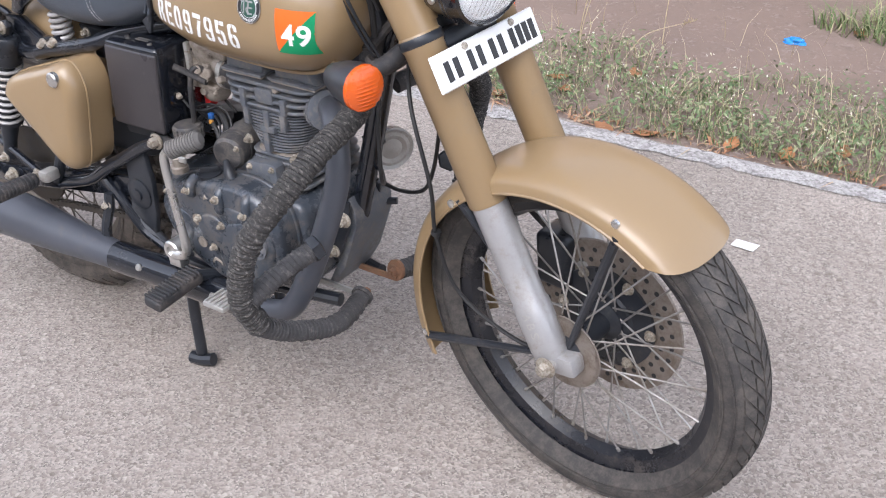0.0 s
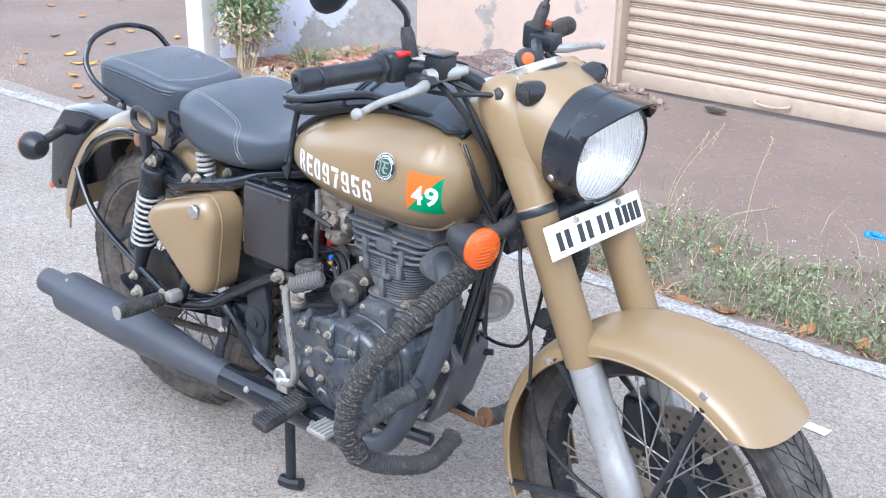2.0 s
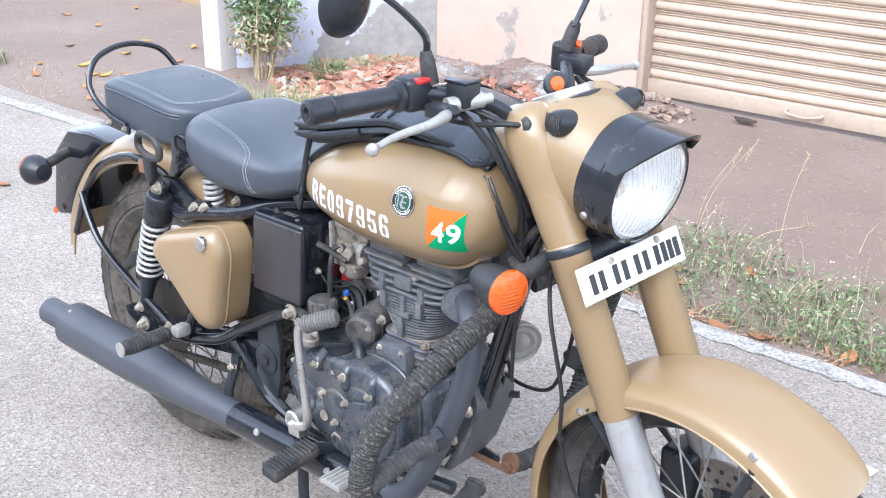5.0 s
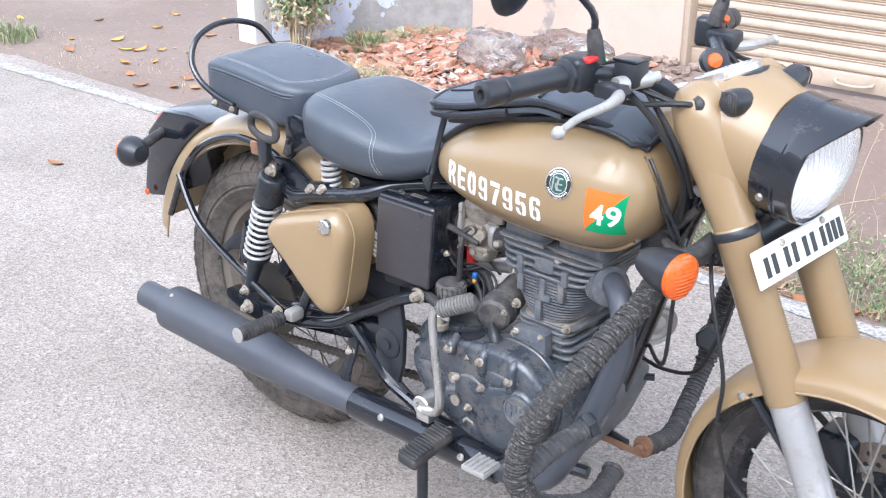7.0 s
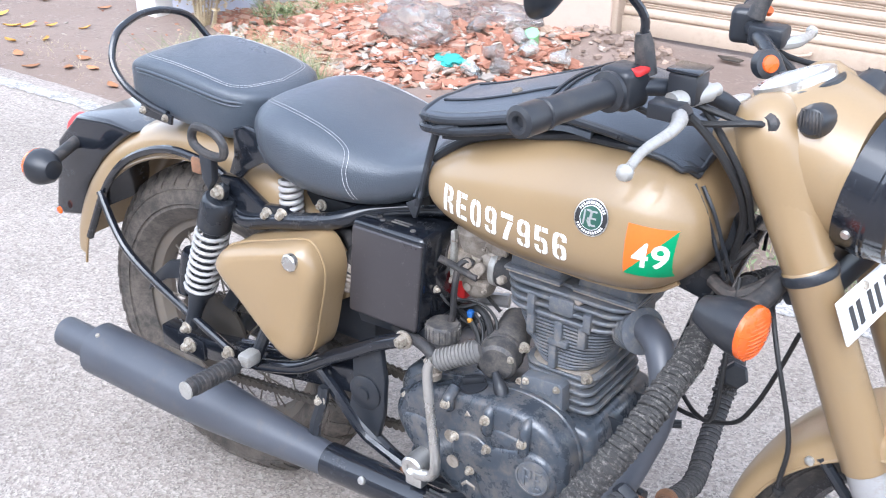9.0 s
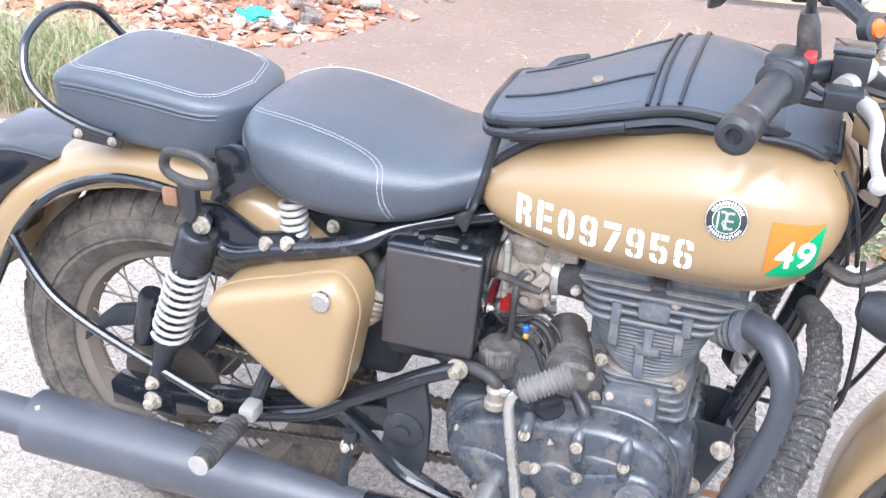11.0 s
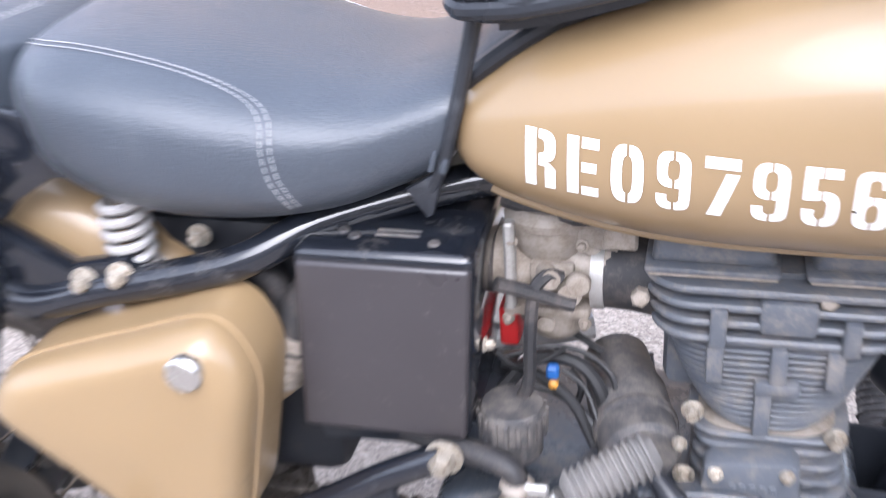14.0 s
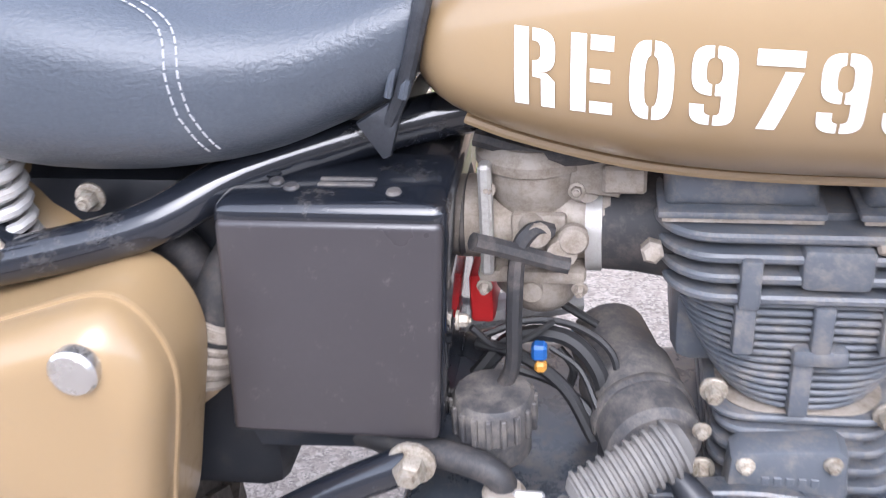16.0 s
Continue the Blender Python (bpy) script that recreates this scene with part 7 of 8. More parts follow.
bridge(bm, [[V(x, lo_(x) + 0.014 * noise.noise(V(x * 11, 5, 0)) + 0.018 * noise.noise(V(x * 37, 5, 0)), 0.0032) for x in xs2], [V(x, lo_(x) + 0.070 + 0.020 * noise.noise(V(x * 9, 8, 0)) + 0.018 * noise.noise(V(x * 41, 8, 0)), 0.0032) for x in xs2]], close_u=False)
part("edge_line", bm, LINE, road, "worn white edge line")

# ---- shop front and walls ----


def flaking(name, coat, under, edge_at, scale, fine=40):
    """Plaster with paint that has come away in patches of their own shape."""
    m, nt, b, co = node_mat(name, 0.92)
    top = ramp(nt, noise_tex(nt, co, 2.2, 6), [(0.3, tuple(c * 0.88 for c in coat)), (0.7, coat)])
    low = ramp(nt, noise_tex(nt, co, 18, 6), [(0.3, tuple(c * 0.75 for c in under)), (0.7, under)])
    mask = ramp(nt, noise_tex(nt, co, scale, 9, 0.62), [(edge_at, (0, 0, 0)), (edge_at + 0.025, (1, 1, 1))])
    streak = mix(nt, ramp(nt, noise_tex(nt, co, 9, 8, 0.7), [(0.5, (0, 0, 0)), (0.8, (0.5, 0.5, 0.5))]), top, tuple(c * 0.72 for c in coat))
    nt.links.new(mix(nt, mask, streak, low), b.inputs["Base Color"])
    bump_from(nt, b, mix(nt, 0.5, mask, noise_tex(nt, co, fine, 6)), 0.5, 0.006)
    return m


PLASTER = flaking("peach_plaster", (0.545, 0.42, 0.345), (0.36, 0.32, 0.29), 0.60, 3.0)
BLUEWALL, nt, b, co = node_mat("blue_limewash", 0.92)
sep = nt.nodes.new("ShaderNodeSeparateXYZ")
nt.links.new(co, sep.inputs[0])


def arith(nt, op, a, c):
    m = nt.nodes.new("ShaderNodeMath")
    m.operation = op
    for k, v in enumerate((a, c)):
        if isinstance(v, (int, float)):
            m.inputs[k].default_value = v
        else:
            nt.links.new(v, m.inputs[k])
    return m.outputs[0]


# limewash lost from the foot of the wall in one ragged patch that climbs towards the corner
height = arith(nt, "SUBTRACT", sep.outputs["Z"], arith(nt, "MULTIPLY", arith(nt, "ADD", sep.outputs["X"], 2.72), 0.95))
height = arith(nt, "ADD", height, arith(nt, "MULTIPLY", noise_tex(nt, co, 3.2, 9, 0.68), -1.0))
bare = ramp(nt, arith(nt, "ADD", height, 0.95), [(0.48, (1, 1, 1)), (0.50, (0, 0, 0))])
wash = ramp(nt, noise_tex(nt, co, 5, 8, 0.7), [(0.3, (0.43, 0.45, 0.53)), (0.55, (0.51, 0.53, 0.62)), (0.75, (0.56, 0.55, 0.58))])
rough_coat = ramp(nt, noise_tex(nt, co, 16, 8, 0.7), [(0.3, (0.24, 0.225, 0.215)), (0.7, (0.37, 0.35, 0.335))])
nt.links.new(mix(nt, bare, wash, rough_coat), b.inputs["Base Color"])
bump_from(nt, b, mix(nt, 0.5, bare, noise_tex(nt, co, 40, 6)), 0.5, 0.006)
LIMEW = flaking("white_limewash", (0.74, 0.73, 0.71), (0.5, 0.48, 0.45), 0.66, 3.0)
CONCRETE = flaking("bare_concrete", (0.42, 0.39, 0.36), (0.30, 0.27, 0.25), 0.62, 2.0)
SHUT = mat("cream_shutter_paint", (0.45, 0.355, 0.275), 0.7, var=0.08, scale=2, bump=0.1, dirt=(0.33, 0.255, 0.19), dirt_amount=0.27, dscale=9, random_tint=0.06)
ANG = radians(3.0)
WALL = Matrix.Translation((-0.90, 3.445, 0)) @ Matrix.Rotation(ANG, 4, "Z")
wall = part("wall_north", block((-1.372, 0, -0.1), (-0.06, 0.25, 3.2), 0.004, 1), PLASTER, None, "peach plastered wall with flaking patches", xf=WALL)
tagged(wall, category="wall", kind="structure")
jamb = part("shutter_guide", block((-0.062, 0.012, -0.05), (-0.030, 0.12, 3.0), 0.006, 2), SHUT, None, "cream steel guide rail of the shutter", xf=WALL)
tagged(jamb, category="trim", kind="structure")
sh = part("shutter_1", block((-0.04, 0.12, 2.68), (4.5, 0.4, 3.2), 0.004, 1), SHUT, None, "closed cream rolling steel shutter", xf=WALL)
tagged(sh, category="shutter", kind="structure")
prof = [(0.0, 0.0), (0.004, 0.007), (0.012, 0.012), (0.022, 0.0135), (0.034, 0.010), (0.042, 0.004), (0.045, -0.002), (0.048, 0.003), (0.054, 0.004), (0.057, -0.002), (0.060, 0.003), (0.066, 0.004), (0.069, 0.0)]
bm = bmesh.new()
bridge(bm, [[V(x, 0.10 - d, h) for h, d in prof] + [V(x, 0.106, h) for h, d in prof[::-1]] for x in (-0.035, 4.5)])
first = part("slat", bm, SHUT, sh, sharp=50)
first.matrix_basis = WALL @ Matrix.Translation((0, 0, 0.088))
for k in range(1, 38):
    o = new("slat", first.data)
    o.parent, o.matrix_basis = sh, WALL @ Matrix.Translation((0, 0, 0.088 + 0.069 * k))
part("bottom_rail", block((-0.035, 0.07, 0.005), (4.5, 0.108, 0.086), 0.005, 2), SHUT, sh, "flat bottom rail of the shutter", xf=WALL)
part("shutter_handle", tube([V(0.72, 0.07, 0.052), V(0.72, 0.045, 0.050), V(0.745, 0.035, 0.040), V(0.82, 0.035, 0.036), V(0.885, 0.045, 0.046), V(0.89, 0.07, 0.050)], 0.007, 8, 3), SHUT, sh, "bent steel handle", xf=WALL)
part("shutter_lock", block((1.80, 0.055, 0.02), (1.92, 0.07, 0.075), 0.004, 2), SHUT, sh, xf=WALL)
for x in (1.83, 1.89):
    part("lock_stud", lathe([(0.012, 0), (0.010, 0.012)], WALL @ V(x, 0.055, 0.048), (0, -1, 0), 12), RUST, sh)
w2 = part("wall_west", block((0, 0, -0.1), (1.16, 0.2, 2.6), 0.004, 1), BLUEWALL, None, "pale blue limewashed wall worn to grey plaster", xf=Matrix.Translation((-2.93, 2.44, 0)) @ Matrix.Rotation(radians(55), 4, "Z"))
tagged(w2, category="wall", kind="structure")
p = part("wall_pillar", block((-3.10, 2.34, -0.1), (-2.95, 2.48, 2.6), 0.012, 2), LIMEW, None, "white limewashed end pillar of the wall")
tagged(p, category="pillar", kind="structure")
w3 = part("wall_far", block((-7.5, 4.0, -0.1), (-5.6, 4.2, 2.6), 0.01, 1), CONCRETE, None, "grey wall at the far side of the yard")
tagged(w3, category="wall", kind="structure")
pl_ = part("concrete_block", block((-0.35, -0.15, 0.0), (0.35, 0.15, 0.22), 0.02, 2), CONCRETE, None, xf=Matrix.Translation((-5.2, 3.65, -0.01)) @ Matrix.Rotation(0.2, 4, "Z"))
tagged(pl_, "weathered concrete block lying by the far wall", "block")
hs_ = part("concrete_block", block((-0.3, -0.15, 0.0), (0.3, 0.15, 0.2), 0.02, 2), mat("ochre_render", (0.42, 0.30, 0.17), 0.9, dirt=(0.3, 0.26, 0.22), dirt_amount=0.3, dscale=6), None, xf=Matrix.Translation((-4.72, 3.62, -0.01)) @ Matrix.Rotation(-0.1, 4, "Z"))
tagged(hs_, "ochre rendered concrete block beside the far wall", "block")


# ---- scatter: flat lists of corners and faces for what nobody could count ----
def island_mat(name, stops, rough=0.85, bump=0.2):
    m, nt, b, co = node_mat(name, rough)
    geo = nt.nodes.new("ShaderNodeNewGeometry")
    c = ramp(nt, geo.outputs["Random Per Island"], stops)
    n_ = ramp(nt, noise_tex(nt, co, 60, 5), [(0.3, (0.75, 0.75, 0.75)), (0.7, (1.1, 1.1, 1.1))])
    mm = nt.nodes.new("ShaderNodeMix")
    mm.data_type, mm.blend_type = "RGBA", "MULTIPLY"
    mm.inputs[0].default_value = 1.0
    nt.links.new(c, mm.inputs[6])
    nt.links.new(n_, mm.inputs[7])
    nt.links.new(mm.outputs[2], b.inputs["Base Color"])
    if bump:
        bump_from(nt, b, noise_tex(nt, co, 160, 4), bump, 0.003)
    return m


def stuff(name, verts, faces, material, label, category, parent=None):
    me = bpy.data.meshes.new(name)
    me.from_pydata(verts, [], faces)
    me.materials.append(material)
    ob = new(name, me)
    ob.parent = parent
    return tagged(ob, label, category, kind="stuff")


def shard(rng, verts, faces, x, y, z, l, w, h, tilt=0.4):
    r = Euler((rng.uniform(-tilt, tilt), rng.uniform(-tilt, tilt), rng.uniform(0, 6.3))).to_matrix()
    k = len(verts)
    for sx, sy, sz in ((-1, -1, -1), (1, -1, -1), (1, 1, -1), (-1, 1, -1), (-1, -1, 1), (1, -1, 1), (1, 1, 1), (-1, 1, 1)):
        q_ = r @ V(sx * l * rng.uniform(0.6, 1.05), sy * w * rng.uniform(0.55, 1.05), sz * h * rng.uniform(0.7, 1.1))
        verts.append((x + q_.x, y + q_.y, z + q_.z))
    faces.extend([tuple(k + i for i in f_) for f_ in ((3, 2, 1, 0), (4, 5, 6, 7), (0, 1, 5, 4), (1, 2, 6, 5), (2, 3, 7, 6), (3, 0, 4, 7))])


BRICKS = island_mat("broken_brick", [(0.0, (0.26, 0.11, 0.07)), (0.35, (0.37, 0.165, 0.105)), (0.58, (0.43, 0.22, 0.15)), (0.75, (0.37, 0.27, 0.20)), (0.88, (0.50, 0.44, 0.38)), (1.0, (0.28, 0.24, 0.21))])


def heap_z(x, y):
    d = ((x + 1.75) / 0.95) ** 2 + ((y - 2.80) / 0.58) ** 2
    e = ((x + 0.90) / 0.36) ** 2 + ((y - 3.26) / 0.22) ** 2
    return 0.10 * max(0, 1 - d) + 0.075 * max(0, 1 - e)


bm = bmesh.new()
hx, hy = np.linspace(-2.8, -0.2, 66), np.linspace(2.1, 3.43, 40)
bridge(bm, [[V(x, y, ground_z(x, y) - 0.012 + heap_z(x, y) * 1.0 + 0.012 * noise.noise(V(x * 8, y * 8, 1)) * min(1, heap_z(x, y) * 20)) for x in hx] for y in hy], close_u=False)
tagged(part("earth_mound", bm, DIRT, None, "low mound of loose earth and rubble", sharp=80), category="mound", kind="stuff")
rng = random.Random(11)
vs_, fs_ = [], []
for _ in range(4600):
    a, r_ = rng.uniform(0, 6.283), rng.random() ** 0.6
    x, y = -1.78 + 1.0 * r_ * math.cos(a), 2.78 + 0.66 * r_ * math.sin(a)
    if y < 2.12 + 0.12 * math.sin(x * 5) or (x > -0.98 and y > 2.9):
        continue
    s_ = rng.uniform(0.006, 0.019) * (1.7 if rng.random() < 0.10 else 1)
    shard(rng, vs_, fs_, x, y, ground_z(x, y) + heap_z(x, y) + s_ * 0.35, s_ * rng.uniform(1.0, 2.2), s_, s_ * rng.uniform(0.15, 0.42), 0.5)
for _ in range(130):
    x, y = rng.uniform(-3.4, -0.9), rng.uniform(1.6, 3.4)
    s_ = rng.uniform(0.003, 0.008)
    shard(rng, vs_, fs_, x, y, ground_z(x, y) + heap_z(x, y) + s_ * 0.3, s_ * 1.4, s_, s_ * 0.6, 0.3)
stuff("brick_rubble", vs_, fs_, BRICKS, "scattered chips of broken red brick and rubble", "rubble")
vs_, fs_ = [], []
for _ in range(150):
    a, r_ = rng.uniform(0, 6.283), rng.random() ** 0.5
    x, y = -0.90 + 0.38 * r_ * math.cos(a), 3.26 + 0.2 * r_ * math.sin(a)
    s_ = rng.uniform(0.005, 0.018)
    shard(rng, vs_, fs_, x, y, ground_z(x, y) + heap_z(x, y) + s_ * 0.05, s_ * 1.5, s_, s_ * 0.6, 0.4)
stuff("stone_chips", vs_, fs_, island_mat("earthy_stone", [(0, (0.25, 0.18, 0.14)), (0.7, (0.31, 0.235, 0.19)), (0.95, (0.38, 0.27, 0.20)), (1, (0.5, 0.45, 0.4))]), "earth clods and stone chips heaped by the shutter", "stones")
for x, y, l, w, h in ((-1.48, 2.40, 0.055, 0.04, 0.022), (-1.02, 2.36, 0.05, 0.032, 0.02), (-0.92, 2.45, 0.04, 0.03, 0.018), (-1.95, 2.35, 0.06, 0.035, 0.02), (-2.15, 2.55, 0.05, 0.04, 0.02), (-1.3, 2.62, 0.05, 0.035, 0.02), (-1.7, 2.5, 0.05, 0.03, 0.022), (-0.85, 2.6, 0.04, 0.035, 0.02), (-0.7, 2.82, 0.045, 0.03, 0.015), (-1.62, 2.28, 0.04, 0.03, 0.018)):
    v_, f_ = [], []
    shard(rng, v_, f_, 0, 0, 0, l, w, h, 0.25)
    bm = bmesh.new()
    q_ = [bm.verts.new(p) for p in v_]
    for f in f_:
        bm.faces.new([q_[i] for i in f])
    bmesh.ops.bevel(bm, geom=bm.edges[:], offset=h * 0.25, segments=1, affect="EDGES")
    o = part("brick_piece", bm, mat("brick_red", (0.40, 0.18, 0.115), 0.9, var=0.2, scale=30, bump=0.4, gscale=90, dirt=(0.5, 0.42, 0.36), dirt_amount=0.35, dscale=20, random_tint=0.2) if x == -1.48 else bpy.data.materials["brick_red"], None)
    o.location = (x, y, ground_z(x, y) + heap_z(x, y) + h * 0.75)
    tagged(o, "broken piece of red brick lying in the rubble", "brick", "brick pieces in the rubble")


# crumpled polythene, cloth and cups
def crumple(name, at, size, seed, material, label, category, amp=0.35, flat=1.0):
    bm = bmesh.new()
    bmesh.ops.create_icosphere(bm, subdivisions=4, radius=1)
    for v in bm.verts:
        p = v.co.copy()
        k = 1 + amp * noise.noise(p * 1.7 + V(seed, 0, 0)) + amp * 0.6 * abs(noise.noise(p * 4.1 + V(0, seed, 0))) + amp * 0.3 * abs(noise.noise(p * 9.0 + V(0, 0, seed)))
        v.co = V(p.x * size[0] * k, p.y * size[1] * k, max((p.z * k) * size[2] * flat + size[2] * 0.75, 0.002))
    o = part(name, bm, material, None, sharp=25)
    o.location = at
    return tagged(o, label, category)


POLY = clear("milky_polythene", (0.66, 0.65, 0.64), 0.14, 0.90)
TEAL = mat("teal_cloth", (0.05, 0.36, 0.33), 0.85, var=0.2, scale=20, bump=0.3)
BRIGHTB = mat("bright_blue_plastic", (0.01, 0.22, 0.62), 0.4)
crumple("plastic_bag", (-1.50, 2.60, 0.06), (0.17, 0.11, 0.105), 2.2, POLY, "crumpled milky plastic bag on the rubble", "bag")
crumple("plastic_bag", (-1.40, 3.12, 0.05), (0.20, 0.10, 0.06), 5.1, POLY, "torn pale plastic sack against the wall", "bag")
crumple("plastic_bag", (-1.55, 2.95, 0.05), (0.10, 0.08, 0.05), 8.3, POLY, "small crumpled clear plastic bag", "bag")
crumple("plastic_bag", (-1.80, 2.98, 0.05), (0.20, 0.08, 0.035), 12.3, mat("grey_sheet", (0.40, 0.40, 0.40), 0.5, var=0.2), "flattened grey plastic sheet on the rubble", "sheet")
crumple("cloth", (-1.25, 2.50, 0.02), (0.075, 0.05, 0.022), 3.3, TEAL, "scrap of teal cloth on the rubble", "cloth", 0.5)
crumple("wrapper", (-1.18, 2.74, 0.02), (0.028, 0.018, 0.012), 4.3, BRIGHTB, "bright blue plastic wrapper", "litter", 0.5)
crumple("wrapper", (0.885, 2.28, -0.01), (0.035, 0.016, 0.012), 6.3, BRIGHTB, "bright blue plastic wrapper on the bare earth", "litter", 0.5)
crumple("wrapper", (-1.24, 2.88, 0.03), (0.03, 0.02, 0.015), 7.3, RED, "red plastic wrapper in the rubble", "litter", 0.5)
crumple("foil", (-1.40, 2.42, 0.015), (0.045, 0.03, 0.016), 9.3, mat("crumpled_foil", (0.6, 0.6, 0.62), 0.3, metal=0.7, dirt=(0.1, 0.1, 0.12), dirt_amount=0.4, dscale=30), "crumpled silver foil scrap", "litter", 0.5)
CUP = clear("cup_plastic", (0.85, 0.88, 0.87), 0.12, 0.85)
for i, (x, y) in enumerate(((-1.14, 2.62), (-1.02, 2.72), (-1.08, 2.85), (-0.98, 2.56), (-1.22, 2.98), (-0.90, 2.78), (-1.33, 2.78), (-1.06, 2.44))):
    a = 1.3 * i
    o = part("plastic_cup", lathe([(0.024, 0), (0.025, 0.002), (0.034, 0.075), (0.036, 0.077), (0.033, 0.075), (0.024, 0.004)], (0, 0, 0), (math.cos(a), math.sin(a), 0.25), 18, cap=False), CUP if i % 3 else POLY, None)
    o.location = (x, y, ground_z(x, y) + heap_z(x, y) + 0.032)
    tagged(o, "discarded clear plastic cup lying in the rubble", "cup", "cups in the rubble")
o = part("plastic_cup", lathe([(0.030, 0), (0.033, 0.06), (0.028, 0.062)], (0, 0, 0), (0.2, -0.5, 0.8), 18), mat("green_cup", (0.25, 0.6, 0.28), 0.4), None)
o.location = (-1.10, 2.95, 0.05)
tagged(o, "green and white plastic cup in the rubble", "cup", "cups in the rubble")
st_ = part("flat_stone", plate([(-0.06, -0.02), (0.01, -0.028), (0.065, -0.012), (0.055, 0.02), (-0.02, 0.025)], 0, 0.010, 0.003), CHAIN, None, xf=Matrix.Translation((-0.33, 3.40, 0.0)) @ Matrix.Rotation(radians(90), 4, "X"))
tagged(st_, "flat dark scrap lying before the shutter", "stone")
pc = part("paper_scrap", plate([(-0.028, -0.018), (0.03, -0.016), (0.026, 0.018), (-0.03, 0.014)], 0, 0.0015, 0), WHITE, None, xf=Matrix.Translation((1.262, 0.895, 0.003)) @ Matrix.Rotation(radians(90), 4, "X"))
tagged(pc, "small white paper scrap on the road", "litter")


# ---- fallen leaves ----
def leaf_mesh(l, w, curl):
    bm = bmesh.new()
    rows3 = []
    for i in range(7):
        u = i / 6
        half = w * math.sin(math.pi * min(max(u, 0.03), 0.97)) ** 0.8
        z = curl * ((u - 0.5) ** 2 * 1.8)
        rows3.append([V((u - 0.5) * l, -half, z + curl * 0.5), V((u - 0.5) * l, 0, z), V((u - 0.5) * l, half, z + curl * 0.35)])
    return bridge(bm, rows3, close_u=False)


LEAFY = mat("dry_leaf_yellow", (0.62, 0.33, 0.06), 0.7, var=0.3, scale=25, dirt=(0.34, 0.17, 0.06), dirt_amount=0.3, dscale=30, random_tint=0.3)
LEAFB = mat("dry_leaf_brown", (0.42, 0.19, 0.085), 0.75, var=0.3, scale=25, dirt=(0.28, 0.14, 0.08), dirt_amount=0.3, dscale=30, random_tint=0.3)
protos = []
for i, (l, w, c, m) in enumerate(((0.085, 0.019, 0.016, LEAFY), (0.075, 0.022, 0.012, LEAFB), (0.06, 0.015, 0.014, LEAFY))):
    o = part("fallen_leaf", leaf_mesh(l, w, c), m, None, sharp=60)
    tagged(o, ("curled yellow fallen leaf on the ground", "curled brown fallen leaf on the ground", "small yellow fallen leaf on the ground")[i], "leaf", "fallen leaves")
    protos.append(o)
spots = [(-1.99, 0.545, 1), (-3.587, 1.886, 0), (-3.29, 1.831, 0), (-3.68, 2.214, 0), (-3.535, 1.555, 1), (-4.418, 1.772, 0), (-3.56, 2.606, 0), (-5.07, 2.653, 1), (0.655, 1.337, 1), (0.78, 1.36, 1), (1.02, 1.40, 1), (1.17, 1.42, 1), (0.42, 1.52, 1), (0.35, 1.6, 1), (-3.2, 1.9, 2), (-3.36, 1.79, 0), (-3.05, 1.98, 2), (-2.9, 1.5, 1), (-2.7, 1.42, 1), (-2.55, 1.5, 1), (-2.6, 1.62, 1), (-4.1, 2.1, 2), (-4.6, 2.6, 1), (-3.9, 2.5, 2), (-3.3, 2.3, 1), (-2.2, 1.45, 1), (0.55, 1.75, 1), (1.3, 1.5, 1), (1.5, 1.42, 1), (0.25, 1.40, 1), (-4.9, 3.1, 2), (-4.2, 3.2, 2), (1.05, 2.45, 1), (-3.0, 1.72, 2), (-1.9, 2.05, 1), (-2.3, 2.05, 1)]
for i, (x, y, k) in enumerate(spots):
    z = 0.002 if y < 1.3 else ground_z(x, y) + 0.004
    m_ = Matrix.Translation((x, y, z)) @ Euler((rng.uniform(-0.2, 0.2), rng.uniform(-0.2, 0.2), rng.uniform(0, 6.3) if i else 0.35)).to_matrix().to_4x4()
    copy_thing(protos[k], m_)
for i, o in enumerate(protos):
    o.location = ((-3.1, 1.6, 0.003), (-2.45, 1.55, 0.003), (-3.75, 1.7, 0.003))[i]


# ---- plants ----
def blades(rng, n, area, h0, h1, w, lean=0.5, keep=None, z_of=ground_z):
    v, f = [], []
    for _ in range(n):
        x, y = rng.uniform(area[0], area[1]), rng.uniform(area[2], area[3])
        if keep and not keep(x, y):
            continue
        z, h, a = z_of(x, y) - 0.004, rng.uniform(h0, h1), rng.uniform(0, 6.283)
        dx, dy = math.cos(a), math.sin(a)
        ln = rng.uniform(0.1, lean) * h
        k = len(v)
        ww = w * rng.uniform(0.6, 1.3)
        for u, s in ((0, 1.0), (0.55, 0.8), (1.0, 0.08)):
            cx, cy, cz = x + dx * ln * u * u, y + dy * ln * u * u, z + h * u * (1 - 0.25 * u * lean)
            v.extend([(cx - dy * ww * s, cy + dx * ww * s, cz), (cx + dy * ww * s, cy - dx * ww * s, cz)])
        f.extend([(k, k + 1, k + 3, k + 2), (k + 2, k + 3, k + 5, k + 4)])
    return v, f


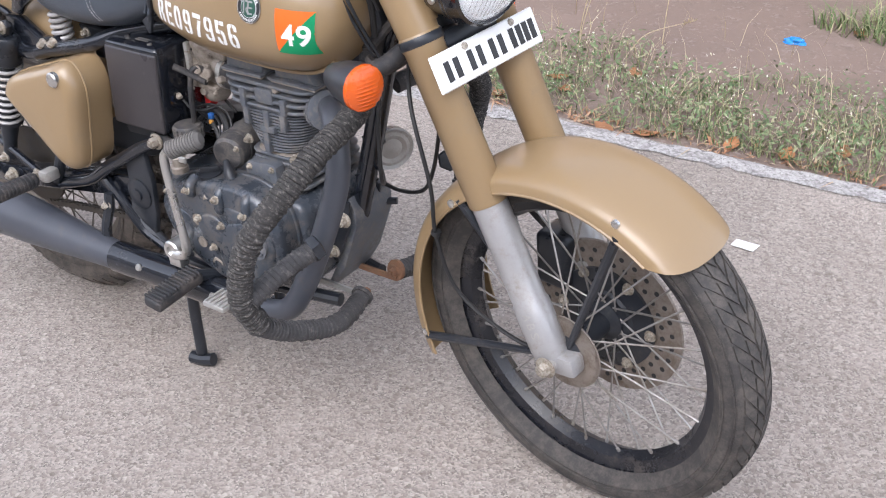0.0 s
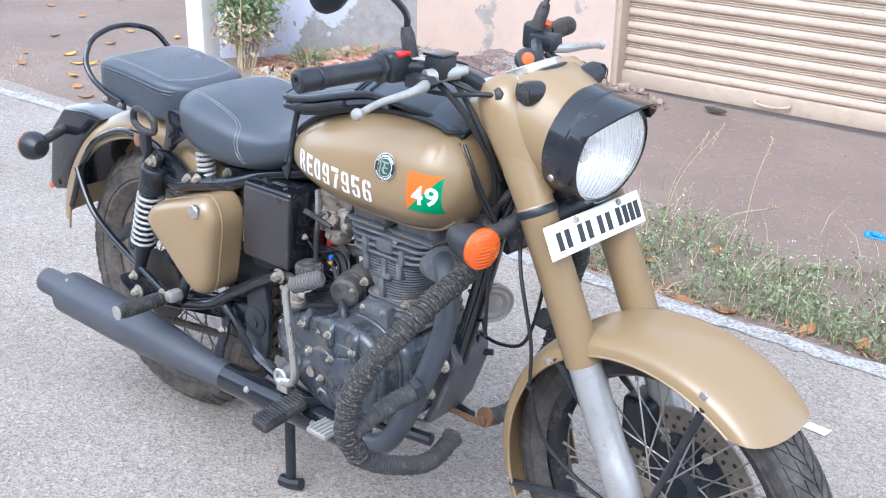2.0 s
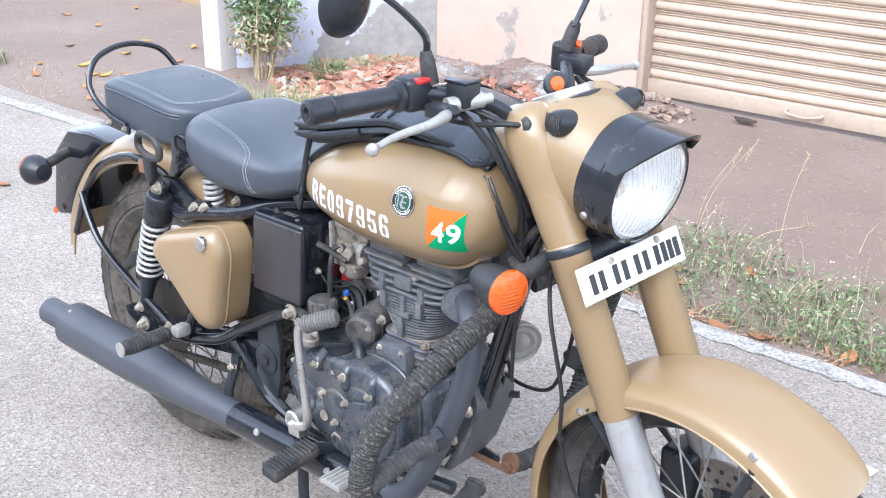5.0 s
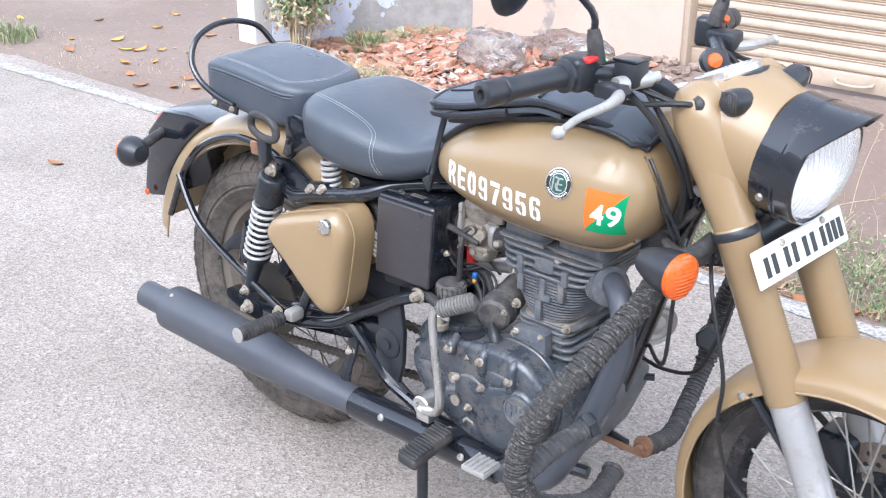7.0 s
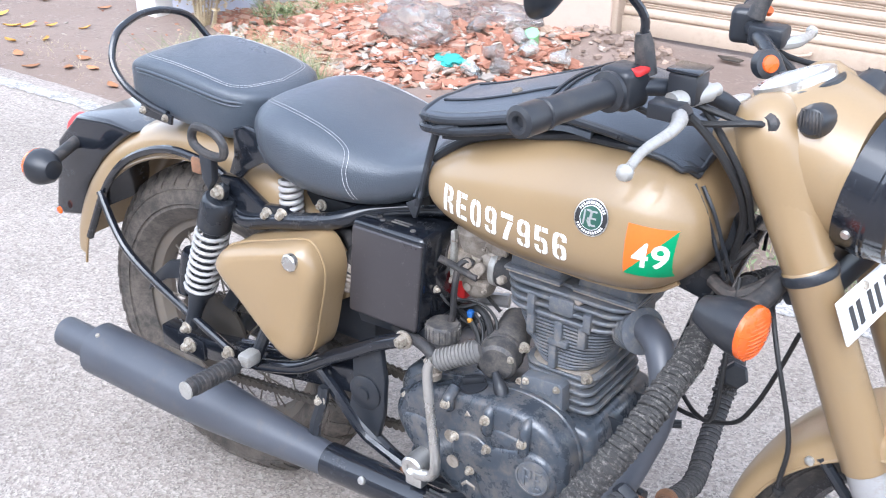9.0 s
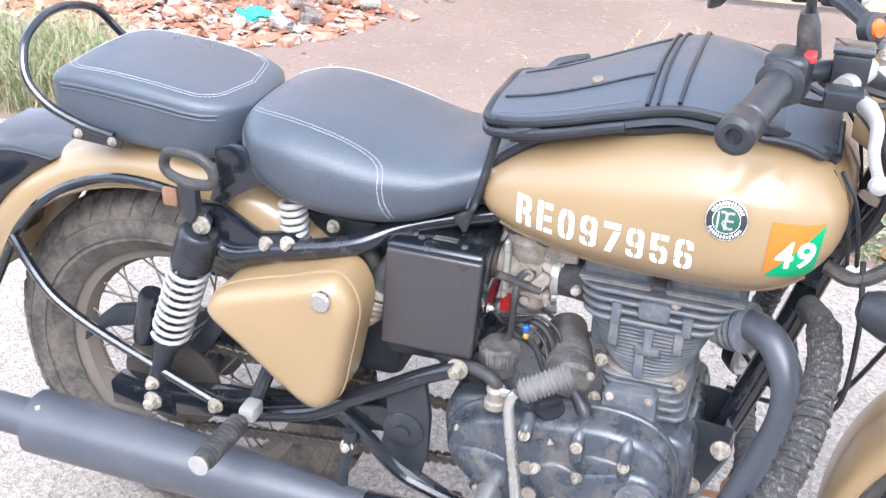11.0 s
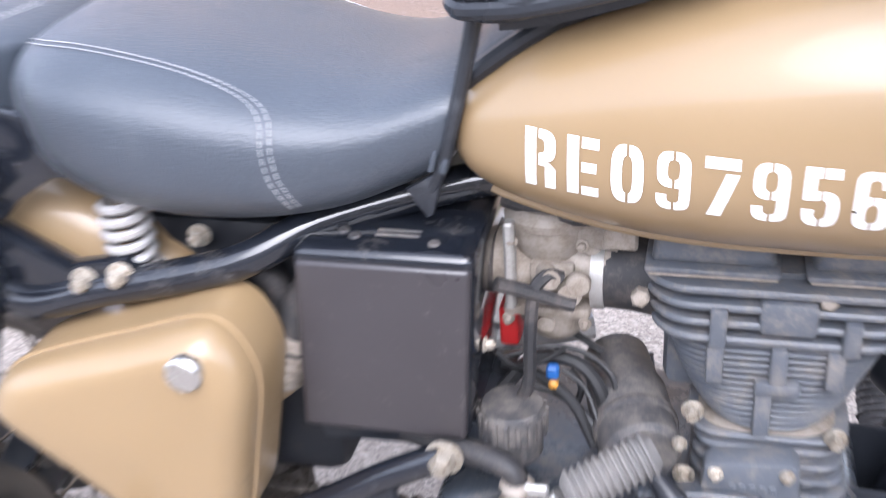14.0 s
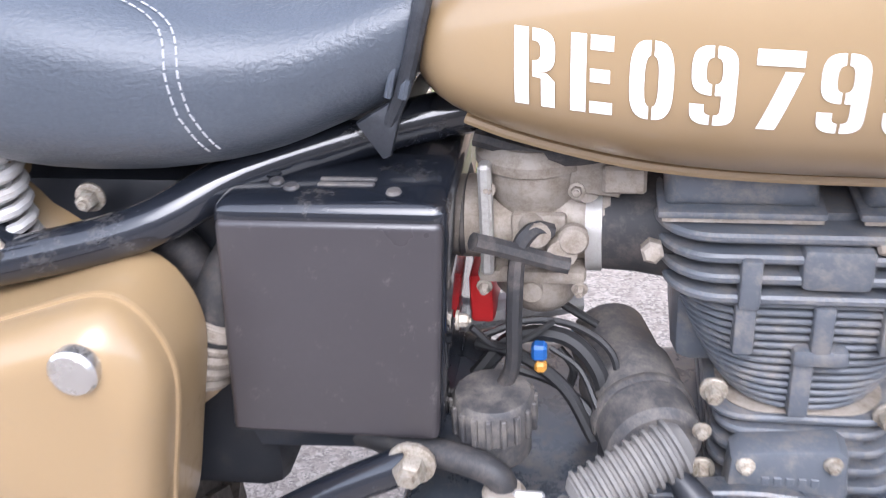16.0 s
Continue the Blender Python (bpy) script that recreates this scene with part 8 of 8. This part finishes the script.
def leaflets(rng, n, where, size, up=0.6):
    """Small pointed leaves at places that where() gives."""
    v, f = [], []
    for _ in range(n):
        p = where(rng)
        if p is None:
            continue
        r = Euler((rng.uniform(-up, up), rng.uniform(-up, up), rng.uniform(0, 6.3))).to_matrix()
        s = size * rng.uniform(0.6, 1.3)
        k = len(v)
        for q_ in ((-1, 0, 0), (-0.35, -0.42, 0.1), (0.45, -0.3, 0.08), (1, 0, -0.12), (0.45, 0.3, 0.08), (-0.35, 0.42, 0.1), (0, 0, -0.04)):
            w_ = r @ (V(*q_) * s)
            v.append((p[0] + w_.x, p[1] + w_.y, p[2] + w_.z))
        f.extend([(k, k + 1, k + 6), (k + 1, k + 2, k + 6), (k + 2, k + 3, k + 6), (k + 3, k + 4, k + 6), (k + 4, k + 5, k + 6), (k + 5, k, k + 6)])
    return v, f


GRASS = island_mat("verge_green", [(0, (0.09, 0.135, 0.05)), (0.4, (0.16, 0.215, 0.085)), (0.68, (0.23, 0.27, 0.12)), (0.85, (0.37, 0.34, 0.19)), (1, (0.48, 0.42, 0.27))], 0.7, 0)
STRAW = island_mat("dry_straw", [(0, (0.34, 0.26, 0.15)), (0.6, (0.48, 0.39, 0.25)), (1, (0.58, 0.5, 0.36))], 0.8, 0)
HERB = island_mat("herb_leaf", [(0, (0.09, 0.14, 0.055)), (0.5, (0.165, 0.225, 0.10)), (0.8, (0.25, 0.285, 0.15)), (1, (0.38, 0.35, 0.21))], 0.6, 0)
PETAL = island_mat("pale_flower", [(0, (0.42, 0.38, 0.26)), (0.6, (0.56, 0.52, 0.40)), (1, (0.72, 0.70, 0.60))], 0.8, 0)


def verge(x, y):
    top = 1.96 + 0.22 * noise.noise(V(x * 2.1, 0, 0)) + 0.10 * noise.noise(V(x * 7, 3, 0)) - 0.9 * max(0, 0.35 - x) - 0.35 * max(0, x - 3.4)
    d = (y - 1.36) / 0.6
    return 1.355 + 0.03 * noise.noise(V(x * 5, 9, 0)) < y < top and rng.random() < (1.05 - 0.75 * max(0, d)) * min(1, max(0.2, 0.86 + 1.4 * noise.noise(V(x * 4.5, y * 6.5, 4)) + 0.5 * noise.noise(V(x * 13, y * 13, 1))))


vg = thing("verge_plants", "low green weeds and pale flowers along the road edge", "plants", kind="stuff")
v, f = blades(rng, 21000, (-0.05, 4.6, 1.33, 2.3), 0.02, 0.085, 0.0016, 1.5, verge)
stuff("grass", v, f, GRASS, "", "", vg)
v, f = leaflets(rng, 24000, lambda r: (lambda x, y: (x, y, ground_z(x, y) + r.uniform(0.005, 0.075)) if verge(x, y) else None)(r.uniform(-0.05, 4.6), r.uniform(1.33, 2.2)), 0.010, 0.8)
stuff("weed_leaves", v, f, HERB, "", "", vg)
v, f = leaflets(rng, 4600, lambda r: (lambda x, y: (x, y, ground_z(x, y) + r.uniform(0.05, 0.12)) if verge(x, y) else None)(r.uniform(-0.05, 4.6), r.uniform(1.36, 2.2)), 0.0048, 0.9)
stuff("flowers", v, f, PETAL, "", "", vg)
v, f = blades(rng, 4600, (0.0, 4.6, 1.36, 2.3), 0.05, 0.17, 0.0011, 1.1, lambda x, y: verge(x, y + 0.1) or rng.random() < 0.1)
stuff("dry_stalks", v, f, STRAW, "", "", vg)
v, f = blades(rng, 900, (0.02, 4.6, 1.33, 1.42), 0.01, 0.05, 0.004, 2.5)
stuff("dry_litter", v, f, island_mat("dry_litter", [(0, (0.36, 0.17, 0.09)), (0.5, (0.46, 0.27, 0.16)), (1, (0.5, 0.4, 0.28))], 0.85, 0), "", "", vg)
for i, (x, y, lx, ly, h) in enumerate(((0.24, 1.92, 0.16, -0.02, 0.36), (0.30, 1.80, 0.20, 0.0, 0.43), (0.12, 1.72, -0.03, 0.0, 0.30), (0.50, 2.05, 0.05, 0.03, 0.33), (0.42, 1.95, 0.22, 0.05, 0.12))):
    sk_ = part("grass_stalk", tube([V(x, y, -0.02), V(x + lx * 0.3, y + ly * 0.3, h * 0.5), V(x + lx, y + ly, h)], [0.0022, 0.0015, 0.001], 6, 6), STRAW, None)
    tagged(sk_, "tall dry grass stalk with a seed head", "grass stalk", "dry grass stalks")
    bm = bmesh.new()
    for k in range(14):
        u = 0.80 + 0.2 * k / 14
        q_ = V(x + lx * u, y + ly * u, h * u)
        d_ = V(rng.uniform(-1, 1), rng.uniform(-1, 1), rng.uniform(0.3, 1.5)).normalized() * rng.uniform(0.008, 0.02)
        tube([q_, q_ + d_ * 0.5, q_ + d_], [0.0006, 0.0016, 0.0005], 5, 2, bm=bm)
    part("seed_head", bm, STRAW, sk_)
# grass tuft behind the tail, weeds at the wall, litter strip
tuft = thing("grass_tuft", "dry tuft of long grass at the road edge", "grass", kind="stuff")
v, f = blades(rng, 2200, (-2.05, -1.38, 1.36, 2.0), 0.10, 0.30, 0.0018, 1.0, lambda x, y: ((x + 1.7) / 0.36) ** 2 + ((y - 1.66) / 0.34) ** 2 < 1)
stuff("blade", v, f, GRASS, "", "", tuft)
v, f = blades(rng, 1600, (-2.1, -1.35, 1.36, 2.05), 0.08, 0.28, 0.0015, 1.3, lambda x, y: ((x + 1.7) / 0.38) ** 2 + ((y - 1.68) / 0.36) ** 2 < 1)
stuff("dry_blade", v, f, STRAW, "", "", tuft)
v, f = blades(rng, 1300, (-4.6, -0.2, 1.33, 1.75), 0.012, 0.045, 0.0013, 1.3, lambda x, y: noise.noise(V(x * 2.2, y * 4, 0)) > 0.0)
stuff("dry_grass", v, f, STRAW, "sparse dry grass and litter along the road edge", "grass")
v, f = blades(rng, 600, (-4.3, -3.75, 1.30, 1.65), 0.04, 0.14, 0.003, 1.2, lambda x, y: ((x + 4.02) / 0.24) ** 2 + ((y - 1.48) / 0.16) ** 2 < 0.7 + 0.5 * noise.noise(V(x * 9, y * 9, 0)))
stuff("weed_clump", v, f, GRASS, "small green weed clump at the road edge", "weeds")
v, f = blades(rng, 1000, (0.85, 1.4, 2.3, 2.7), 0.04, 0.13, 0.0028, 1.2, lambda x, y: ((x - 1.12) / 0.26) ** 2 + ((y - 2.5) / 0.17) ** 2 < 0.7 + 0.5 * noise.noise(V(x * 9, y * 9, 0)))
stuff("weed_clump", v, f, GRASS, "green weed clump on the bare earth", "weeds")
WEED_A, WEED_B = V(-2.36, 2.62, 0), V(-2.02, 2.98, 0)


def by_wall(x, y):
    p = V(x, y, 0)
    u = min(max((p - WEED_A).dot(WEED_B - WEED_A) / (WEED_B - WEED_A).length_squared, 0), 1)
    return (p - WEED_A.lerp(WEED_B, u)).length < 0.13 and noise.noise(V(x * 6, y * 6, 2)) > -0.2


v, f = blades(rng, 5200, (-2.5, -1.9, 2.5, 3.1), 0.05, 0.19, 0.0032, 1.3, by_wall)
stuff("weed_clump", v, f, GRASS, "green weeds growing along the foot of the wall", "weeds")
# bush before the pillar
bush = thing("bush", "leafy green bush with dry lower stems before the pillar", "bush", (0, 0, 0))
stems = []
for i in range(13):
    a, r_ = rng.uniform(0, 6.283), rng.uniform(0.02, 0.16)
    b0 = V(-2.64 + 0.4 * r_ * math.cos(a), 2.36 + 0.4 * r_ * math.sin(a), -0.02)
    t0 = V(-2.64 + r_ * 1.5 * math.cos(a), 2.36 + r_ * 1.0 * math.sin(a), rng.uniform(0.35, 0.75))
    stems.append((b0, t0))
    part("stem", tube([b0, b0.lerp(t0, 0.5) + V(rng.uniform(-0.03, 0.03), rng.uniform(-0.03, 0.03), 0), t0], [0.006, 0.004, 0.002], 6, 4), STRAW, bush)


def on_stem(r):
    b0, t0 = r.choice(stems)
    u = r.uniform(0.35, 1.05) ** 0.8
    q_ = b0.lerp(t0, u)
    return q_ + V(r.gauss(0, 0.045), r.gauss(0, 0.045), r.gauss(0, 0.03))


v, f = leaflets(rng, 1500, on_stem, 0.023, 0.9)
tagged(stuff("leaves", v, f, island_mat("bush_leaf", [(0, (0.12, 0.19, 0.08)), (0.6, (0.22, 0.31, 0.15)), (1, (0.36, 0.42, 0.24))], 0.5, 0), "green leaves", "", bush), kind="stuff")
v, f = leaflets(rng, 700, lambda r: (lambda q_: V(q_.x, q_.y, q_.z * 0.55))(on_stem(r)), 0.018, 1.2)
stuff("dry_leaves", v, f, STRAW, "dry straw-coloured leaves", "", bush)

# unseen plain wall, added behind the camera to darken low sky in reflections
ws = part("wall_south", block((-40, -9.2, -0.1), (40, -9.0, 4.6), 0.01, 1), CONCRETE, None, "plain grey wall, unseen, added behind the camera to darken reflections")
tagged(ws, category="wall", kind="structure")
